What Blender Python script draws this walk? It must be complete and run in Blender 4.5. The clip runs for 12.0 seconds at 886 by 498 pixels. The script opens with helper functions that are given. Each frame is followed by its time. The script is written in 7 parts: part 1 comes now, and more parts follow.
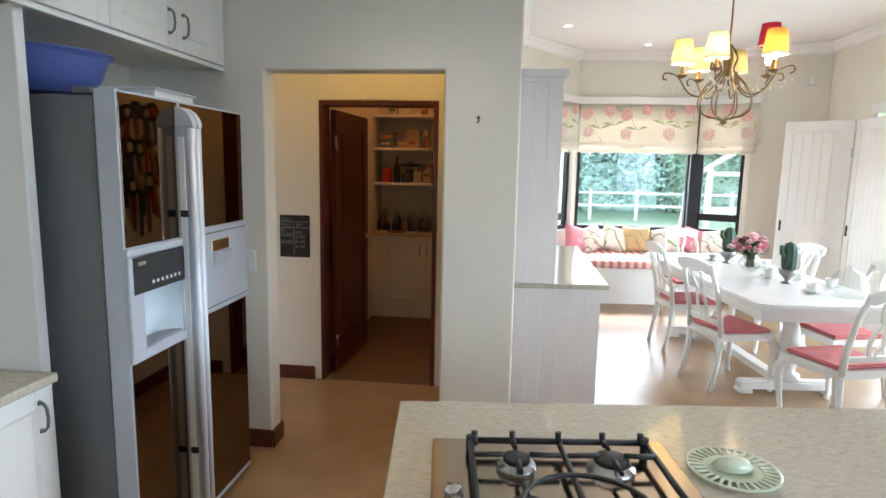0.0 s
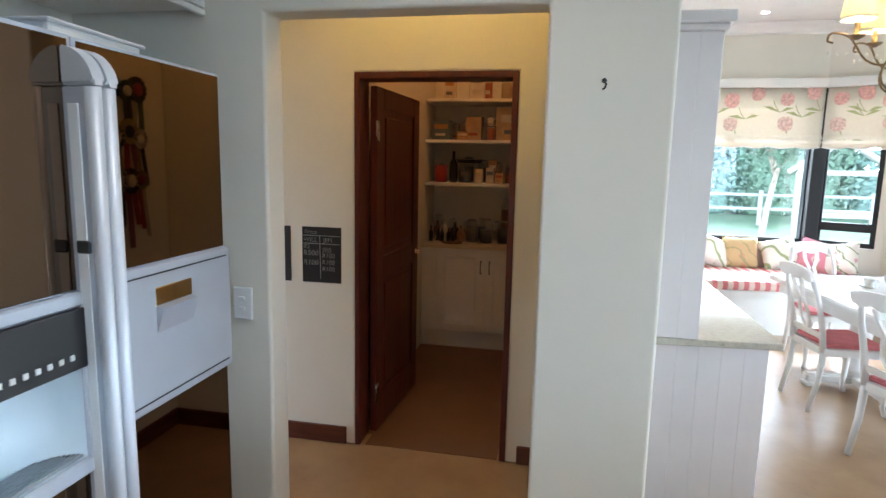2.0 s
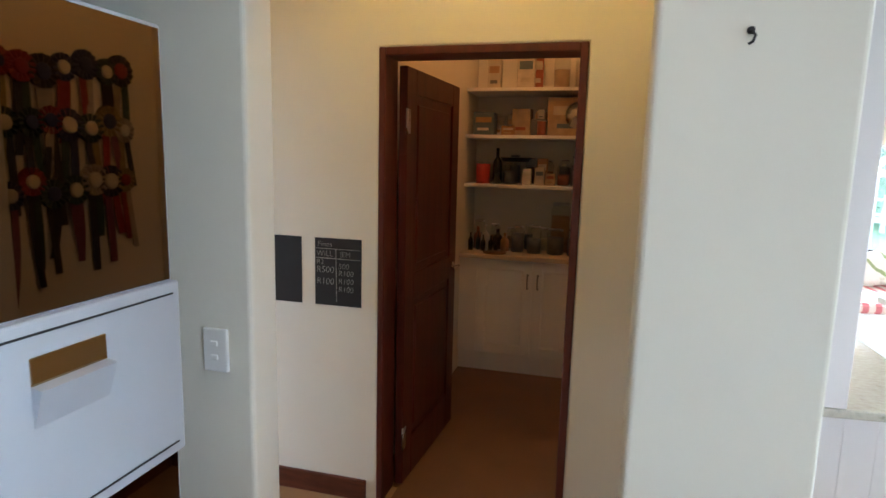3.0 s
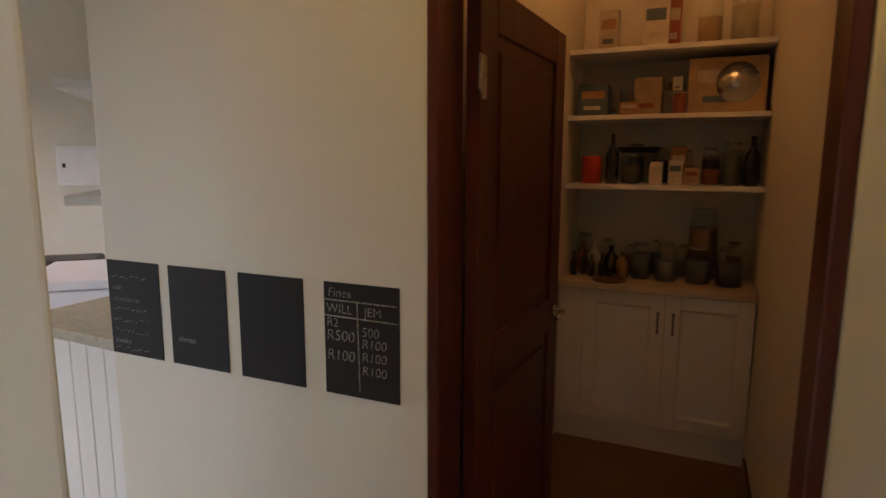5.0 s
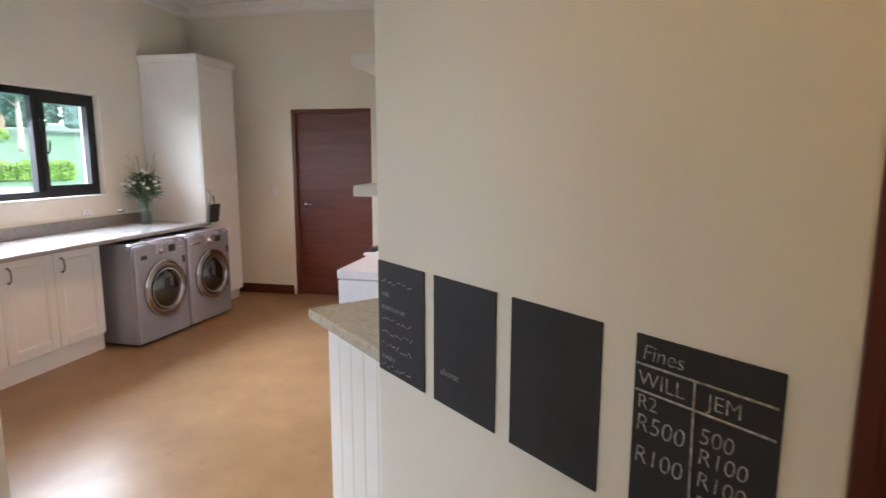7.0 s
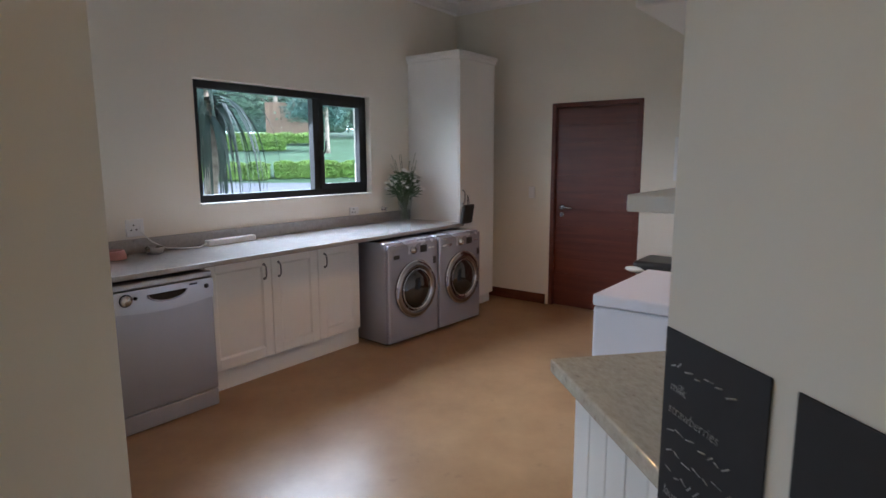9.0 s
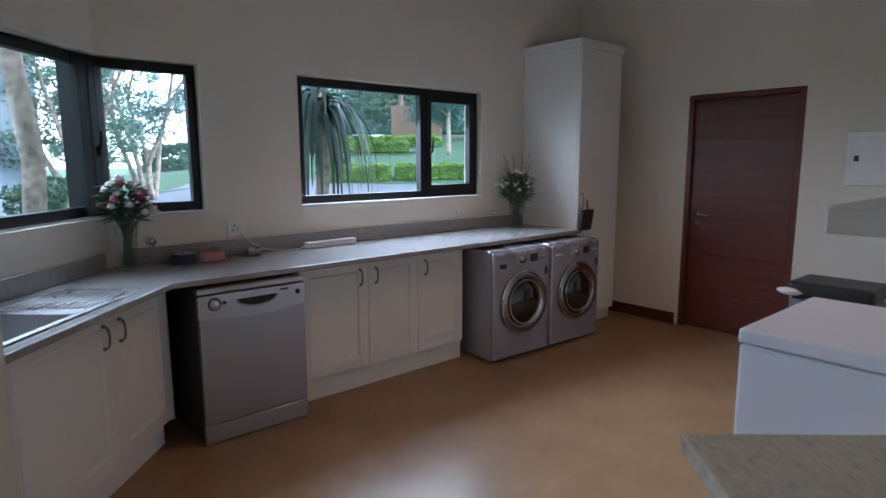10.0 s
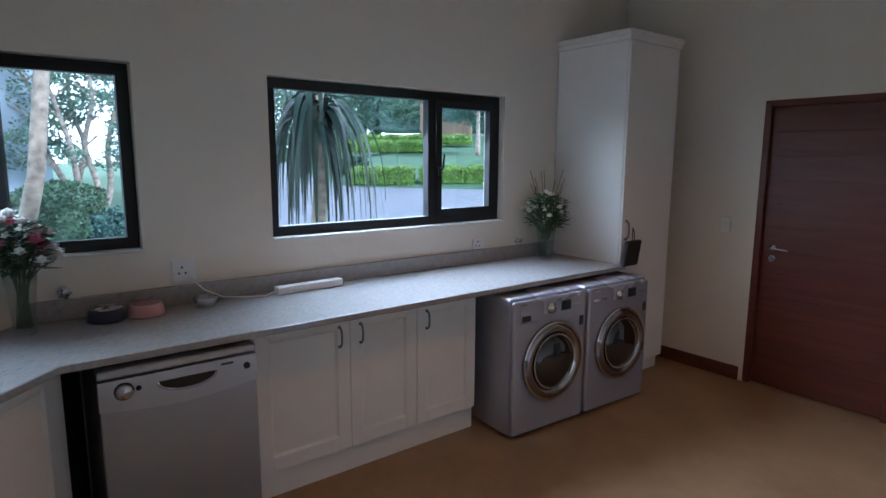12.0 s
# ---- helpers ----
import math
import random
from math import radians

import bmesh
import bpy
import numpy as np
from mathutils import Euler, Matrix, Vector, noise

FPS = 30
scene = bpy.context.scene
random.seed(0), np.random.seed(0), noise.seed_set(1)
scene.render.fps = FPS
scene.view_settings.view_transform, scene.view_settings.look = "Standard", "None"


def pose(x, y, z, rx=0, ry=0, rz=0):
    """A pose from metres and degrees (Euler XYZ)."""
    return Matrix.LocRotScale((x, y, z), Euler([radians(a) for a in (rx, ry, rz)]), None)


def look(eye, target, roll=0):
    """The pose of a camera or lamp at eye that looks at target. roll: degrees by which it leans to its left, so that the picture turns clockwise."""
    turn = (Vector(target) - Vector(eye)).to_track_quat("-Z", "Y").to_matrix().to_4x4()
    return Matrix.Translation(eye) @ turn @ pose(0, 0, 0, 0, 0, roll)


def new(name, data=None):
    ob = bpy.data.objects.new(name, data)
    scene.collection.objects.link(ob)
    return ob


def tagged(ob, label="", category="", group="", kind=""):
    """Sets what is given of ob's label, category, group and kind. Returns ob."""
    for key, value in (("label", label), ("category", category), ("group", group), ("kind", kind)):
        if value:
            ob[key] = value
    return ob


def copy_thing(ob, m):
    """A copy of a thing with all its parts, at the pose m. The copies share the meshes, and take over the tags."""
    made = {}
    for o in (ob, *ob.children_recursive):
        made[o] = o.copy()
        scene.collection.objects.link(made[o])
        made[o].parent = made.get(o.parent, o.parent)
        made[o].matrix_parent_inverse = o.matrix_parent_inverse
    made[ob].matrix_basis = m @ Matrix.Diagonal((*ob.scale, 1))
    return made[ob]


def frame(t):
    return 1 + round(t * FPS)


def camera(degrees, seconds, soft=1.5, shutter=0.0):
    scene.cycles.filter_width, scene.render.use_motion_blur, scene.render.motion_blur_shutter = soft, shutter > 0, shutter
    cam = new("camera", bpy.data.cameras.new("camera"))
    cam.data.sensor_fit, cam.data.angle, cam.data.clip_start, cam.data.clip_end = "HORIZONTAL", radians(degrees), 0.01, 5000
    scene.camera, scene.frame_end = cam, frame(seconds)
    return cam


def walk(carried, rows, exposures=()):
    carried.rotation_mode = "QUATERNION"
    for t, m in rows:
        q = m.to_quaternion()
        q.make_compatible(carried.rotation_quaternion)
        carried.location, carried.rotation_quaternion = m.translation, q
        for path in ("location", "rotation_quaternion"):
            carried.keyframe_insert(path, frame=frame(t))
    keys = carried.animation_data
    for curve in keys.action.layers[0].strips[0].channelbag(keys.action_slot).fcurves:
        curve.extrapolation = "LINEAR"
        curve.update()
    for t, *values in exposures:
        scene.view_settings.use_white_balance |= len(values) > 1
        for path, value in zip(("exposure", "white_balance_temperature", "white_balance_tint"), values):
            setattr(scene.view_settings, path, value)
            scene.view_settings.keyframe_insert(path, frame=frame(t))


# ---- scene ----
cam = camera(74.4, 12.0, 1.5, 0.25)
EXPOSURES = [(0.0, 1.25, 6350, 15), (2.0, 1.3, 5950, 14), (3.0, 1.45, 6000, 14), (5.0, 0.7, 6650, 16), (6.0, 1.15, 6650, 16), (7.0, 1.25, 6450, 15), (7.7, 0.95, 6250, 15), (9.5, 0.15, 5750, 13), (10.5, -0.2, 5350, 12), (11.5, -0.25, 5300, 11), (12.0, -0.1, 5350, 11)]
PATH = [
    (0, (0.458, 0.063, 1.629), (0.232, 2.03, 1.346), 1.1),
    (0.5, (0.408, 0.3, 1.617), (0.17, 2.265, 1.331), 1.1),
    (1, (0.307, 0.576, 1.62), (0.032, 2.537, 1.333), 1.2),
    (1.5, (0.214, 0.865, 1.613), (-0.11, 2.817, 1.321), 1.2),
    (2, (0.161, 1.189, 1.616), (-0.224, 3.129, 1.321), 1.2),
    (2.5, (0.094, 1.507, 1.601), (-0.363, 3.431, 1.306), 1.4),
    (3, (0.012, 1.795, 1.607), (-0.499, 3.706, 1.307), 1.4),
    (5, (-0.332, 2.909, 1.571), (-1.116, 4.723, 1.267), 0.2),
    (5.5, (-0.395, 3.054, 1.573), (-1.349, 4.785, 1.273), 0.2),
    (6, (-0.463, 3.168, 1.552), (-1.643, 4.754, 1.249), 0.1),
    (6.5, (-0.568, 3.287, 1.534), (-1.973, 4.678, 1.233), 0.3),
    (7, (-0.68, 3.408, 1.522), (-2.286, 4.56, 1.216), 0.1),
    (7.5, (-0.76, 3.501, 1.522), (-2.53, 4.379, 1.215), -0.1),
    (9.5, (-1.455, 3.736, 1.503), (-3.424, 3.912, 1.198), -0.2),
    (10, (-1.645, 3.811, 1.494), (-3.622, 3.764, 1.195), -0.2),
    (10.5, (-1.849, 3.853, 1.497), (-3.823, 3.709, 1.205), -0.1),
    (11, (-2.057, 3.872, 1.509), (-4.03, 3.706, 1.221), -0.0),
    (11.5, (-2.309, 3.911, 1.575), (-4.28, 3.747, 1.275), 0.2),
    (12, (-2.564, 3.919, 1.641), (-4.534, 3.767, 1.332), 0.3),
]
walk(cam, [(t, look(eye, target, roll)) for t, eye, target, roll in PATH], EXPOSURES)

# ---- world and light ----
world = bpy.data.worlds.new("world")
scene.world = world
world.use_nodes = True
wn = world.node_tree.nodes
sky = wn.new("ShaderNodeTexSky")
sky.sky_type, sky.sun_disc = "NISHITA", False
sky.sun_elevation, sky.sun_rotation = radians(42), radians(200)
sky.air_density, sky.dust_density = 1.0, 1.2
world.node_tree.links.new(sky.outputs["Color"], wn["Background"].inputs["Color"])
wn["Background"].inputs["Strength"].default_value = 0.15

sun_data = bpy.data.lights.new("sun", "SUN")
sun_data.energy, sun_data.angle, sun_data.color = 5.0, radians(12), (0.97, 0.98, 1.0)
new("sun", sun_data).matrix_world = pose(0, 0, 10, 48, 0, 160)


def area(name, eye, target, w, h, energy, color, spread=180):
    d = bpy.data.lights.new(name, "AREA")
    d.shape, d.size, d.size_y, d.energy, d.color, d.spread = "RECTANGLE", w, h, energy, color, radians(spread)
    ob = new(name, d)
    ob.matrix_world = look(eye, target)
    return ob


def bulb(name, at, energy, color, radius=0.04):
    d = bpy.data.lights.new(name, "POINT")
    d.energy, d.color, d.shadow_soft_size = energy, color, radius
    ob = new(name, d)
    ob.location = at
    return ob


def spot(name, at, target, energy, color, angle=110):
    d = bpy.data.lights.new(name, "SPOT")
    d.energy, d.color, d.shadow_soft_size, d.spot_size, d.spot_blend = energy, color, 0.04, radians(angle), 0.8
    ob = new(name, d)
    ob.matrix_world = look(at, target)
    return ob


BLUE = (0.78, 0.88, 1.0)
COOL, WARM, WHITE = (0.70, 0.86, 1.0), (1.0, 0.62, 0.26), (1.0, 0.97, 0.93)
LAUNDRY = Matrix.Rotation(radians(132), 4, "Z")      # local x along the window wall, local y towards the windows


def lau(a, c, z):
    return LAUNDRY @ Vector((a, c, z))


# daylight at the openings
# first lamp is added at a guessed, unseen kitchen window to light the passage
area("guessed_kitchen_window_light", (4.15, -0.6, 1.6), (-1.0, 3.2, 0.7), 2.0, 1.4, 22, (0.60, 0.80, 1.0))
area("dining_door_light", (4.35, 5.0, 1.3), (1.0, 4.8, 0.9), 2.6, 2.1, 18, (0.76, 0.87, 1.0))
area("bay_window_light", (2.1, 8.32, 1.4), (2.1, 3, 0.9), 1.5, 1.0, 9, (0.9, 0.96, 1.0))
area("laundry_window_light", lau(6.7, 2.62, 1.65), lau(6.75, 0.7, -0.2), 1.5, 0.75, 38, BLUE, 105)
area("corner_window_light", (-4.2, 1.62, 1.65), (-2.4, 3.5, -0.6), 1.4, 0.75, 10, (0.80, 0.90, 1.0), 105)
# lamps
spot("passage_lamp", (-0.5, 3.72, 3.1), (-0.5, 3.74, 0), 14.5, (1.0, 0.62, 0.14), 150)
spot("laundry_lamp", lau(6.7, 0.45, 3.1), lau(6.7, 0.45, 0), 41, (1.0, 0.48, 0.16), 126)
for kx, ky, kw in ((-0.05, 2.2, 14), (1.3, 2.6, 3), (0.9, 0.6, 14)):
    spot("kitchen_downlight", (kx, ky, 3.12), (kx, ky, 0), kw, (1.0, 0.93, 0.82), 110)


# ---- materials ----
def mat(name, color, rough=0.6, metal=0.0, vary=0.08, scale=6.0, bump=0.05, bscale=60.0, coat=0.0, emit=0.0, wear=0.0, stretch=None):
    m = bpy.data.materials.new(name)
    m.use_nodes = True
    nt = m.node_tree
    p = nt.nodes["Principled BSDF"]
    p.inputs["Roughness"].default_value, p.inputs["Metallic"].default_value = rough, metal
    p.inputs["Coat Weight"].default_value, p.inputs["Coat Roughness"].default_value = coat, 0.08
    tc = nt.nodes.new("ShaderNodeTexCoord")
    src = tc.outputs["Object"]
    if stretch:
        mp = nt.nodes.new("ShaderNodeMapping")
        mp.inputs["Scale"].default_value = stretch
        nt.links.new(src, mp.inputs["Vector"])
        src = mp.outputs["Vector"]
    n1 = nt.nodes.new("ShaderNodeTexNoise")
    n1.inputs["Scale"].default_value, n1.inputs["Detail"].default_value = scale, 5
    nt.links.new(src, n1.inputs["Vector"])
    n2 = nt.nodes.new("ShaderNodeTexNoise")
    n2.inputs["Scale"].default_value, n2.inputs["Detail"].default_value = bscale, 3
    nt.links.new(src, n2.inputs["Vector"])
    ramp = nt.nodes.new("ShaderNodeMapRange")
    ramp.inputs["From Min"].default_value, ramp.inputs["From Max"].default_value = 0.3, 0.7
    ramp.inputs["To Min"].default_value, ramp.inputs["To Max"].default_value = 1 - vary, 1 + vary
    nt.links.new(n1.outputs["Fac"], ramp.inputs["Value"])
    hs = nt.nodes.new("ShaderNodeHueSaturation")
    hs.inputs["Color"].default_value = (*color, 1)
    nt.links.new(ramp.outputs["Result"], hs.inputs["Value"])
    nt.links.new(hs.outputs["Color"], p.inputs["Base Color"])
    rr = nt.nodes.new("ShaderNodeMapRange")
    rr.inputs["To Min"].default_value, rr.inputs["To Max"].default_value = max(0.02, rough - min(0.08, rough * 0.4) - wear), min(1, rough + min(0.08, rough * 0.4) + wear)
    nt.links.new(n1.outputs["Fac"], rr.inputs["Value"])
    nt.links.new(rr.outputs["Result"], p.inputs["Roughness"])
    if bump:
        b = nt.nodes.new("ShaderNodeBump")
        b.inputs["Strength"].default_value, b.inputs["Distance"].default_value = bump, 0.01
        nt.links.new(n2.outputs["Fac"], b.inputs["Height"])
        nt.links.new(b.outputs["Normal"], p.inputs["Normal"])
    if emit:
        p.inputs["Emission Color"].default_value, p.inputs["Emission Strength"].default_value = (*color, 1), emit
    return m


def granite(name, base, dark, light):
    m = mat(name, base, 0.11, vary=0.1, scale=9, bump=0.0)
    nt = m.node_tree
    p = nt.nodes["Principled BSDF"]
    tc = nt.nodes["Texture Coordinate"]
    mp = nt.nodes.new("ShaderNodeMapping")
    mp.inputs["Scale"].default_value = (1.0, 2.2, 1.0)
    mp.inputs["Rotation"].default_value = (0, 0, 0.7)
    nt.links.new(tc.outputs["Object"], mp.inputs["Vector"])
    n = nt.nodes.new("ShaderNodeTexNoise")
    n.inputs["Scale"].default_value, n.inputs["Detail"].default_value, n.inputs["Roughness"].default_value = 34, 7, 0.7
    nt.links.new(mp.outputs["Vector"], n.inputs["Vector"])
    r = nt.nodes.new("ShaderNodeValToRGB")
    e = r.color_ramp.elements
    e[0].position, e[0].color = 0.25, (*dark, 1)
    e[1].position, e[1].color = 0.70, (*light, 1)
    mid = r.color_ramp.elements.new(0.38)
    mid.color = (*base, 1)
    nt.links.new(n.outputs["Fac"], r.inputs["Fac"])
    v = nt.nodes.new("ShaderNodeTexVoronoi")
    v.inputs["Scale"].default_value = 55
    nt.links.new(mp.outputs["Vector"], v.inputs["Vector"])
    vr = nt.nodes.new("ShaderNodeMapRange")
    vr.inputs["From Min"].default_value, vr.inputs["From Max"].default_value = 0.0, 0.25
    vr.inputs["To Min"].default_value, vr.inputs["To Max"].default_value = 0.84, 1.0
    nt.links.new(v.outputs["Distance"], vr.inputs["Value"])
    hs = nt.nodes.new("ShaderNodeHueSaturation")
    nt.links.new(r.outputs["Color"], hs.inputs["Color"])
    nt.links.new(vr.outputs["Result"], hs.inputs["Value"])
    nt.links.new(hs.outputs["Color"], p.inputs["Base Color"])
    return m


def wood(name, dark, light, rough=0.35, axis=(1, 1, 0.06), scale=22):
    m = mat(name, dark, rough, vary=0.1, scale=4, bump=0.08, bscale=90, stretch=axis)
    nt = m.node_tree
    p = nt.nodes["Principled BSDF"]
    mp = nt.nodes["Mapping"]
    n = nt.nodes.new("ShaderNodeTexNoise")
    n.inputs["Scale"].default_value, n.inputs["Detail"].default_value, n.inputs["Distortion"].default_value = scale, 6, 0.6
    nt.links.new(mp.outputs["Vector"], n.inputs["Vector"])
    r = nt.nodes.new("ShaderNodeValToRGB")
    e = r.color_ramp.elements
    e[0].position, e[0].color, e[1].position, e[1].color = 0.35, (*dark, 1), 0.65, (*light, 1)
    nt.links.new(n.outputs["Fac"], r.inputs["Fac"])
    nt.links.new(r.outputs["Color"], p.inputs["Base Color"])
    return m


def glass(name, tint=(1, 1, 1), gloss=0.03):
    m = bpy.data.materials.new(name)
    m.use_nodes = True
    nt = m.node_tree
    nt.nodes.remove(nt.nodes["Principled BSDF"])
    t = nt.nodes.new("ShaderNodeBsdfTransparent")
    t.inputs["Color"].default_value = (*tint, 1)
    g = nt.nodes.new("ShaderNodeBsdfGlossy")
    g.inputs["Roughness"].default_value = 0.02
    lw = nt.nodes.new("ShaderNodeLayerWeight")
    lw.inputs["Blend"].default_value = 0.5
    pw = nt.nodes.new("ShaderNodeMath")
    pw.operation = "POWER"
    pw.inputs[1].default_value = 4.0
    nt.links.new(lw.outputs["Facing"], pw.inputs[0])
    f = nt.nodes.new("ShaderNodeMath")
    f.operation = "MULTIPLY_ADD"
    f.inputs[1].default_value, f.inputs[2].default_value = 0.6, gloss
    nt.links.new(pw.outputs["Value"], f.inputs[0])
    mx = nt.nodes.new("ShaderNodeMixShader")
    nt.links.new(f.outputs["Value"], mx.inputs["Fac"])
    nt.links.new(t.outputs["BSDF"], mx.inputs[1])
    nt.links.new(g.outputs["BSDF"], mx.inputs[2])
    nt.links.new(mx.outputs["Shader"], nt.nodes["Material Output"].inputs["Surface"])
    return m


def floor_mat():
    m = mat("polished_screed", (0.42, 0.32, 0.22), 0.32, vary=0.16, scale=1.6, bump=0.03, bscale=30, wear=0.0)
    nt = m.node_tree
    p = nt.nodes["Principled BSDF"]
    tc = nt.nodes["Texture Coordinate"]
    n = nt.nodes.new("ShaderNodeTexNoise")
    n.inputs["Scale"].default_value, n.inputs["Detail"].default_value, n.inputs["Roughness"].default_value = 3.2, 8, 0.62
    nt.links.new(tc.outputs["Object"], n.inputs["Vector"])
    r = nt.nodes.new("ShaderNodeValToRGB")
    e = r.color_ramp.elements
    e[0].position, e[0].color, e[1].position, e[1].color = 0.24, (0.25, 0.146, 0.072, 1), 0.70, (0.365, 0.235, 0.124, 1)
    nt.links.new(n.outputs["Fac"], r.inputs["Fac"])
    # scattered dark scuffs
    n3 = nt.nodes.new("ShaderNodeTexNoise")
    n3.inputs["Scale"].default_value, n3.inputs["Detail"].default_value, n3.inputs["Roughness"].default_value = 7.0, 9, 0.68
    nt.links.new(tc.outputs["Object"], n3.inputs["Vector"])
    k = nt.nodes.new("ShaderNodeMapRange")
    k.inputs["From Min"].default_value, k.inputs["From Max"].default_value, k.inputs["To Max"].default_value = 0.60, 0.78, 0.55
    nt.links.new(n3.outputs["Fac"], k.inputs["Value"])
    mx = nt.nodes.new("ShaderNodeMix")
    mx.data_type = "RGBA"
    nt.links.new(k.outputs["Result"], mx.inputs["Factor"])
    nt.links.new(r.outputs["Color"], mx.inputs["A"])
    mx.inputs["B"].default_value = (0.13, 0.075, 0.038, 1)
    nt.links.new(mx.outputs["Result"], p.inputs["Base Color"])
    return m


M_WALL = mat("cream_plaster", (0.76, 0.72, 0.63), 0.75, vary=0.03, scale=1.5, bump=0.05, bscale=40)
M_GREEN = mat("pale_plaster", (0.74, 0.715, 0.65), 0.7, vary=0.03, scale=1.5, bump=0.05, bscale=40)
M_CEIL = mat("ceiling_white", (0.84, 0.82, 0.80), 0.8, vary=0.02, bump=0.02)
M_FLOOR = floor_mat()
M_WHITE = mat("white_paint", (0.80, 0.79, 0.76), 0.38, vary=0.03, scale=3, bump=0.02, bscale=80)
M_TRIM = wood("mahogany_trim", (0.066, 0.017, 0.010), (0.125, 0.034, 0.018), 0.35, (0.2, 1, 1))
M_DOOR = wood("mahogany", (0.066, 0.011, 0.008), (0.108, 0.018, 0.012), 0.38)
M_DOORH = wood("mahogany_boards", (0.10, 0.022, 0.013), (0.15, 0.035, 0.019), 0.40, (0.06, 0.06, 1))
M_GRAN = granite("granite", (0.45, 0.41, 0.33), (0.14, 0.115, 0.09), (0.58, 0.54, 0.45))
M_GREYGRAN = granite("grey_granite", (0.285, 0.28, 0.275), (0.16, 0.155, 0.15), (0.37, 0.36, 0.345))
M_DRESSER = mat("pale_lilac_paint", (0.80, 0.745, 0.74), 0.42, vary=0.03, scale=3, bump=0.02, bscale=80)
M_BLACKAL = mat("black_aluminium", (0.006, 0.0065, 0.008), 0.6, vary=0.1, bump=0.0)
M_STEEL = mat("brushed_steel", (0.55, 0.55, 0.56), 0.28, 1.0, vary=0.05, bump=0.02)
M_CHROME = mat("chrome", (0.75, 0.76, 0.78), 0.10, 1.0, vary=0.02, bump=0.0)
M_SILVER = mat("silver_paint", (0.40, 0.41, 0.48), 0.27, 0.35, vary=0.01, scale=0.6, bump=0.0, coat=0.3)
M_FRIDGE = mat("fridge_silver", (0.47, 0.50, 0.56), 0.38, 0.2, vary=0.02, bump=0.0)
M_FSIDE = mat("fridge_side", (0.16, 0.17, 0.18), 0.5, 0.1, vary=0.03, bump=0.03)
M_MIRROR = mat("black_mirror_glass", (0.18, 0.12, 0.08), 0.02, 1.0, vary=0.0, bump=0.0)
M_PORTHOLE = mat("dark_porthole_glass", (0.012, 0.012, 0.013), 0.04, 0.0, vary=0.0, bump=0.0, coat=1.0)
M_BLACK = mat("black_plastic", (0.014, 0.014, 0.015), 0.4, vary=0.1, bump=0.03)
M_IRON = mat("cast_iron", (0.02, 0.02, 0.022), 0.5, 0.2, vary=0.1, bump=0.15, bscale=120)
# near-black that paints shade into recesses; the dispenser lever shares it
M_DARK_AND_SHADE = mat("dark_part_and_recess_shade", (0.03, 0.028, 0.026), 0.9, bump=0.0)
M_GLASS = glass("window_glass")
M_GLASSWARE = glass("clear_glassware", (0.93, 0.95, 0.94), 0.06)
M_BOARD = mat("chalkboard", (0.016, 0.016, 0.019), 0.75, vary=0.25, scale=14, bump=0.02)
M_CHALK = mat("chalk", (0.29, 0.285, 0.275), 0.95, vary=0.6, scale=90, bump=0.0)
M_PINKSEAT = mat("rose_velvet", (0.62, 0.19, 0.20), 0.85, vary=0.12, scale=12, bump=0.1, bscale=300)
M_BLUE = mat("blue_plastic", (0.10, 0.14, 0.42), 0.4, vary=0.05, bump=0.0)
M_PORCELAIN = mat("white_porcelain", (0.82, 0.82, 0.80), 0.15, vary=0.02, bump=0.0)
M_HANDLE = mat("dull_pewter", (0.22, 0.22, 0.225), 0.32, 0.9, vary=0.08, bump=0.02)
M_PLASTIC = mat("white_plastic", (0.78, 0.78, 0.77), 0.35, vary=0.02, bump=0.0)
M_APPL = mat("white_enamel", (0.70, 0.72, 0.80), 0.33, vary=0.01, scale=0.5, bump=0.0)


# ---- builders ----
def bx(bm, x0, x1, y0, y1, z0, z1, bev=0.0, seg=1):
    vs = [bm.verts.new((x, y, z)) for z in (z0, z1) for y in (y0, y1) for x in (x0, x1)]
    fs = [bm.faces.new([vs[i] for i in f]) for f in ((0, 2, 3, 1), (4, 5, 7, 6), (0, 1, 5, 4), (2, 6, 7, 3), (0, 4, 6, 2), (1, 3, 7, 5))]
    if bev:
        es = list({e for f in fs for e in f.edges})
        bmesh.ops.bevel(bm, geom=es, offset=bev, segments=seg, affect="EDGES", profile=0.5)
    return bm


def box(x0, x1, y0, y1, z0, z1, bev=0.004, seg=1):
    return bx(bmesh.new(), x0, x1, y0, y1, z0, z1, bev, seg)


def lathe(profile, n=24, cx=0.0, cy=0.0, z=0.0, bm=None, cap=True, sx=1.0, sy=1.0):
    bm = bm or bmesh.new()
    rings = []
    for r, h in profile:
        rings.append([bm.verts.new((cx + sx * r * math.cos(2 * math.pi * k / n), cy + sy * r * math.sin(2 * math.pi * k / n), z + h)) for k in range(n)])
    for a, b in zip(rings, rings[1:]):
        for k in range(n):
            f = bm.faces.new((a[k], a[(k + 1) % n], b[(k + 1) % n], b[k]))
            f.smooth = True
    if cap:
        bm.faces.new(list(reversed(rings[0])))
        bm.faces.new(rings[-1])
    return bm


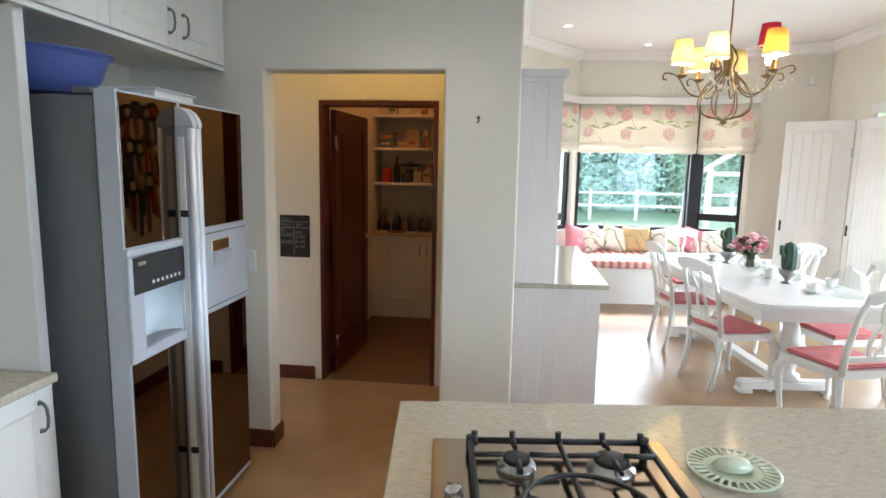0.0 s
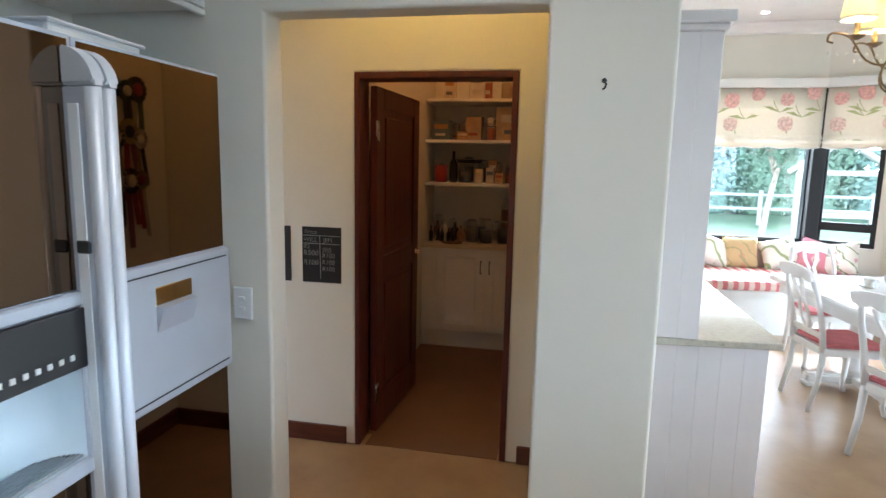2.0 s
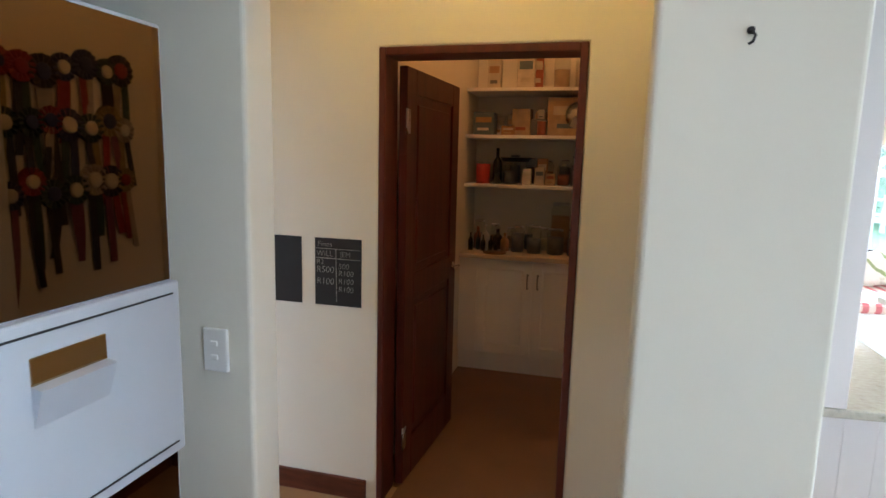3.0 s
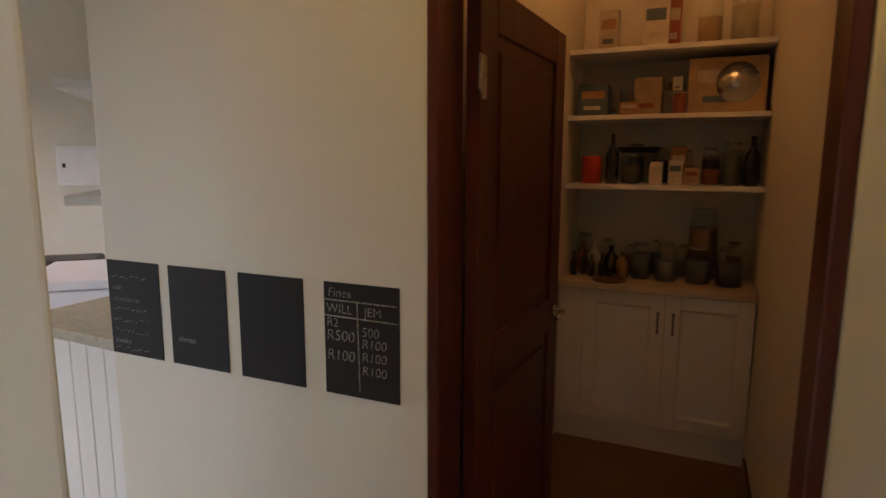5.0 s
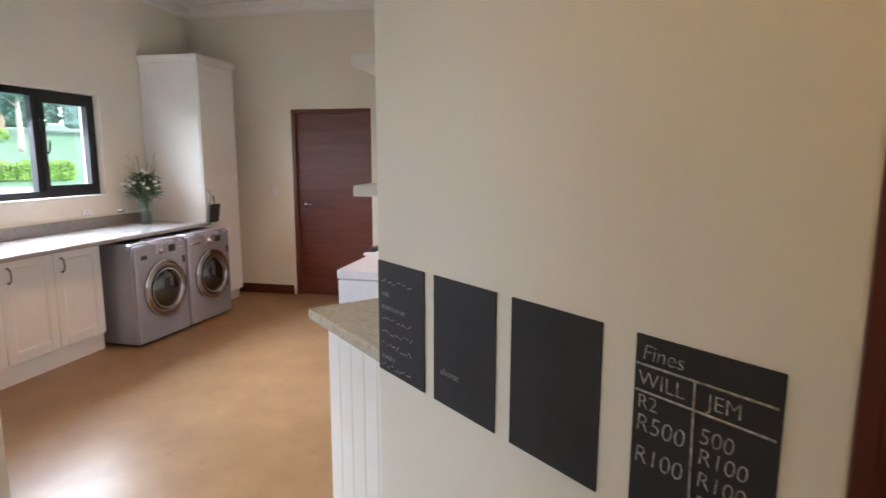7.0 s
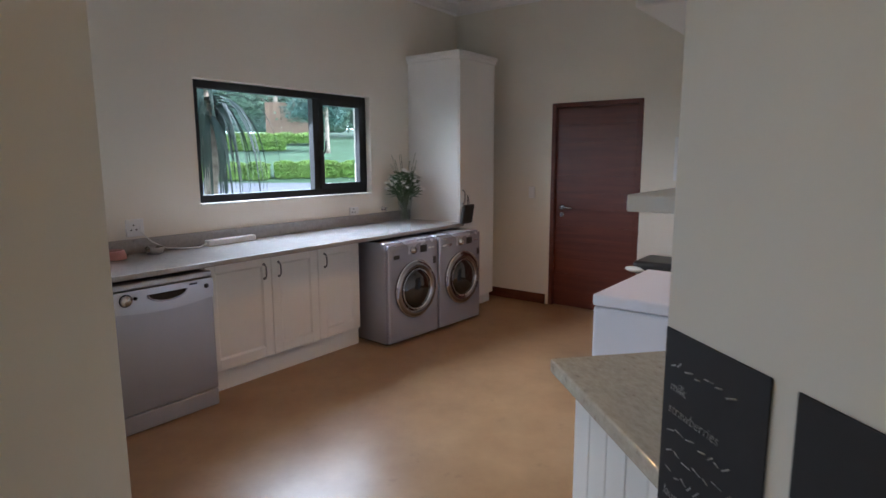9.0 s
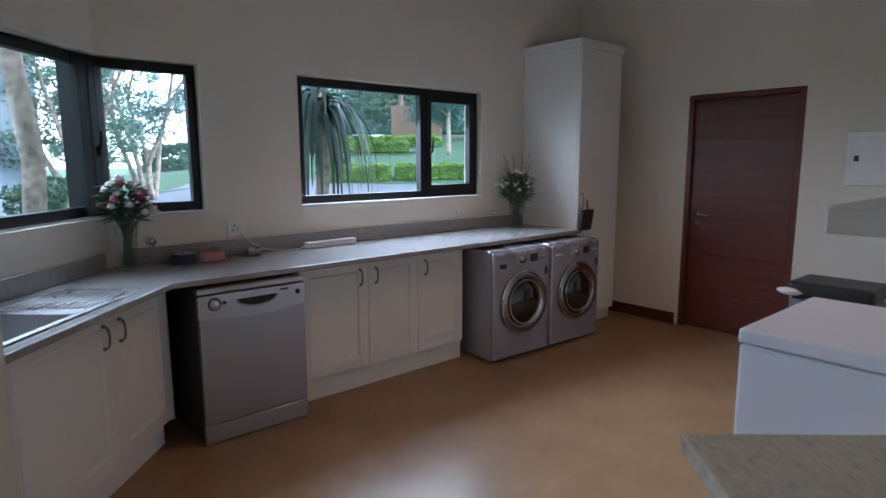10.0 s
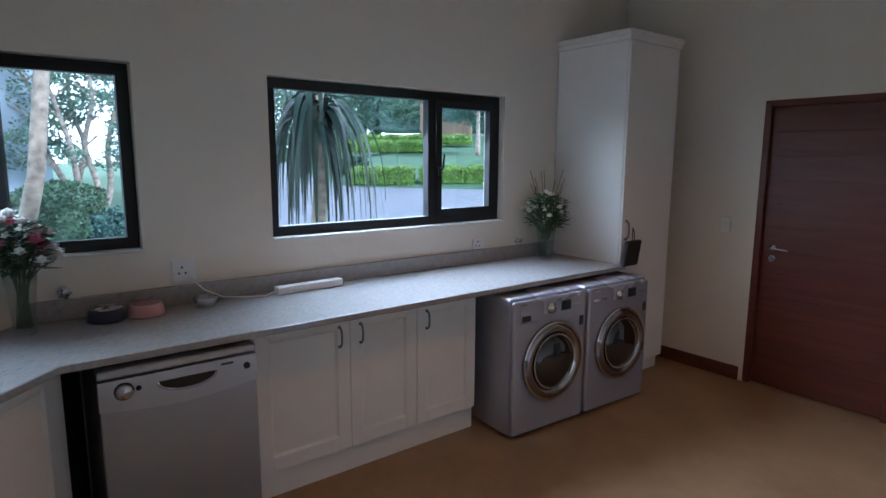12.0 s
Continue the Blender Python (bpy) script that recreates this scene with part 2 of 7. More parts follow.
def tube(points, r=0.01, n=8, bm=None, radii=None):
    bm = bm or bmesh.new()
    pts = [Vector(p) for p in points]
    rings = []
    side = Vector((0, 0, 1))
    for i, p in enumerate(pts):
        d = (pts[min(i + 1, len(pts) - 1)] - pts[max(i - 1, 0)]).normalized()
        if abs(d.dot(side)) > 0.95:
            side = Vector((1, 0, 0)) if abs(d.x) < 0.9 else Vector((0, 1, 0))
        x = d.cross(side).normalized()
        y = d.cross(x).normalized()
        side = x.cross(d).normalized()
        q = radii[i] if radii else r
        rings.append([bm.verts.new(p + q * (math.cos(2 * math.pi * k / n) * x + math.sin(2 * math.pi * k / n) * y)) for k in range(n)])
    for a, b in zip(rings, rings[1:]):
        for k in range(n):
            bm.faces.new((a[k], a[(k + 1) % n], b[(k + 1) % n], b[k])).smooth = True
    bm.faces.new(list(reversed(rings[0])))
    bm.faces.new(rings[-1])
    return bm


def arc(p0, p1, p2, n=8):
    p0, p1, p2 = Vector(p0), Vector(p1), Vector(p2)
    return [(1 - t) ** 2 * p0 + 2 * t * (1 - t) * p1 + t * t * p2 for t in [k / n for k in range(n + 1)]]


def spline(points, n=5):
    """Points of a smooth curve through the given ones."""
    p = [Vector(q) for q in points]
    p = [2 * p[0] - p[1]] + p + [2 * p[-1] - p[-2]]
    out = []
    for k in range(1, len(p) - 2):
        for j in range(n):
            t = j / n
            out.append(0.5 * (2 * p[k] + (p[k + 1] - p[k - 1]) * t + (2 * p[k - 1] - 5 * p[k] + 4 * p[k + 1] - p[k + 2]) * t * t + (3 * p[k] - p[k - 1] - 3 * p[k + 1] + p[k + 2]) * t ** 3))
    return out + [p[-2]]


def mesh_of(name, bm):
    bmesh.ops.recalc_face_normals(bm, faces=bm.faces)
    me = bpy.data.meshes.new(name)
    bm.to_mesh(me)
    bm.free()
    return me


def part(name, bm, material, parent, label=""):
    me = mesh_of(name, bm)
    me.materials.append(material)
    ob = new(name, me)
    ob.parent = parent
    if label:
        ob["label"] = label
    return ob


def thing(name, label, category, m=None, group="", kind=""):
    ob = new(name)
    ob.empty_display_size = 0.1
    if m is not None:
        ob.matrix_world = m
    return tagged(ob, label, category, group, kind)


def solid(name, bm, material, label="", category="", m=None, kind="", group=""):
    me = mesh_of(name, bm)
    me.materials.append(material)
    ob = new(name, me)
    if m is not None:
        ob.matrix_world = m
    return tagged(ob, label, category, group, kind)


def prism(poly, z0, z1, bm=None):
    bm = bm or bmesh.new()
    lo = [bm.verts.new((x, y, z0)) for x, y in poly]
    hi = [bm.verts.new((x, y, z1)) for x, y in poly]
    bm.faces.new(list(reversed(lo)))
    bm.faces.new(hi)
    for k in range(len(poly)):
        j = (k + 1) % len(poly)
        bm.faces.new((lo[k], lo[j], hi[j], hi[k]))
    return bm


def wall_line(name, p, q, thick, z0, z1, openings, material, label):
    """A wall from p to q; its face lies on that line and its thickness to the left of it. openings: (s0, s1, z0, z1) along the line."""
    d = Vector((q[0] - p[0], q[1] - p[1], 0))
    length = d.length
    m = Matrix.Translation((p[0], p[1], 0)) @ Matrix.Rotation(math.atan2(d.y, d.x), 4, "Z")
    bm = bmesh.new()
    at = 0.0
    for s0, s1, a, b in sorted(openings):
        if s0 > at:
            bx(bm, at, s0, 0, thick, z0, z1)
        if a > z0:
            bx(bm, s0, s1, 0, thick, z0, a)
        if b < z1:
            bx(bm, s0, s1, 0, thick, b, z1)
        at = s1
    if at < length:
        bx(bm, at, length, 0, thick, z0, z1)
    bmesh.ops.remove_doubles(bm, verts=bm.verts, dist=0.0005)
    return solid(name, bm, material, label, "wall", m, "structure"), m


# ---- the large structure ----
H = 3.15
LCORNER = (-4.887, 1.84)


def doorway_wall(name, x0, x1, openings, y0, y1, top, material, label):
    """A wall along x with openings down to the floor, cut out of one slab, with softened plaster edges."""
    pts = [(x0, 0)]
    for a, b, h in openings:
        pts += [(a, 0), (a, h), (b, h), (b, 0)]
    pts += [(x1, 0), (x1, top), (x0, top)]
    bm = bmesh.new()
    f = [bm.verts.new((x, y0, z)) for x, z in pts]
    b = [bm.verts.new((x, y1, z)) for x, z in pts]
    bm.faces.new(f)
    bm.faces.new(list(reversed(b)))
    for k in range(len(pts)):
        j = (k + 1) % len(pts)
        bm.faces.new((f[k], b[k], b[j], f[j]))
    ob = solid(name, bm, material, label, "wall", None, "structure")
    mod = ob.modifiers.new("soft", "BEVEL")
    mod.width, mod.segments, mod.limit_method, mod.angle_limit = 0.012, 3, "ANGLE", radians(50)
    return ob


def lxy(a, c):
    v = lau(a, c, 0)
    return (v.x, v.y)


HOUSE = [(4.5, -3.45), (4.5, 8.1), (3.5, 8.3), (2.9, 8.5), (1.2, 8.5), (0.3, 7.3), (0.3, 6.85), (-1.25, 6.85), (-1.25, 4.33), (-2.0, 4.33),
         lxy(9.2, -1.42), lxy(9.2, 2.66), (-5.02, 1.60), (-2.15, 1.60), (-2.15, 3.0), (-1.80, 3.0), (-1.80, -3.45)]
solid("floor", prism(HOUSE, -0.12, 0.0), M_FLOOR, "polished tan cement screed floor, mottled brown", "floor", None, "structure")
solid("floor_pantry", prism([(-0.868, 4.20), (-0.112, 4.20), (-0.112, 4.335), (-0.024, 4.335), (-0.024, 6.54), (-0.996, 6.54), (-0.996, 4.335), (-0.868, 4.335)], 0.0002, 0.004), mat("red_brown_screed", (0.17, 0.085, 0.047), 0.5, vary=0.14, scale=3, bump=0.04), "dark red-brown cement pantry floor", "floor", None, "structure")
solid("ceiling", prism(HOUSE, H, H + 0.12), M_CEIL, "plain white plastered ceiling", "ceiling", None, "structure")

kw = doorway_wall("wall_kitchen", -2.245, 0.49, [(-0.862, 0.10, 2.11)], 3.115, 3.245, H, M_WALL, "pale cream plastered wall with a plain opening")
for v in kw.data.vertices:      # the passage face runs slightly askew
    if v.co.y > 3.2 and v.co.x < -0.8:
        v.co.y += (-0.862 - v.co.x) * 0.058
doorway_wall("wall_passage", -2.085, 0.352, [(-0.922, -0.068, 2.07)], 4.19, 4.33, H, M_WALL, "cream plastered passage wall with a pantry doorway")
solid("wall_dining", box(0.352, 0.49, 3.247, 7.2, 0, H, 0), M_WALL, "cream plastered wall beside the dining room", "wall", None, "structure")
solid("wall_pantry_left", box(-1.15, -1.0, 4.332, 6.7, 0, H, 0), M_WALL, "cream plastered pantry side wall", "wall", None, "structure")
solid("wall_pantry_right", box(-0.02, 0.348, 4.332, 6.7, 0, H, 0), M_WALL, "cream plastered pantry side wall", "wall", None, "structure")
solid("wall_pantry_back", box(-0.998, -0.022, 6.55, 6.7, 0, H, 0), M_WALL, "cream plastered pantry back wall", "wall", None, "structure")
solid("wall_laundry_end", box(-2.30, -2.16, 1.845, 3.112, 0, H, 0), M_WALL, "cream plastered wall closing the laundry", "wall", None, "structure")

wall_line("wall_kitchen_left", (-1.62, -3.2), (-1.62, 3.11), 0.15, 0, H, [], M_WALL, "cream plastered kitchen wall")
wall_line("wall_kitchen_back", (4.2, -3.2), (-1.62, -3.2), 0.2, 0, H, [], M_WALL, "cream plastered kitchen wall")
# second opening is for a guessed, unseen window that holds the added lamp
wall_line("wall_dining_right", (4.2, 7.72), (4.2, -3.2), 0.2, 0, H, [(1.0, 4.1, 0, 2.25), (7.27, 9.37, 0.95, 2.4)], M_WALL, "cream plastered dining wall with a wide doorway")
bayL, bayLm = wall_line("wall_bay_left", (0.49, 7.16), (1.3, 8.25), 0.2, 0, H, [(0.95, 1.33, 0.80, 2.5)], M_WALL, "cream plastered bay wall")
bayC, bayCm = wall_line("wall_bay", (1.3, 8.25), (2.88, 8.25), 0.2, 0, H, [(0.03, 1.55, 0.80, 2.5)], M_WALL, "cream plastered bay wall with a garden window")
bayR, bayRm = wall_line("wall_bay_right", (2.88, 8.25), (3.45, 7.95), 0.2, 0, H, [(0.03, 0.58, 0.80, 2.5)], M_WALL, "cream plastered bay wall")
wall_line("wall_bay_end", (3.45, 7.95), (4.2, 7.72), 0.2, 0, H, [], M_WALL, "cream plastered bay wall")


def lau_wall(name, boxes, label):
    bm = bmesh.new()
    for b in boxes:
        bx(bm, *b)
    bmesh.ops.remove_doubles(bm, verts=bm.verts, dist=0.0005)
    return solid(name, bm, M_WALL, label, "wall", LAUNDRY, "structure")


lau_wall("wall_laundry_window", [(4.56, 9.15, 2.40, 2.62, 0, 1.19), (4.56, 9.15, 2.40, 2.62, 2.075, H), (5.185, 5.838, 2.40, 2.62, 1.19, 2.075), (7.58, 9.15, 2.40, 2.62, 1.19, 2.075)],
         "cream plastered laundry wall with wide black windows")
lau_wall("wall_laundry_door", [(8.95, 9.13, 1.22, 2.398, 0, H), (8.95, 9.13, 0.31, 1.22, 2.045, H), (8.95, 9.13, -1.40, 0.31, 0, H)], "cream plastered laundry wall with a red door")
lau_wall("wall_laundry_right", [(4.50, 8.948, -1.40, -1.27, 0, H)], "cream plastered laundry wall")
wall_line("wall_laundry_corner", (-4.93, 1.84), (-2.162, 1.84), -0.22, 0, H - 0.004, [(0.0, 1.65, 1.187, 2.078)], M_WALL, "cream plastered laundry wall with a corner window")


def cornice(name, p, q, m, flip=1):
    """A stepped plaster cornice from p to q; it hangs to the right of the line."""
    d = Vector((q[0] - p[0], q[1] - p[1], 0))
    n = Vector((d.y, -d.x, 0)).normalized()
    bm = bmesh.new()
    prof = [(0, 0), (0.012, 0), (0.014, 0.02), (0.035, 0.035), (0.06, 0.065), (0.085, 0.08), (0.10, 0.10), (0.10, 0.115), (0, 0.115)]
    ra = [bm.verts.new(Vector((p[0], p[1], H - 0.117 + z)) + n * (o + 0.002)) for o, z in prof]
    rb = [bm.verts.new(Vector((q[0], q[1], H - 0.117 + z)) + n * (o + 0.002)) for o, z in prof]
    for k in range(len(prof)):
        j = (k + 1) % len(prof)
        bm.faces.new((ra[k], ra[j], rb[j], rb[k]))
    return solid(name, bm, M_CEIL, "white moulded plaster cornice", "cornice", m, "structure")


cornice("trim", (4.66, 2.40), (8.95, 2.40), LAUNDRY)
cornice("trim", (8.95, 2.40), (8.95, -1.27), LAUNDRY)
cornice("trim", (0.49, 7.16), (1.3, 8.25), None)
cornice("trim", (1.3, 8.25), (2.88, 8.25), None)
cornice("trim", (2.88, 8.25), (3.45, 7.95), None)
cornice("trim", (3.45, 7.95), (4.2, 7.72), None)
cornice("trim", (4.2, 7.72), (4.2, -3.2), None)
cornice("trim", (0.49, 3.3), (0.49, 7.16), None)


def skirt(p, q, m=None):
    d = Vector((q[0] - p[0], q[1] - p[1], 0))
    mm = Matrix.Translation((p[0], p[1], 0)) @ Matrix.Rotation(math.atan2(d.y, d.x), 4, "Z")
    bm = bx(bmesh.new(), 0, d.length, -0.018, -0.002, 0.001, 0.105, 0.006, 2)
    solid("baseboard", bm, M_TRIM, "dark red-brown wooden skirting board", "skirting", (m or Matrix()) @ mm, "structure")


skirt((-2.085, 4.19), (-0.975, 4.19))
skirt((-0.005, 4.19), (0.35, 4.19))
skirt((-1.12, 3.115), (-0.862, 3.115))
skirt((-0.862, 3.098), (-0.862, 3.245))
skirt((-0.862, 3.247), (-2.245, 3.327))
skirt((0.352, 4.17), (0.352, 3.28))
skirt((-0.02, 6.0), (-0.02, 4.40))
skirt((8.95, 2.39), (8.95, 1.25), LAUNDRY)
skirt((8.95, 0.28), (8.95, -1.25), LAUNDRY)


# ---- windows ----
def window(name, m, w, z0, z1, y, mullions=(), sash=(), post=0.05, s=0.03, transom=None, label="black aluminium window looking on a garden"):
    """Local x along the wall from 0 to w; frame at depth y."""
    t = thing(name, label, "window", m, "", "structure")
    bm = bmesh.new()
    xs = [0.0, *mullions, w]
    bx(bm, 0, w, y, y + 0.06, z0, z0 + post, 0.003)
    bx(bm, 0, w, y, y + 0.06, z1 - post, z1, 0.003)
    bx(bm, 0, post, y + 0.001, y + 0.059, z0 + post, z1 - post)
    bx(bm, w - post, w, y + 0.001, y + 0.059, z0 + post, z1 - post)
    for x in mullions:
        bx(bm, x - 0.03, x + 0.03, y + 0.001, y + 0.059, z0 + post, z1 - post)
    if transom:
        bx(bm, post, w - post, y + 0.001, y + 0.059, transom - 0.045, transom + 0.045)
    part("window_frame", bm, M_BLACKAL, t)
    for k, (a, b) in enumerate(zip(xs, xs[1:])):
        a2 = a + (post if k == 0 else 0.03)
        b2 = b - (post if k == len(xs) - 2 else 0.03)
        if k in sash:
            bm = bmesh.new()
            bx(bm, a2, b2, y - 0.012, y + 0.04, z0 + post, z0 + post + s)
            bx(bm, a2, b2, y - 0.012, y + 0.04, z1 - post - s, z1 - post)
            bx(bm, a2, a2 + s, y - 0.012, y + 0.04, z0 + post + s, z1 - post - s)
            bx(bm, b2 - s, b2, y - 0.012, y + 0.04, z0 + post + s, z1 - post - s)
            sob = part("sash", bm, M_BLACKAL, t)
            zc = (z0 + z1) / 2 - 0.08
            bm = box(a2 + 0.006, a2 + 0.028, y - 0.035, y - 0.014, zc - 0.03, zc + 0.03, 0.004)
            tube([(a2 + 0.017, y - 0.03, zc), (a2 + 0.022, y - 0.055, zc + 0.02), (a2 + 0.03, y - 0.058, zc + 0.11)], 0.008, 8, bm)
            part("latch", bm, M_BLACK, sob)
        g = part("pane", box(a2 - 0.005, b2 + 0.005, y + 0.026, y + 0.032, z0 + post - 0.005, z1 - post + 0.005, 0), M_GLASS, t)
        g.visible_shadow = False
    return t


window("window_1", LAUNDRY @ Matrix.Translation((5.842, 0, 0)), 1.734, 1.195, 2.07, 2.455, (1.13,), (1,), 0.055, 0.045)
window("window_2", LAUNDRY @ Matrix.Translation((4.585, 0, 0)), 0.597, 1.195, 2.07, 2.455, (), (0,), 0.03, 0.026)
window("window_3", pose(-3.30, 1.84, 0, 0, 0, 180), 1.62, 1.195, 2.07, 0.06, (0.8,), (), 0.055)
solid("window_4", bx(box(-4.995, -4.862, 1.64, 1.812, 1.195, 2.07, 0.004), -4.862, -4.772, 1.7815, 1.808, 1.2, 2.065), M_BLACKAL, "black aluminium corner post between two windows", "window post", None, "structure")
solid("sill", box(5.841, 7.577, 2.392, 2.454, 1.182, 1.194, 0.003), M_WHITE, "white painted window sill", "sill", LAUNDRY, "structure")
solid("sill", box(4.70, 5.182, 2.392, 2.454, 1.182, 1.194, 0.003), M_WHITE, "white painted window sill", "sill", LAUNDRY, "structure")
window("window_5", bayLm @ Matrix.Translation((0.95, 0, 0)), 0.38, 0.80, 2.5, 0.07, transom=0.97)
window("window_6", bayCm @ Matrix.Translation((0.03, 0, 0)), 1.52, 0.80, 2.5, 0.07)
window("window_7", bayRm @ Matrix.Translation((0.03, 0, 0)), 0.55, 0.80, 2.5, 0.07, transom=1.01)
solid("trim", box(2.815, 2.945, 8.235, 8.46, 0.80, 2.5, 0.004), M_BLACKAL, "black aluminium bay window post", "window post", None, "structure")
# unseen window, its place guessed to suit the added kitchen lamp
window("window_8_guessed", pose(4.2, 0.45, 0, 0, 0, -90), 2.1, 0.95, 2.4, 0.1, (1.05,))


# ---- doors ----
def lever(parent, x, z, y, s=1, plate=False):
    bm = bmesh.new()
    lathe([(0.026, 0), (0.026, 0.008), (0.012, 0.010), (0.010, 0.045)], 16, bm=bm)
    bmesh.ops.transform(bm, matrix=Matrix.Translation((x, y, z)) @ Matrix.Rotation(radians(90), 4, "X"), verts=bm.verts)
    tube([(x, y - 0.042, z), (x + s * 0.02, y - 0.048, z), (x + s * 0.12, y - 0.046, z - 0.004)], 0.009, 8, bm)
    part("door_handle", bm, M_CHROME, parent, "chrome lever handle")
    bm = lathe([(0.024, 0), (0.024, 0.007), (0.02, 0.009)], 16)
    bmesh.ops.transform(bm, matrix=Matrix.Translation((x, y, z - 0.075)) @ Matrix.Rotation(radians(90), 4, "X"), verts=bm.verts)
    part("escutcheon", bm, M_CHROME, parent, "chrome keyhole rose")


# pantry door: frame and a leaf that stands open into the pantry
d = thing("door_1", "dark mahogany panelled pantry door standing open", "door", pose(0, 0, 0), "", "structure")
bm = bmesh.new()
bx(bm, -0.926, -0.897, 4.183, 4.345, 0.001, 2.072, 0.004)
bx(bm, -0.098, -0.066, 4.183, 4.345, 0.001, 2.072, 0.004)
bx(bm, -0.897, -0.098, 4.184, 4.344, 2.038, 2.072, 0.004)
part("door_frame", bm, M_DOOR, d)
leaf = new("door_leaf")
leaf.parent = d
leaf.matrix_world = pose(-0.893, 4.352, 0, 0, 0, 86.5)
bm = bmesh.new()
W, T = 0.79, 0.04
for a, b, z0, z1 in ((0, 0.115, 0.012, 2.022), (W - 0.115, W, 0.012, 2.022), (0.115, W - 0.115, 0.012, 0.22), (0.115, W - 0.115, 0.93, 1.06), (0.115, W - 0.115, 1.905, 2.022)):
    bx(bm, a, b, -T, 0, z0, z1, 0.003)
part("stile_frame", bm, M_DOOR, leaf)
for z0, z1 in ((0.22, 0.93), (1.06, 1.905)):
    bm = box(0.115, W - 0.115, -T + 0.012, -0.012, z0, z1, 0)
    bx(bm, 0.155, W - 0.155, -T + 0.004, -0.004, z0 + 0.04, z1 - 0.04, 0.006)
    part("door_panel", bm, M_DOOR, leaf)
for z in (0.25, 1.78):
    bm = tube([(-0.004, -T - 0.002, z - 0.055), (-0.004, -T - 0.002, z + 0.055)], 0.006, 8)
    bx(bm, 0.002, 0.036, -T - 0.003, -T - 0.0005, z - 0.055, z + 0.055, 0)
    part("hinge", bm, M_STEEL, leaf, "steel butt hinge")
for s, y in ((-1, -T), (1, 0)):
    bm = lathe([(0.024, 0), (0.024, 0.008), (0.010, 0.010), (0.009, 0.04)], 14)
    bmesh.ops.transform(bm, matrix=Matrix.Translation((W - 0.06, y, 1.0)) @ Matrix.Rotation(radians(90 * (-s)), 4, "X"), verts=bm.verts)
    tube([(W - 0.06, y + s * 0.04, 1.0), (W - 0.10, y + s * 0.045, 1.0), (W - 0.17, y + s * 0.043, 0.998)], 0.008, 8, bm)
    part("door_handle", bm, M_CHROME, leaf, "chrome lever handle")

# laundry door: closed, of flush horizontal boards
d = thing("door_2", "closed red-brown wooden door of horizontal boards", "door", LAUNDRY @ pose(8.95, 1.22, 0, 0, 0, -90), "", "structure")
bm = bmesh.new()
bx(bm, 0.0, 0.045, -0.004, 0.10, 0.001, 2.043, 0.004)
bx(bm, 0.865, 0.91, -0.004, 0.10, 0.001, 2.043, 0.004)
bx(bm, 0.045, 0.865, -0.003, 0.10, 2.0, 2.043, 0.003)
part("door_frame", bm, M_DOORH, d)
part("backing", box(0.046, 0.864, 0.055, 0.09, 0.002, 1.999, 0), M_DOORH, d)
nb = 12
for k in range(nb):
    z0 = 0.012 + k * (1.985 / nb)
    part("board", box(0.047, 0.863, 0.030, 0.07, z0 + 0.0003, z0 + 1.985 / nb - 0.0003, 0.0009), M_DOORH, d)
lever(d, 0.12, 1.02, 0.030)


# ---- built-in units ----
def bow(parent, x, z, y, upright=True, size=0.1, material=None):
    a = size / 2
    pts = [(0, 0, -a), (0, -0.012, -a), (0, -0.026, -a * 0.7), (0, -0.03, 0), (0, -0.026, a * 0.7), (0, -0.012, a), (0, 0, a)]
    if not upright:
        pts = [(q, p_, 0) for _, p_, q in pts]
    bm = tube([(x + px, y + py, z + pz) for px, py, pz in pts], 0.0055, 8)
    for px, py, pz in (pts[0], pts[-1]):
        b2 = lathe([(0.009, 0), (0.009, 0.004), (0.005, 0.006)], 10)
        bmesh.ops.transform(b2, matrix=Matrix.Translation((x + px, y + py, z + pz)) @ Matrix.Rotation(radians(90), 4, "X"), verts=b2.verts)
        me = bpy.data.meshes.new("tmp")
        b2.to_mesh(me)
        bm.from_mesh(me)
        bpy.data.meshes.remove(me)
        b2.free()
    return part("handle", bm, material or M_HANDLE, parent, "dull pewter bow handle")


def shaker(parent, x0, x1, z0, z1, y, hx=None, hz=None, rail=0.07, g=0.0015):
    """A framed cabinet door whose face lies at y and looks to -y."""
    x0, x1, z0, z1 = x0 + g, x1 - g, z0 + g, z1 - g
    bm = bmesh.new()
    bx(bm, x0, x0 + rail, y, y + 0.02, z0, z1, 0.002)
    bx(bm, x1 - rail, x1, y, y + 0.02, z0, z1, 0.002)
    bx(bm, x0 + rail, x1 - rail, y, y + 0.02, z0, z0 + rail, 0.002)
    bx(bm, x0 + rail, x1 - rail, y, y + 0.02, z1 - rail, z1, 0.002)
    bx(bm, x0 + rail - 0.002, x1 - rail + 0.002, y + 0.009, y + 0.018, z0 + rail - 0.002, z1 - rail + 0.002, 0)
    # sloped moulding inside the frame
    q = 0.012
    a0, a1, c0, c1 = x0 + rail, x1 - rail, z0 + rail, z1 - rail
    o = [bm.verts.new(v) for v in ((a0, y + 0.001, c0), (a1, y + 0.001, c0), (a1, y + 0.001, c1), (a0, y + 0.001, c1))]
    i = [bm.verts.new(v) for v in ((a0 + q, y + 0.0085, c0 + q), (a1 - q, y + 0.0085, c0 + q), (a1 - q, y + 0.0085, c1 - q), (a0 + q, y + 0.0085, c1 - q))]
    for k in range(4):
        bm.faces.new((o[k], o[(k + 1) % 4], i[(k + 1) % 4], i[k]))
    ob = part("door", bm, M_WHITE, parent)
    if hx is not None:
        bow(ob, hx, hz, y)
    return ob


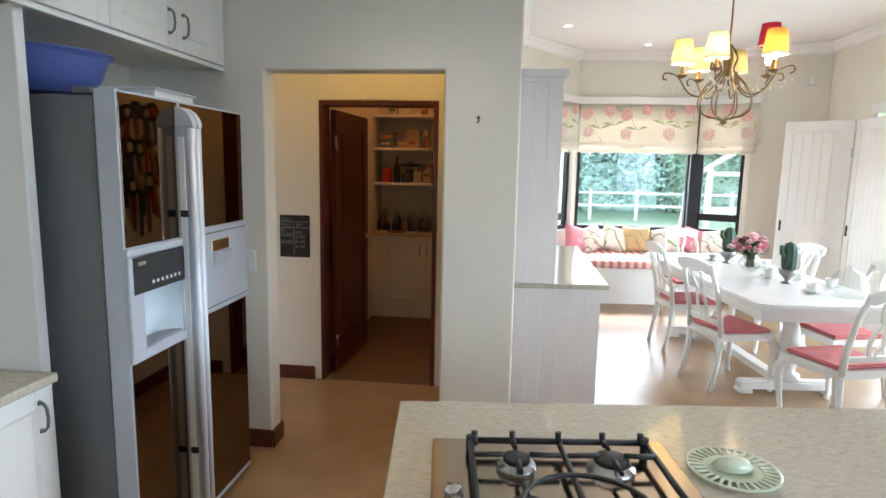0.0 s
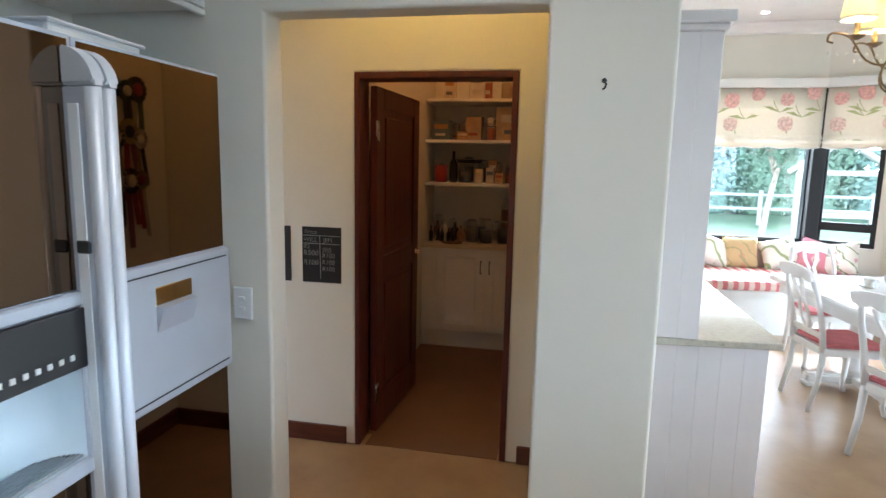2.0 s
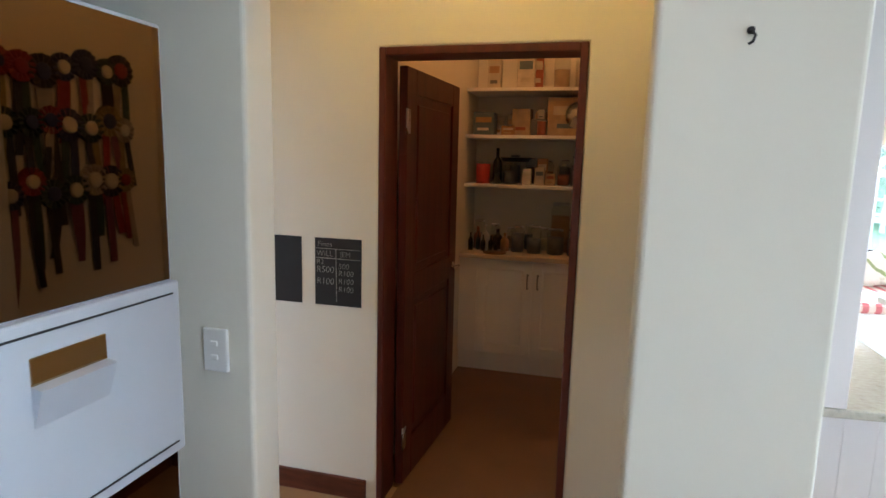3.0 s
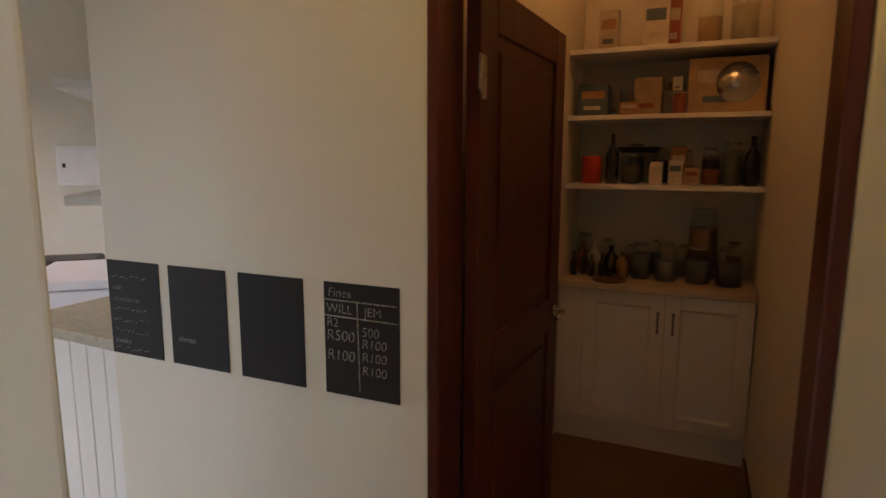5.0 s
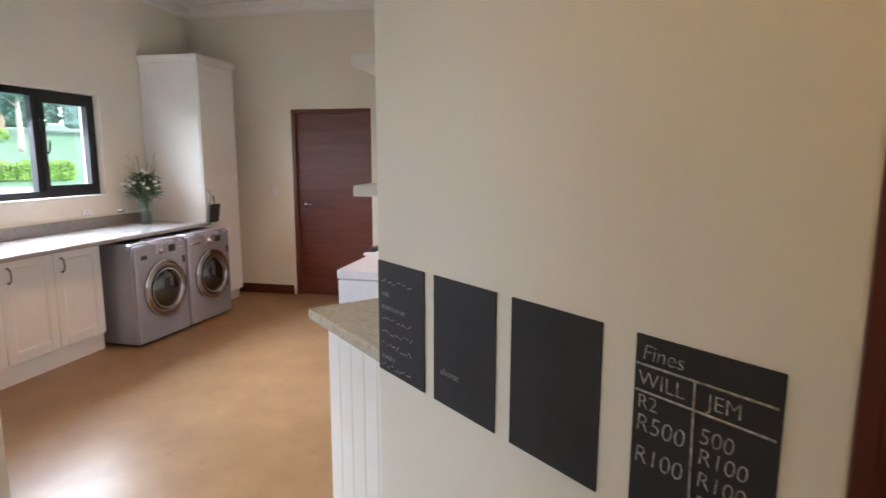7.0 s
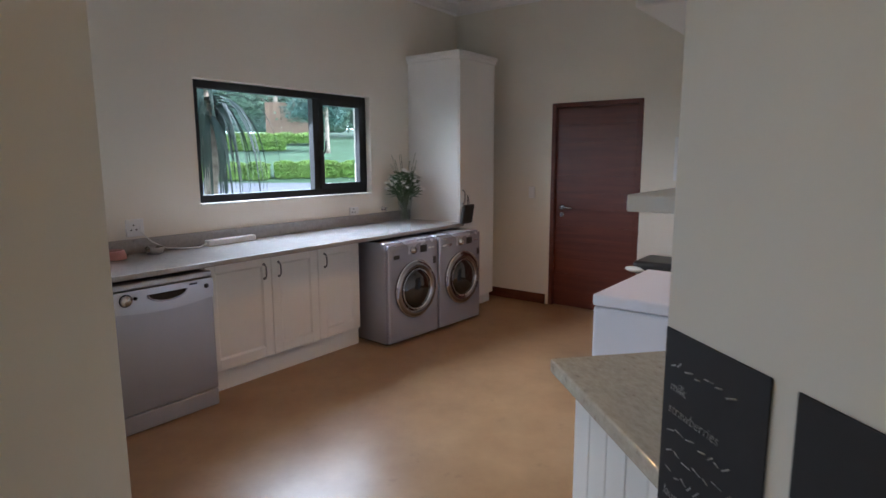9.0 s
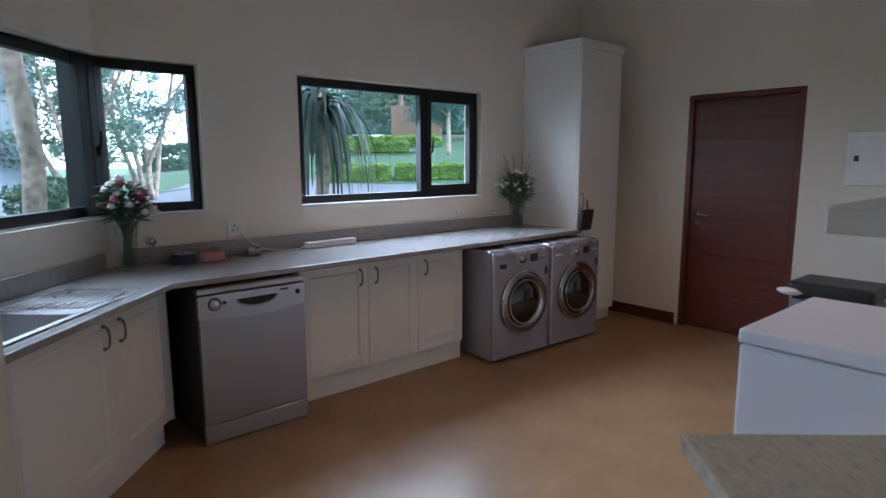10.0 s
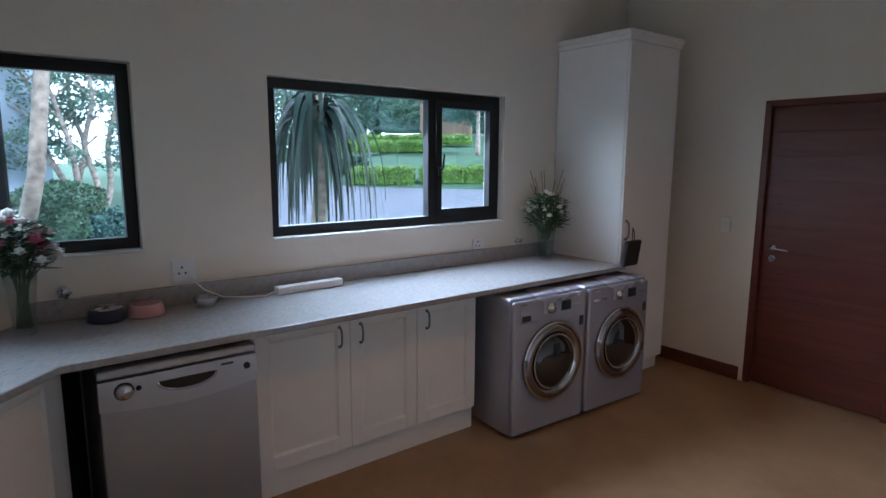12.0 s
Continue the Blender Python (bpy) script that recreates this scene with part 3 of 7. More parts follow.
def slab(name, poly, z0, z1, material, label, m=None):
    ob = solid(name, prism(poly, z0, z1), material, label, "worktop", m)
    mod = ob.modifiers.new("edge", "BEVEL")
    mod.width, mod.segments, mod.limit_method = 0.006, 3, "ANGLE"
    return ob


# laundry run under the windows: dishwasher gap, cupboard with three doors, washing machines
u = thing("base_cabinet", "white shaker base cabinet with three doors", "cabinet", LAUNDRY)
part("body", box(5.50, 6.845, 1.857, 2.395, 0.13, 0.866, 0.002), M_WHITE, u)
part("plinth", box(5.50, 6.845, 1.866, 1.886, 0.001, 0.129, 0.002), M_WHITE, u)
shaker(u, 5.505, 6.00, 0.145, 0.862, 1.836, 5.94, 0.75)
shaker(u, 6.00, 6.415, 0.145, 0.862, 1.836, 6.06, 0.75)
shaker(u, 6.415, 6.842, 0.145, 0.862, 1.836, 6.48, 0.75)

su = thing("sink_cabinet", "white shaker sink cabinet with paired doors", "cabinet", pose(-4.555, 2.30, 0, 0, 0, 180))
part("body", box(-2.24, 0.0, 0.022, 0.44, 0.13, 0.866, 0.002), M_WHITE, su)
part("plinth", box(-2.24, -0.01, 0.05, 0.07, 0.001, 0.129, 0.002), M_WHITE, su)
for x1, x0, hs in ((0.0, -0.475, -1), (-0.475, -1.055, 1), (-1.055, -1.62, -1), (-1.62, -2.24, 1)):
    shaker(su, x0, x1, 0.145, 0.862, 0.0, (x0 + 0.06) if hs < 0 else (x1 - 0.06), 0.75)
part("side", box(0.0, 0.018, 0.0, 0.44, 0.13, 0.866, 0.001), M_WHITE, su)

corner_in = lau(4.70, 1.70, 0)
wc = lau(4.66, 2.395, 0)
far1, far2 = lau(8.115, 2.395, 0), lau(8.115, 1.70, 0)
slab("worktop", [(-2.31, 1.845), (wc.x, 1.845), (far1.x, far1.y), (far2.x, far2.y), (-4.44, 2.405), (-2.31, 2.405)], 0.868, 0.900, M_GREYGRAN,
     "grey speckled granite worktop bent round the corner")
solid("upstand", box(4.70, 8.112, 2.376, 2.397, 0.901, 0.995, 0.002), M_GREYGRAN, "low granite upstand behind the worktop", "upstand", LAUNDRY, "structure")
solid("upstand", box(-4.80, -2.32, 1.843, 1.864, 0.901, 0.995, 0.002), M_GREYGRAN, "low granite upstand behind the sink", "upstand", None, "structure")

tc_ = thing("tall_cabinet", "tall white broom cupboard reaching above the worktop", "cabinet", LAUNDRY)
part("body", box(8.12, 8.72, 1.775, 2.395, 0.10, 2.435, 0.003), M_WHITE, tc_)
part("plinth", box(8.12, 8.72, 1.80, 2.395, 0.001, 0.099, 0.002), M_WHITE, tc_)
part("crown", bx(box(8.092, 8.748, 1.737, 2.395, 2.465, 2.505, 0.006), 8.106, 8.734, 1.75, 2.395, 2.435, 2.465), M_WHITE, tc_)
dd = part("door", box(8.122, 8.69, 1.755, 1.774, 0.11, 2.43, 0.003), M_WHITE, tc_)
part("stile", box(8.693, 8.72, 1.757, 1.774, 0.11, 2.43, 0.002), M_WHITE, tc_)
bow(dd, 8.165, 1.14, 1.755, True, 0.13)

# peninsula beside the passage end of the laundry
pc = thing("peninsula_cabinet", "white boarded peninsula cabinet below a granite top", "cabinet")
part("body", prism([(-2.60, 4.30), (-2.20, 4.30), (-2.60, 4.745)], 0.10, 0.908), M_WHITE, pc)
part("plinth", prism([(-2.57, 4.33), (-2.22, 4.33), (-2.57, 4.72)], 0.001, 0.099), M_WHITE, pc)
for k in range(5):
    part("board", box(-2.62 + k * 0.092, -2.53 + k * 0.092, 4.278, 4.299, 0.10, 0.907, 0.003), M_WHITE, pc)
for k in range(5):
    part("board", box(-2.622, -2.601, 4.30 + k * 0.088, 4.386 + k * 0.088, 0.10, 0.907, 0.003), M_WHITE, pc)
slab("worktop", [(-2.765, 4.262), (-2.125, 4.235), (-2.765, 4.945)], 0.91, 0.95, M_GRAN, "cream speckled granite peninsula top")

fz = thing("chest_freezer", "white chest freezer with a closed lid", "freezer", LAUNDRY)
part("body", box(6.103, 6.867, -1.253, -0.466, 0.03, 0.826, 0.012, 2), M_APPL, fz)
part("lid", box(6.10, 6.87, -1.255, -0.462, 0.831, 0.885, 0.010, 3), M_APPL, fz)
part("base", box(6.16, 6.81, -1.2, -0.51, 0.001, 0.03, 0), M_BLACK, fz)
for z in (1.40, 1.81):
    solid("floating_shelf", box(4.785, 5.285, -1.268, -1.082, z, z + 0.036, 0.003), M_WHITE, "white floating wall shelf with square edges", "shelf", LAUNDRY, group="laundry shelves")

# kitchen: base, gable and wall units left of the opening
kb = thing("base_cabinet", "white panelled kitchen base cabinet", "cabinet", pose(-1.10, 0.55, 0, 0, 0, 90))
part("body", box(0, 1.275, 0.022, 0.515, 0.10, 0.866, 0.002), M_WHITE, kb)
part("plinth", box(0, 1.275, 0.06, 0.08, 0.001, 0.099, 0.002), M_WHITE, kb)
for k in range(3):
    shaker(kb, 0.425 * k, 0.425 * (k + 1), 0.12, 0.862, 0.0, 0.425 * k + 0.37, 0.76)
slab("worktop", [(-1.615, 0.5), (-1.07, 0.5), (-1.07, 1.826), (-1.615, 1.826)], 0.868, 0.90, M_GRAN, "cream speckled granite kitchen worktop")
solid("gable_panel", box(-1.617, -1.135, 1.83, 1.872, 0.001, 2.115, 0.003), M_WHITE, "tall white panel beside the fridge", "panel")
tcab = thing("wall_cabinet", "white panelled wall cabinet above the fridge", "cabinet", pose(-1.075, 1.32, 0, 0, 0, 90))
part("body", box(0, 1.783, 0.022, 0.54, 2.12, 2.95, 0.002), M_WHITE, tcab)
for k in range(4):
    x0 = 0.446 * k
    shaker(tcab, x0, x0 + 0.446, 2.125, 2.945, 0.0, x0 + (0.39 if k % 2 == 0 else 0.056), 2.24)
part("light_rail", box(0, 1.783, 0.0, 0.02, 2.10, 2.119, 0.003), M_WHITE, tcab)

# dresser along the dining side of the pier
dr = thing("dresser", "white boarded dresser with a granite shelf top", "dresser")
part("body", box(0.495, 1.02, 3.742, 5.50, 0.12, 0.883, 0.002), M_DRESSER, dr)
for k in range(6):
    part("board", box(0.494 + k * 0.09, 0.5836 + k * 0.09, 3.72, 3.74, 0.12, 0.883, 0.0014), M_DRESSER, dr)
part("plinth", box(0.495, 0.96, 3.78, 5.48, 0.001, 0.119, 0.002), M_DRESSER, dr)
part("upper_body", box(0.495, 0.735, 3.687, 5.40, 0.917, 2.13, 0.002), M_DRESSER, dr)
for k in range(3):
    part("board", box(0.494 + k * 0.083, 0.5766 + k * 0.083, 3.665, 3.685, 0.917, 2.13, 0.0014), M_DRESSER, dr)
bm = box(0.494, 0.775, 3.62, 5.42, 2.155, 2.20, 0.006)
bx(bm, 0.494, 0.755, 3.64, 5.41, 2.13, 2.156, 0.004)
part("crown", bm, M_DRESSER, dr)
slab("worktop", [(0.494, 3.645), (1.08, 3.70), (1.08, 5.53), (0.494, 5.53)], 0.885, 0.916, M_GRAN, "pale granite dresser top")

# hob peninsula
PEN = pose(0.139, 1.755, 0, 0, 0, 6.8)
pn = thing("island_cabinet", "white kitchen peninsula cabinet below the hob", "cabinet", PEN)
part("body", box(0.06, 2.6, -0.70, -0.05, 0.10, 0.868, 0.003), M_WHITE, pn)
part("plinth", box(0.10, 2.56, -0.66, -0.09, 0.001, 0.099, 0.002), M_WHITE, pn)
slab("worktop", [(0, -0.75), (2.65, -0.75), (2.65, 0), (0, 0)], 0.870, 0.910, M_GRAN, "cream speckled granite peninsula worktop", PEN)

# pantry units
pu = thing("pantry_cabinet", "cream pantry base cabinet with panelled doors", "cabinet")
part("body", box(-0.995, -0.025, 6.085, 6.545, 0.15, 0.885, 0.002), M_WHITE, pu)
part("plinth", box(-0.995, -0.025, 6.10, 6.12, 0.001, 0.149, 0.002), M_WHITE, pu)
part("filler", box(-0.995, -0.86, 6.067, 6.084, 0.155, 0.883, 0.002), M_WHITE, pu)
shaker(pu, -0.86, -0.44, 0.155, 0.883, 6.065, -0.475, 0.73)
shaker(pu, -0.44, -0.03, 0.155, 0.883, 6.065, -0.40, 0.73)
slab("worktop", [(-0.996, 6.04), (-0.024, 6.04), (-0.024, 6.546), (-0.996, 6.546)], 0.886, 0.92, mat("beech_top", (0.52, 0.42, 0.30), 0.4), "pale laminate pantry worktop")
for z in (1.415, 1.78, 2.12):
    solid("pantry_shelf", box(-0.996, -0.024, 6.14, 6.546, z, z + 0.025, 0.002), M_WHITE, "white painted pantry shelf", "shelf", group="pantry shelves")


# ---- kitchen things ----
def xform(bm, m):
    bmesh.ops.transform(bm, matrix=m, verts=bm.verts)
    return bm


RX = Matrix.Rotation(radians(90), 4, "X")        # turns a lathe so that its axis looks to -y


def disc(x, y, z, profile, n=20):
    return xform(lathe(profile, n), Matrix.Translation((x, y, z)) @ RX)


M_SATIN = mat("satin_steel", (0.64, 0.67, 0.72), 0.42, 0.35, vary=0.02, bump=0.0)


def fridge():
    f = thing("fridge", "silver side-by-side fridge with black mirrored doors", "fridge", pose(-0.86, 1.912, 0, 0, 0, 90))
    part("body", box(0.012, 0.905, 0.085, 0.72, 0.03, 1.845, 0.006), M_FSIDE, f, "dark grey fridge cabinet")
    part("hinge_cover", box(0.0, 0.915, 0.085, 0.16, 1.846, 1.868, 0.006, 2), M_FSIDE, f)
    part("plinth", box(0.03, 0.90, 0.10, 0.7, 0.001, 0.03, 0), M_BLACK, f)
    for x0, x1, left in ((0.0, 0.368, True), (0.374, 0.915, False)):
        a, b = x0 + 0.010, x1 - 0.010
        hi0 = 1.325 if left else 1.345
        if left:
            shell = bmesh.new()
            bx(shell, x0, x1, 0.003, 0.078, 0.045, 0.925)
            bx(shell, x0, x1, 0.003, 0.078, 1.165, 1.862)
            bx(shell, x0, a + 0.06, 0.003, 0.078, 0.925, 1.165)
            bx(shell, b - 0.03, x1, 0.003, 0.078, 0.925, 1.165)
        else:
            shell = box(x0, x1, 0.003, 0.078, 0.045, 1.862, 0.006, 2)
        door = part("door", shell, M_FRIDGE, f)
        part("glass_panel", box(a, b, -0.001, 0.006, hi0, 1.853, 0.001), M_MIRROR, door, "black mirrored glass panel")
        part("glass_panel", box(a, b, -0.001, 0.006, 0.075, 0.90 if left else 0.955, 0.001), M_MIRROR, door, "black mirrored glass panel")
        if left:
            bm = bmesh.new()
            bx(bm, a - 0.012, b + 0.012, -0.016, 0.004, 0.905, 0.945, 0.005)
            bx(bm, a - 0.012, b + 0.012, -0.016, 0.004, 1.29, 1.322, 0.005)
            bx(bm, a - 0.012, a + 0.065, -0.016, 0.004, 0.945, 1.29, 0.004)
            bx(bm, b - 0.032, b + 0.012, -0.016, 0.004, 0.945, 1.29, 0.004)
            disp = part("dispenser", bm, M_FRIDGE, door, "pale grey water dispenser surround")
            # niche with a rounded back and a slatted drip tray
            bm = bmesh.new()
            xa, xb, nn = a + 0.064, b - 0.032, 14
            niche = [(xa + (xb - xa) * k / nn, -0.010 + 0.090 * max(0.0, 1 - (2 * k / nn - 1) ** 2) ** 0.5) for k in range(nn + 1)]
            lo = [bm.verts.new((x, y, 0.946)) for x, y in niche]
            hi = [bm.verts.new((x, y, 1.158)) for x, y in niche]
            for k in range(nn):
                bm.faces.new((lo[k], lo[k + 1], hi[k + 1], hi[k])).smooth = True
            bm.faces.new(lo)
            bm.faces.new(hi)
            part("recess", bm, mat("pale_blue_plastic", (0.62, 0.72, 0.78), 0.35, vary=0.02, bump=0.0), disp)
            bm = bmesh.new()
            for k in range(9):
                y = -0.004 + 0.0085 * k
                half = (xb - xa) / 2 * max(0.05, 1 - (max(0.0, y + 0.010) / 0.090) ** 2) ** 0.5 - 0.006
                bx(bm, (xa + xb) / 2 - half, (xa + xb) / 2 + half, y, y + 0.004, 0.948, 0.954)
            part("drip_grille", bm, M_STEEL, disp)
            part("lever", box(a + 0.085, a + 0.097, 0.01, 0.03, 1.03, 1.045, 0.002), M_DARK_AND_SHADE, disp)
            part("control_panel", box(a + 0.008, b - 0.008, -0.019, -0.010, 1.155, 1.288, 0.002), M_BLACK, disp, "dark control panel")
            for k in range(7):
                part("button", box(a + 0.11 + k * 0.028, a + 0.122 + k * 0.028, -0.022, -0.018, 1.18, 1.192, 0.001), M_PLASTIC, disp)
            part("badge", box(a + 0.03, a + 0.075, -0.021, -0.018, 1.255, 1.272, 0.003), M_STEEL, disp)
        else:
            bm = box(a - 0.012, b + 0.012, -0.014, 0.004, 0.962, 1.342, 0.006, 2)
            bar = part("home_bar", bm, M_FRIDGE, door, "pale grey drop-down bar flap")
            for z in (1.315, 0.985):
                part("seam", box(a + 0.01, b - 0.01, -0.0155, -0.0135, z, z + 0.004, 0), M_BLACK, bar)
            xm = (a + b) / 2
            part("pull", box(xm - 0.075, xm + 0.075, -0.0160, -0.012, 1.232, 1.280, 0.002), mat("bronze_mirror", (0.42, 0.29, 0.15), 0.08, 1.0, vary=0.05, bump=0.0), bar)
            bm = bmesh.new()
            lo_, hi_ = [(xm - 0.075, -0.0150, 1.162), (xm + 0.075, -0.0150, 1.162)], [(xm - 0.075, -0.036, 1.228), (xm + 0.075, -0.036, 1.228)]
            back_ = [(xm - 0.075, -0.0140, 1.233), (xm + 0.075, -0.0140, 1.233)]
            q = [[bm.verts.new(v) for v in row] for row in (lo_, hi_, back_)]
            for i, j in ((0, 1), (1, 2), (2, 0)):
                bm.faces.new((q[i][0], q[i][1], q[j][1], q[j][0]))
            bm.faces.new([r[0] for r in q])
            bm.faces.new([r[1] for r in q])
            part("pull_lip", bm, M_FRIDGE, bar, "sloping scoop below the pull")
        # blade-shaped full-height handle with a rounded outer edge and a quarter-round cap
        hx = x1 - 0.017 if left else x0 + 0.017
        satin = M_SATIN
        hb = part("handle", tube([(hx, -0.062, 0.10), (hx, -0.062, 0.9), (hx, -0.062, 1.755)], 0.0165, 14), satin, door, "full-height rounded satin steel handle")
        s_ = -1 if left else 1
        part("handle_strip", box(hx - 0.013, hx + 0.013, -0.060, 0.002, 0.10, 1.755, 0.003), M_FRIDGE, hb)
        part("groove", box(min(hx + s_ * 0.0125, hx + s_ * 0.016), max(hx + s_ * 0.0125, hx + s_ * 0.016), -0.038, -0.012, 0.11, 1.72, 0.001), M_PLASTIC, hb)
        bm = bmesh.new()
        fan = [(0.002, 1.757)] + [(0.002 - 0.0805 * math.cos(q), 1.757 + 0.0805 * math.sin(q)) for q in [math.pi / 2 * k / 10 for k in range(11)]]
        sides = [[bm.verts.new((hx + dx, y, z)) for y, z in fan] for dx in (-0.016, 0.016)]
        bm.faces.new(sides[0])
        bm.faces.new(list(reversed(sides[1])))
        for k in range(len(fan)):
            q = (k + 1) % len(fan)
            bm.faces.new((sides[0][k], sides[0][q], sides[1][q], sides[1][k]))
        bmesh.ops.bevel(bm, geom=[e for e in bm.edges if abs(e.verts[0].co.x - e.verts[1].co.x) < 1e-5], offset=0.006, segments=3, affect="EDGES")
        part("cap", bm, satin, hb, "quarter-round handle end cap")
        for z in (0.42, 1.42):
            part("clip", box(hx - 0.019, hx + 0.019, -0.046, -0.012, z - 0.014, z + 0.014, 0.003), M_BLACK, hb)


fridge()

bw = thing("mixing_bowl", "large blue plastic mixing bowl on the fridge", "bowl", pose(-1.31, 2.15, 1.869))
part("bowl", lathe([(0.11, 0.0), (0.13, 0.004), (0.185, 0.055), (0.212, 0.125), (0.220, 0.145), (0.234, 0.147), (0.234, 0.152), (0.212, 0.15), (0.178, 0.06), (0.125, 0.012), (0.0001, 0.010)], 40), M_BLUE, bw)
tr = bx(bmesh.new(), -0.12, 0.12, -0.17, 0.17, 0.0, 0.055, 0.012, 2)
bx(tr, -0.13, 0.13, -0.18, 0.18, 0.05, 0.06, 0.004)
solid("plastic_tub", tr, M_PLASTIC, "white lidded plastic tub on the fridge", "tub", pose(-1.15, 2.55, 1.869, 0, 0, 4))

sw = thing("wall_switch", "white two-gang light switch beside the fridge", "switch", pose(-0.968, 3.115, 1.085))
part("plate", box(-0.037, 0.037, -0.014, -0.001, -0.06, 0.06, 0.004, 2), M_PLASTIC, sw)
for z in (-0.018, 0.02):
    part("rocker", box(-0.012, 0.012, -0.019, -0.013, z - 0.008, z + 0.008, 0.003), M_PLASTIC, sw)
hk = disc(0.277, 3.115, 1.875, [(0.006, 0), (0.008, 0.004), (0.004, 0.008), (0.006, 0.014)], 10)
tube([(0.277, 3.10, 1.872), (0.282, 3.092, 1.862), (0.278, 3.09, 1.85), (0.272, 3.095, 1.847)], 0.003, 6, hk)
solid("wall_hook", hk, M_IRON, "small dark iron hook on the wall", "hook")


# hob with cast-iron grates, in the peninsula's own axes
def hob():
    h = thing("gas_hob", "stainless steel gas hob with black cast-iron grates", "hob", PEN @ Matrix.Translation((0.105, -0.715, 0.910)))
    W, D = 0.60, 0.445
    part("plate", box(0, W, 0, D, 0.0005, 0.012, 0.005, 2), mat("bronze_steel", (0.46, 0.38, 0.31), 0.14, 1.0, vary=0.05, bump=0.02), h)
    for k in range(4):
        kn = part("knob", lathe([(0.021, 0.0), (0.021, 0.014), (0.017, 0.022), (0.0001, 0.023)], 18, 0.05, 0.02 + 0.052 * k, 0.012), M_CHROME, h)
    for cx, cy, r in ((0.20, 0.292, 0.036), (0.425, 0.292, 0.045), (0.20, 0.09, 0.045), (0.425, 0.09, 0.036)):
        b = part("burner", lathe([(r + 0.012, 0.0), (r + 0.010, 0.012), (r, 0.014), (r, 0.022)], 24, cx, cy, 0.012), M_STEEL, h)
        part("burner_cap", lathe([(r - 0.004, 0.0), (r - 0.004, 0.008), (r - 0.010, 0.011), (0.0001, 0.012)], 24, cx, cy, 0.034), M_IRON, b)
    bm = bmesh.new()
    x0, x1, y0, y1, z = 0.095, 0.53, 0.012, 0.372, 0.042
    for a, b_ in (((x0, y0), (x1, y0)), ((x0, y1), (x1, y1)), ((x0, y0), (x0, y1)), ((x1, y0), (x1, y1)), ((0.315, y0), (0.315, y1))):
        tube([(a[0], a[1], z), (b_[0], b_[1], z)], 0.008, 6, bm)
    for cx, cy in ((0.20, 0.292), (0.425, 0.292), (0.20, 0.09), (0.425, 0.09)):
        for dx, dy, ln in ((1, 0, 0.105), (-1, 0, 0.105), (0, 1, 0.08), (0, -1, 0.08)):
            tube([(cx + dx * 0.03, cy + dy * 0.03, z + 0.006), (cx + dx * ln, cy + dy * ln, z + 0.004)], 0.0065, 6, bm)
    for cx in (0.105, 0.20, 0.315, 0.425, 0.52):
        tube([(cx, y1 - 0.02, z), (cx, y1 + 0.004, z + 0.006), (cx, y1 + 0.006, z + 0.022)], 0.008, 6, bm)
    for cx in (x0, x1):
        for cy in (y0, y1):
            tube([(cx, cy, 0.012), (cx, cy, z + 0.012)], 0.011, 8, bm)
    part("grate", bm, M_IRON, h, "black cast-iron pan support")
    bm = bmesh.new()
    tube([(0.315 + 0.13 * math.cos(t * 0.3), 0.075 + 0.12 * math.sin(t * 0.3), 0.052) for t in range(22)], 0.006, 6, bm)
    part("wok_ring", bm, M_IRON, h)


hob()
M_PLATE = mat("celadon_glaze", (0.60, 0.66, 0.52), 0.18, vary=0.08, scale=20, bump=0.0)
pl = thing("plate", "pale green plate with a pierced fluted rim", "plate", PEN @ Matrix.Translation((0.825, -0.41, 0.911)) @ Matrix.Scale(0.83, 4))
part("dish", lathe([(0.055, 0.0), (0.065, 0.004), (0.078, 0.012), (0.082, 0.016), (0.076, 0.017), (0.06, 0.008), (0.0001, 0.006)], 32), M_PLATE, pl)
for k in range(30):
    a = 2 * math.pi * k / 30
    m_ = Matrix.Rotation(a, 4, "Z")
    part("rim_rib", xform(box(0.078, 0.122, -0.0045, 0.0045, 0.013, 0.021, 0.002), m_), M_PLATE, pl)
part("rim", lathe([(0.118, 0.013), (0.126, 0.014), (0.128, 0.020), (0.120, 0.021), (0.118, 0.013)], 40, cap=False), M_PLATE, pl)
sr = bmesh.new()
lathe([(0.04, 0.0), (0.045, 0.01), (0.03, 0.03), (0.012, 0.035), (0.0001, 0.036)], 18, 0.0, 0.0, 0.008, sr, True, 1.3, 0.8)
solid("spoon_rest", sr, M_PLATE, "pale green ceramic bird-shaped spoon rest", "ornament", PEN @ Matrix.Translation((0.825, -0.41, 0.917)) @ Matrix.Scale(0.83, 4))


# ---- passage things ----
def writing(text, size, x, z, parent, y=-0.0032, shear=0.0):
    c = bpy.data.curves.new("text", "FONT")
    c.body, c.size, c.shear, c.extrude, c.offset = text, size, shear, 0.0003, -size * 0.014
    tmp = bpy.data.objects.new("text", c)
    scene.collection.objects.link(tmp)
    bpy.context.view_layer.update()
    me = bpy.data.meshes.new_from_object(tmp.evaluated_get(bpy.context.evaluated_depsgraph_get()))
    bpy.data.objects.remove(tmp)
    bpy.data.curves.remove(c)
    me.transform(Matrix.Translation((x, y, z)) @ RX)
    me.materials.clear()
    me.materials.append(M_CHALK)
    ob = new("chalk_writing", me)
    ob.parent = parent
    return ob


def stroke(parent, x0, z0, x1, z1, w=0.004, y=-0.0032):
    part("chalk_line", tube([(x0, y, z0), (x1, y, z1)], w / 2, 4), M_CHALK, parent)


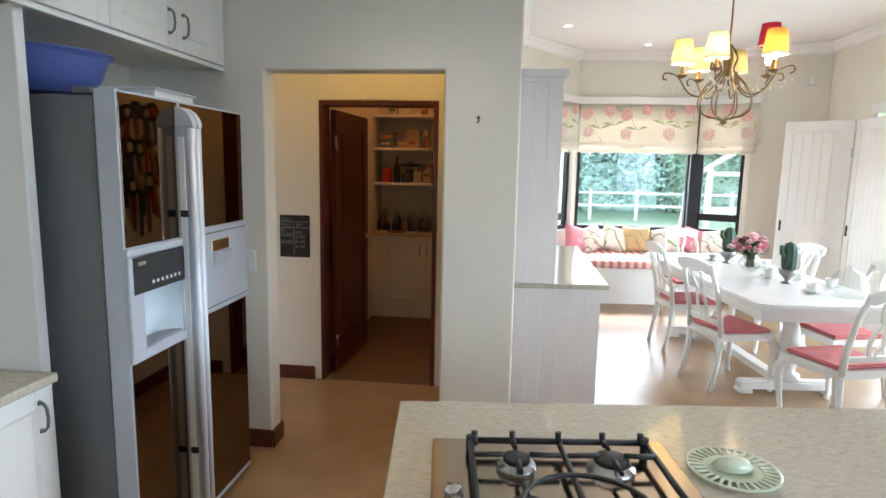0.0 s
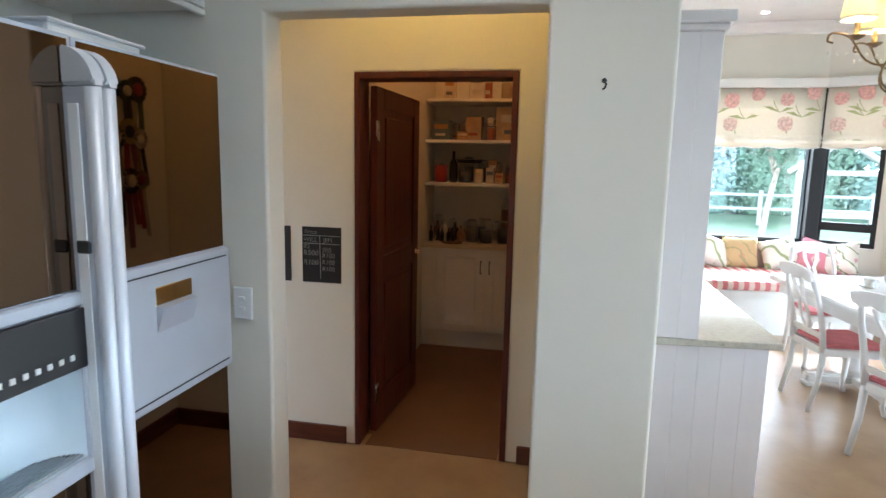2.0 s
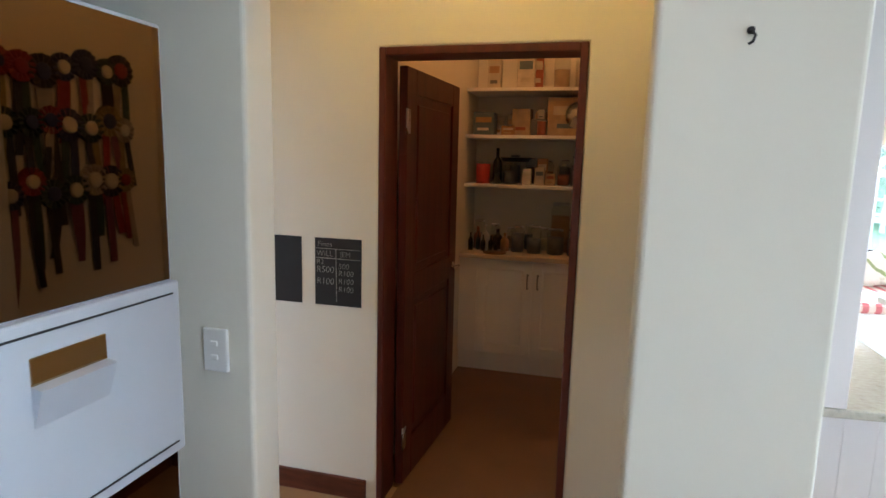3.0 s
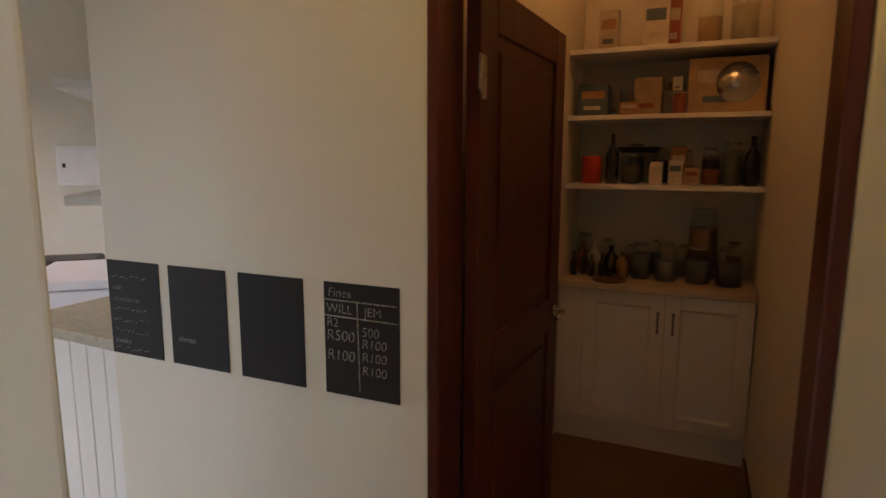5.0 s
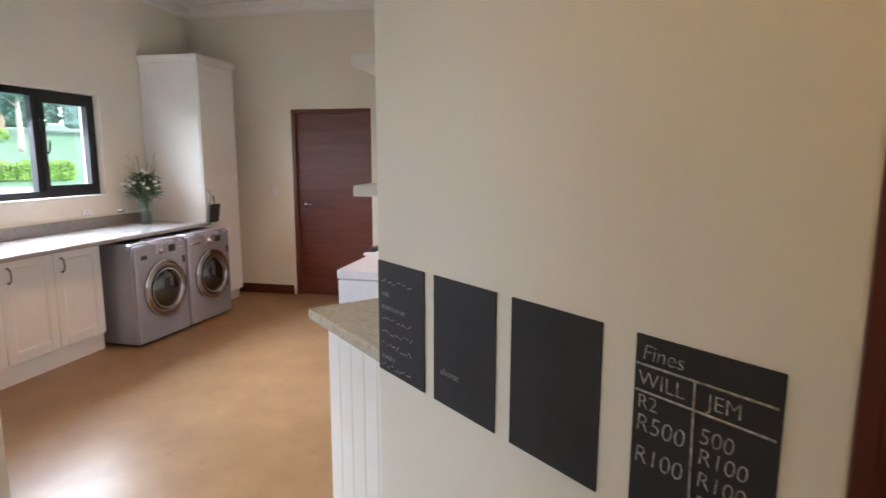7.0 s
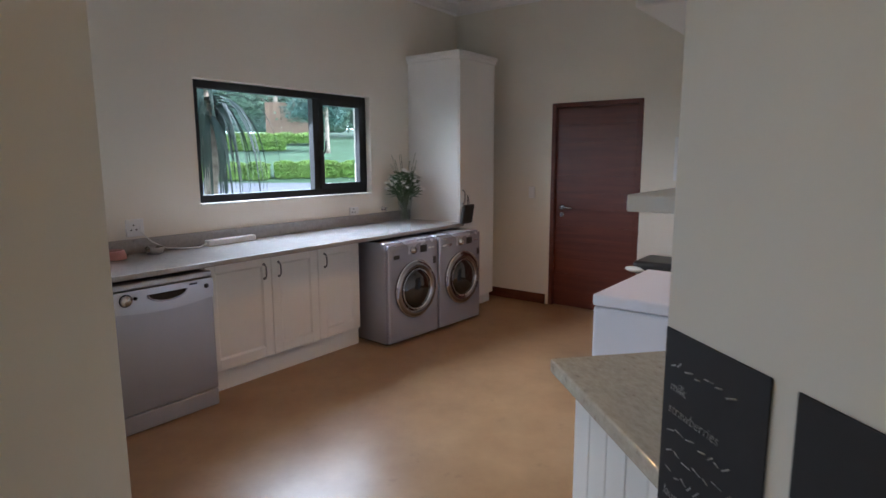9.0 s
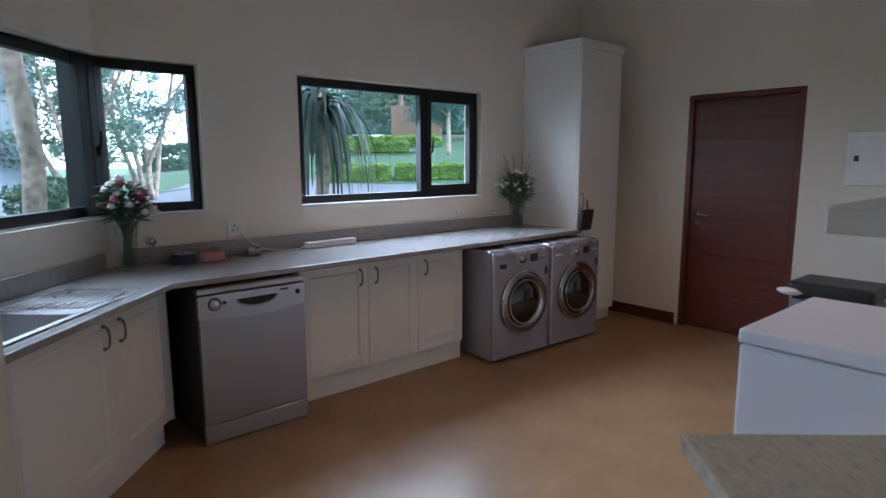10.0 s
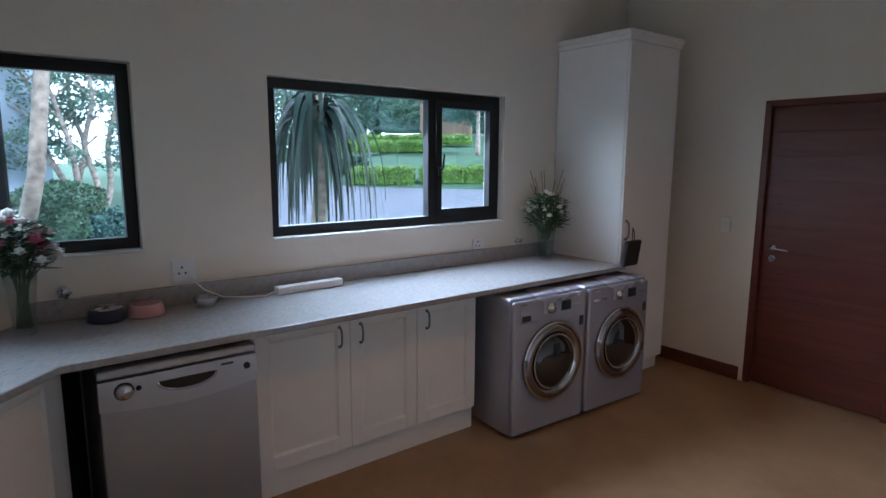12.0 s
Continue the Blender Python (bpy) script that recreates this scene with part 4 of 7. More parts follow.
def board(x, label):
    b = thing("chalkboard", label, "chalkboard", pose(x, 4.188, 0.937), "chalkboards on the passage wall")
    part("panel", box(0, 0.228, -0.0025, 0.001, 0, 0.311, 0.0008), M_BOARD, b)
    return b


b1 = board(-2.072, "small black chalkboard with a chalked shopping list")
random.seed(4)
writing("milk", 0.024, 0.02, 0.215, b1, shear=0.2)
writing("strawberries", 0.024, 0.018, 0.178, b1, shear=0.2)
writing("laundry", 0.024, 0.016, 0.038, b1, shear=0.2)
for z in (0.252, 0.145, 0.110, 0.074, 0.012):
    x = 0.02
    while x < 0.17:
        w = random.uniform(0.008, 0.022)
        stroke(b1, x, z + random.uniform(0, 0.012), x + w, z + random.uniform(0, 0.014), 0.0025)
        x += w + random.uniform(0.004, 0.012)
b2 = board(-1.803, "small black chalkboard, nearly wiped clean")
writing("cheese", 0.026, 0.03, 0.075, b2, shear=0.1)
board(-1.528, "small blank black chalkboard")
b4 = board(-1.232, "small black chalkboard with a ruled chalk table")
writing("Fines", 0.036, 0.012, 0.272, b4, shear=0.15)
writing("WILL", 0.036, 0.008, 0.228, b4)
writing("JEM", 0.034, 0.125, 0.228, b4)
for z, t_ in ((0.152, "R500"), (0.098, "R100")):
    writing(t_, 0.042, 0.006, z, b4, shear=0.1)
for z, t_ in ((0.172, "500"), (0.140, "R100"), (0.104, "R100"), (0.066, "R100")):
    writing(t_, 0.036, 0.115, z, b4, shear=0.1)
writing("R2", 0.034, 0.008, 0.19, b4)
stroke(b4, 0.004, 0.263, 0.222, 0.262)
stroke(b4, 0.004, 0.219, 0.222, 0.217)
stroke(b4, 0.104, 0.262, 0.108, 0.02)

# show rosettes on the end wall of the passage
random.seed(11)
ROS = [mat("rosette_cloth", c, 0.6, vary=0.15, scale=30, bump=0.1) for c in ((0.30, 0.03, 0.03), (0.03, 0.04, 0.15), (0.30, 0.24, 0.09), (0.03, 0.07, 0.07), (0.40, 0.36, 0.32), (0.20, 0.05, 0.10), (0.04, 0.03, 0.03), (0.03, 0.03, 0.06))]
M_PAPER = mat("card", (0.62, 0.58, 0.50), 0.8, vary=0.08, scale=20, bump=0.0)


def rosette(y, z, s):
    r = thing("rosette", "pleated show rosette with hanging ribbon tails", "rosette", pose(0.350, y, z, 0, 0, -90), "rosettes on the passage wall")
    n = 28
    bm = bmesh.new()
    c0 = bm.verts.new((0, -0.012, 0))
    ring = [bm.verts.new((s * math.cos(2 * math.pi * k / n), -0.012 - 0.010 * (k % 2), s * math.sin(2 * math.pi * k / n))) for k in range(n)]
    back = [bm.verts.new((s * math.cos(2 * math.pi * k / n), -0.002, s * math.sin(2 * math.pi * k / n))) for k in range(n)]
    for k in range(n):
        j = (k + 1) % n
        bm.faces.new((c0, ring[k], ring[j]))
        bm.faces.new((ring[k], back[k], back[j], ring[j]))
    part("pleats", bm, random.choice(ROS), r)
    part("centre", disc(0, -0.014, 0, [(s * 0.5, 0), (s * 0.5, 0.006), (s * 0.42, 0.009), (0.0001, 0.009)], 18), random.choice((M_PAPER, M_PAPER, M_PAPER, *ROS[:2])), r)
    for dx in (-0.3, 0.25):
        ln = random.uniform(0.22, 0.42)
        bm = bmesh.new()
        w = s * 0.28
        x = dx * s
        sw_ = random.uniform(-0.04, 0.04)
        pts = [(x + sw_ * t * t, -0.006 - 0.008 * math.sin(3 * t), -ln * t) for t in (0, 0.25, 0.5, 0.75, 1)]
        vs = [(bm.verts.new((px - w, py, pz)), bm.verts.new((px + w, py, pz)), bm.verts.new((px + w, py + 0.002, pz)), bm.verts.new((px - w, py + 0.002, pz))) for px, py, pz in pts]
        for a, b_ in zip(vs, vs[1:]):
            for k in range(4):
                bm.faces.new((a[k], a[(k + 1) % 4], b_[(k + 1) % 4], b_[k]))
        part("ribbon", bm, random.choice(ROS), r)


for row, z in enumerate((1.93, 1.73, 1.47)):
    for k in range(8):
        rosette(3.345 + k * 0.090 + random.uniform(-0.015, 0.015), z + random.uniform(-0.03, 0.03), random.uniform(0.052, 0.072))


# ---- laundry appliances ----
def washer(a, c, label, dryer=False):
    w = thing("washing_machine", label, "washing machine", LAUNDRY @ pose(a, c, 0, 0, 0, -3), "laundry machines")
    W, D, Z = 0.60, 0.60, 0.845
    part("body", box(0.0, W, 0.03, D, 0.015, Z, 0.012, 3), M_SILVER, w)
    bm = box(0.004, W - 0.004, 0.0, 0.034, 0.018, Z - 0.012, 0.018, 4)
    fr = part("front", bm, M_SILVER, w)
    part("feet", box(0.03, W - 0.03, 0.06, D - 0.04, 0.001, 0.016, 0), M_BLACK, w)
    cz = 0.44
    cx = W / 2 + 0.01
    part("door_ring", disc(cx, 0.002, cz, [(0.236, 0.0), (0.239, 0.018), (0.226, 0.034), (0.200, 0.040), (0.172, 0.030), (0.166, 0.012)], 48), mat("smoked_chrome", (0.34, 0.31, 0.31), 0.14, 1.0, vary=0.02, bump=0.0), w, "polished smoked chrome porthole ring")
    part("rim", disc(cx, 0.0, cz, [(0.238, 0.016), (0.2425, 0.020), (0.240, 0.024), (0.234, 0.026)], 48), M_CHROME, w)
    part("inner_rim", disc(cx, 0.0, cz, [(0.173, 0.030), (0.173, 0.034), (0.169, 0.034), (0.168, 0.028)], 40), M_CHROME, w)
    part("porthole_glass", disc(cx, 0.0, cz, [(0.170, 0.010), (0.160, 0.030), (0.115, 0.046), (0.05, 0.054), (0.0001, 0.056)], 40), M_PORTHOLE, w, "dark bowed porthole glass")
    part("door_grip", box(cx - 0.238, cx - 0.222, -0.036, -0.012, cz - 0.05, cz + 0.05, 0.008, 2), M_SILVER, w)
    part("dial", disc(cx - 0.02, 0.0, 0.765, [(0.034, 0.0), (0.033, 0.012), (0.026, 0.016), (0.024, 0.026), (0.0001, 0.027)], 28), M_CHROME, w)
    part("display", box(cx + 0.07, cx + 0.15, -0.004, 0.002, 0.735, 0.795, 0.002), M_BLACK, w)
    if not dryer:
        part("drawer", box(0.045, 0.19, -0.005, 0.002, 0.70, 0.79, 0.003), M_SILVER, w)
        # flat dark piece paints the shade inside the drawer grip
        part("drawer_grip", box(0.06, 0.13, -0.007, 0.0, 0.71, 0.745, 0.003), M_DARK_AND_SHADE, w)
    else:
        part("drawer", box(0.045, 0.17, -0.004, 0.002, 0.745, 0.765, 0.002), M_CHROME, w)
    for k in range(4):
        part("button", box(cx + 0.17 + 0.018 * k, cx + 0.182 + 0.018 * k, -0.005, 0.0, 0.758, 0.768, 0.001), M_CHROME, w)
    part("badge", box(0.05, 0.10, -0.0035, 0.001, 0.808, 0.815, 0.0005), M_CHROME, w)
    part("sticker", box(W - 0.06, W - 0.025, -0.002, 0.001, 0.62, 0.68, 0.0005), M_BLACK, w)


washer(6.90, 1.575, "silver front-loading washing machine under the worktop")
washer(7.522, 1.545, "silver front-loading tumble dryer beside the washing machine", True)


def dishwasher():
    d = thing("dishwasher", "silver freestanding dishwasher under the worktop", "dishwasher", LAUNDRY @ Matrix.Translation((4.868, 1.68, 0)))
    W = 0.595
    steel = mat("grey_steel_paint", (0.40, 0.40, 0.42), 0.30, 0.6, vary=0.01, scale=0.6, bump=0.0)
    sheet = mat("dull_steel_sheet", (0.33, 0.33, 0.345), 0.34, 0.65, vary=0.03, scale=2, bump=0.0, stretch=(1, 1, 0.05))
    part("body", box(0.004, W - 0.004, 0.03, 0.60, 0.02, 0.845, 0.006), mat("appliance_grey", (0.10, 0.10, 0.11), 0.4, 0.2, bump=0.0), d)
    part("top_edge", box(0, W, 0.0, 0.07, 0.815, 0.85, 0.010, 2), steel, d)
    part("door", box(0.002, W - 0.002, 0.0, 0.032, 0.115, 0.694, 0.006, 2), sheet, d)
    bm = bmesh.new()
    n = 12
    top = [(W * k / n, 0.81) for k in range(n + 1)]
    low = [(W * k / n, 0.695 - 0.025 * math.sin(math.pi * k / n)) for k in range(n + 1)]
    f0 = [bm.verts.new((x, -0.004, z)) for x, z in top]
    f1 = [bm.verts.new((x, -0.004 - 0.004 * math.sin(math.pi * k / n), z)) for k, (x, z) in enumerate(low)]
    g0 = [bm.verts.new((x, 0.03, z)) for x, z in top]
    g1 = [bm.verts.new((x, 0.03, z)) for x, z in low]
    for k in range(n):
        bm.faces.new((f0[k], f1[k], f1[k + 1], f0[k + 1]))
        bm.faces.new((g0[k], g0[k + 1], g1[k + 1], g1[k]))
        bm.faces.new((f0[k], f0[k + 1], g0[k + 1], g0[k]))
        bm.faces.new((f1[k], g1[k], g1[k + 1], f1[k + 1]))
    bm.faces.new((f0[0], g0[0], g1[0], f1[0]))
    bm.faces.new((f0[n], f1[n], g1[n], g0[n]))
    fa = part("fascia", bm, steel, d, "silver control fascia")
    bm = bmesh.new()
    c = [bm.verts.new((W / 2 + 0.015 + 0.11 * math.cos(t), -0.0095 - 0.002 * math.sin(t), 0.772 - 0.042 * math.sin(t))) for t in [math.pi * k / 10 for k in range(11)]]
    bm.faces.new(c)
    ext = bmesh.ops.extrude_face_region(bm, geom=bm.faces[:])
    bmesh.ops.translate(bm, vec=(0, 0.006, 0), verts=[v for v in ext["geom"] if isinstance(v, bmesh.types.BMVert)])
    # the scoop is a flat half-round with its shade in the colour
    part("grip", bm, M_DARK_AND_SHADE, fa, "flat dark half-round painted as the shaded scoop of the grip")
    part("grip_lip", tube([(W / 2 + 0.015 + 0.112 * math.cos(t), -0.011, 0.772 - 0.046 * math.sin(t)) for t in [math.pi * k / 10 for k in range(11)]], 0.005, 6), M_SILVER, fa)
    part("knob", disc(0.085, -0.004, 0.762, [(0.03, 0.0), (0.03, 0.014), (0.025, 0.02), (0.0001, 0.021)], 24), M_STEEL, fa)
    part("ring", disc(0.085, -0.003, 0.762, [(0.035, 0.0), (0.035, 0.004), (0.03, 0.005)], 24), M_BLACK, fa)
    part("button", disc(0.135, -0.004, 0.765, [(0.010, 0.0), (0.010, 0.006), (0.0001, 0.007)], 14), M_BLACK, fa)
    part("button", disc(W - 0.045, -0.004, 0.765, [(0.014, 0.0), (0.014, 0.006), (0.0001, 0.007)], 16), M_BLACK, fa)
    part("badge", box(W - 0.15, W - 0.10, -0.007, -0.003, 0.785, 0.795, 0.001), M_BLACK, fa)
    part("kick_plate", box(0.0, W, 0.004, 0.03, 0.006, 0.108, 0.005), steel, d)


dishwasher()
# added near-black sheet that paints the gap's shade
solid("gap_shade_panel", box(4.74, 4.866, 2.30, 2.39, 0.001, 0.866, 0), M_DARK_AND_SHADE, "dark panel painted as shade in the gap beside the dishwasher", "panel", LAUNDRY, "structure")


# ---- laundry worktop and walls ----
def socket_plate(name, m, label, w=0.115, h=0.115):
    s = thing(name, label, "socket", m)
    part("plate", box(-w / 2, w / 2, -0.012, -0.001, -h / 2, h / 2, 0.004, 2), M_PLASTIC, s)
    for dx, dz in ((0, 0.018), (-0.016, -0.012), (0.016, -0.012)):
        part("socket_hole", disc(dx - 0.01, -0.0115, dz, [(0.0055, 0), (0.0055, 0.002), (0.0001, 0.002)], 10), M_BLACK, s)
    part("rocker", box(0.028, 0.042, -0.016, -0.011, -0.012, 0.012, 0.002), M_PLASTIC, s)
    return s


socket_plate("wall_socket", LAUNDRY @ Matrix.Translation((5.362, 2.40, 1.068)), "white three-pin wall socket above the worktop")
socket_plate("wall_socket", LAUNDRY @ Matrix.Translation((7.34, 2.40, 1.035)), "white three-pin wall socket below the window", 0.11, 0.07)
ls = thing("wall_switch", "white light switch beside the red door", "switch", LAUNDRY @ pose(8.95, 1.43, 1.16, 0, 0, -90))
part("plate", box(-0.035, 0.035, -0.012, -0.001, -0.06, 0.06, 0.004, 2), M_PLASTIC, ls)
part("rocker", box(-0.008, 0.008, -0.017, -0.011, -0.014, 0.014, 0.003), M_PLASTIC, ls)
db = thing("fuse_box", "white surface-mounted distribution box with a latch", "fuse box", LAUNDRY @ pose(8.95, 0.0, 1.31, 0, 0, -90))
part("case", box(0.0, 0.46, -0.085, -0.001, 0, 0.375, 0.006, 2), M_PLASTIC, db)
part("lid", box(0.035, 0.425, -0.097, -0.086, 0.035, 0.34, 0.005, 2), M_PLASTIC, db)
part("latch", box(0.055, 0.085, -0.104, -0.097, 0.17, 0.21, 0.003), M_BLACK, db)

tp = disc(0, -0.002, 0, [(0.026, 0), (0.026, 0.006), (0.014, 0.010), (0.012, 0.05), (0.02, 0.055), (0.022, 0.07), (0.0001, 0.072)], 16)
for k in range(5):
    a = 2 * math.pi * k / 5
    tube([(0, -0.062, 0), (0.03 * math.cos(a), -0.062, 0.03 * math.sin(a))], 0.007, 6, tp)
solid("stop_tap", tp, M_CHROME, "chrome wall-mounted stop tap", "tap", LAUNDRY @ Matrix.Translation((4.84, 2.40, 1.033)))
for a_ in (7.72, 8.0):
    t2 = disc(0, -0.002, 0, [(0.02, 0), (0.02, 0.006), (0.011, 0.010), (0.010, 0.05)], 14)
    tube([(0, -0.045, 0), (0.0, -0.06, -0.04)], 0.008, 8, t2)
    tube([(-0.02, -0.05, 0.012), (0.02, -0.05, 0.012)], 0.005, 6, t2)
    solid("washing_machine_tap", t2, M_CHROME, "small chrome washing machine tap", "tap", LAUNDRY @ Matrix.Translation((a_, 2.40, 1.03)), group="machine taps")

pb = thing("pet_bowl", "dark blue round pet bowl on the worktop", "pet bowl", LAUNDRY @ Matrix.Translation((4.99, 2.27, 0.901)))
part("shell", lathe([(0.082, 0.0), (0.084, 0.004), (0.072, 0.052), (0.068, 0.055)], 28), mat("navy_plastic", (0.02, 0.025, 0.07), 0.3, bump=0.0), pb)
part("liner", lathe([(0.066, 0.0555), (0.069, 0.058), (0.064, 0.059), (0.05, 0.058), (0.0001, 0.0575)], 28), M_STEEL, pb)
pb = thing("pet_bowl", "pink round pet bowl on the worktop", "pet bowl", LAUNDRY @ Matrix.Translation((5.155, 2.27, 0.901)))
part("shell", lathe([(0.080, 0.0), (0.082, 0.004), (0.072, 0.045), (0.070, 0.052), (0.064, 0.054)], 28), mat("pink_plastic", (0.58, 0.30, 0.30), 0.4, bump=0.0), pb)
part("liner", lathe([(0.062, 0.0545), (0.05, 0.056), (0.0001, 0.0555)], 28), mat("pink_dark", (0.25, 0.10, 0.10), 0.5, bump=0.0), pb)
solid("steel_dish", lathe([(0.045, 0.0), (0.055, 0.02), (0.06, 0.04), (0.056, 0.041), (0.05, 0.02), (0.0001, 0.008)], 24), M_STEEL, "small stainless steel dish on the worktop", "dish", LAUNDRY @ Matrix.Translation((5.43, 2.29, 0.901)))
ps = thing("power_strip", "white multi-socket power strip with a cable", "power strip", LAUNDRY @ pose(6.0, 2.30, 0.901, 0, 0, 3))
part("case", box(-0.20, 0.20, -0.03, 0.03, 0, 0.042, 0.006, 2), M_PLASTIC, ps)
part("cable", tube([(-0.20, 0, 0.02), (-0.27, -0.02, 0.006), (-0.36, 0.03, 0.006), (-0.47, 0.05, 0.02), (-0.56, 0.06, 0.07), (-0.62, 0.085, 0.14)], 0.004, 6), M_PLASTIC, ps)
gb = bmesh.new()
bx(gb, -0.085, 0.085, -0.02, 0.02, -0.20, -0.02, 0.015, 2)
for v in gb.verts:
    v.co.x += 0.25 * (v.co.z + 0.1) + 0.01 * math.sin(40 * v.co.z)
tube([(0.0, 0, -0.03), (-0.015, -0.005, 0.03), (-0.005, 0, 0.07), (0.012, 0, 0.04), (0.02, 0, -0.02)], 0.004, 6, gb)
solid("oven_glove", gb, M_BLACK, "black cloth oven glove hung on a cupboard handle", "glove", LAUNDRY @ Matrix.Translation((8.185, 1.705, 1.09)))
bn = thing("waste_bin", "grey waste bin with a black lid near the door", "bin", LAUNDRY @ Matrix.Translation((8.50, -0.13, 0)))
part("bin_body", bx(bmesh.new(), -0.19, 0.19, -0.24, 0.24, 0.001, 0.56, 0.03, 3), mat("grey_plastic", (0.16, 0.16, 0.17), 0.5, bump=0.02), bn)
part("lid", bx(bmesh.new(), -0.205, 0.205, -0.255, 0.255, 0.562, 0.67, 0.03, 3), M_BLACK, bn)
lb_ = bmesh.new()
bmesh.ops.create_icosphere(lb_, subdivisions=3, radius=0.055)
for v in lb_.verts:
    v.co = Vector((v.co.x * 0.8, v.co.y * 1.5, v.co.z * 0.45)) * (1 + 0.25 * noise.noise(v.co * 18))
    v.co += Vector((-0.20, 0.23, 0.60))
part("bin_liner", lb_, M_PLASTIC, bn, "crumpled white bin liner")

# sink with ribbed drainer
sk = thing("sink", "stainless steel sink with a ribbed drainer", "sink")
rim = bx(bmesh.new(), -4.27, -3.86, 1.955, 2.345, 0.9005, 0.907, 0.003)
part("drainer", rim, M_STEEL, sk)
for k in range(12):
    y = 1.99 + k * 0.029
    part("rib", tube([(-4.22, y, 0.908), (-3.90, y, 0.9085)], 0.004, 6), M_STEEL, sk)
bm = bmesh.new()
bx(bm, -3.858, -3.34, 1.955, 1.985, 0.9005, 0.908, 0.003)
bx(bm, -3.858, -3.34, 2.315, 2.345, 0.9005, 0.908, 0.003)
bx(bm, -3.858, -3.828, 1.985, 2.315, 0.9005, 0.908, 0.003)
bx(bm, -3.37, -3.34, 1.985, 2.315, 0.9005, 0.908, 0.003)
part("bowl_rim", bm, M_STEEL, sk)
# no hollow here: the bowl's shade is painted as a flat dark sheet
part("bowl", box(-3.828, -3.37, 1.985, 2.315, 0.9003, 0.9025, 0), M_DARK_AND_SHADE, sk, "flat dark sheet painted as the sink bowl's shade")


# ---- flowers ----
def petals(bm, c, r, n=5, rng=random):
    for layer in range(2):
        for k in range(n):
            a = 2 * math.pi * (k + 0.5 * layer) / n + rng.uniform(-0.2, 0.2)
            q = r * (1.0 - 0.35 * layer)
            up = r * (0.25 + 0.45 * layer)
            d = Vector((math.cos(a), math.sin(a), 0))
            s = Vector((-math.sin(a), math.cos(a), 0))
            p0 = Vector(c)
            v = [bm.verts.new(p0), bm.verts.new(p0 + d * q * 0.6 + s * q * 0.5 + Vector((0, 0, up * 0.4))), bm.verts.new(p0 + d * q + Vector((0, 0, up))), bm.verts.new(p0 + d * q * 0.6 - s * q * 0.5 + Vector((0, 0, up * 0.4)))]
            bm.faces.new(v)
    b2 = bmesh.ops.create_icosphere(bm, subdivisions=1, radius=r * 0.55, matrix=Matrix.Translation(Vector(c) + Vector((0, 0, r * 0.35))))


def leaf_quad(bm, p, d, ln, w):
    d = Vector(d).normalized()
    s = d.cross(Vector((0, 0, 1)))
    s = s.normalized() if s.length > 0.01 else Vector((1, 0, 0))
    p = Vector(p)
    v = [bm.verts.new(p), bm.verts.new(p + d * ln * 0.45 + s * w), bm.verts.new(p + d * ln - Vector((0, 0, ln * 0.15))), bm.verts.new(p + d * ln * 0.45 - s * w)]
    bm.faces.new(v)


M_LEAF = mat("leaf_green", (0.045, 0.095, 0.03), 0.55, vary=0.3, scale=20, bump=0.0)
M_STEM = mat("stem_green", (0.07, 0.11, 0.04), 0.6, vary=0.2, bump=0.0)
PINK, REDF, WHITEF = mat("pink_petals", (0.62, 0.16, 0.24), 0.6, vary=0.2, scale=40, bump=0.0), mat("red_petals", (0.50, 0.02, 0.06), 0.6, vary=0.2, scale=40, bump=0.0), mat("white_petals", (0.75, 0.72, 0.68), 0.6, vary=0.1, scale=40, bump=0.0)


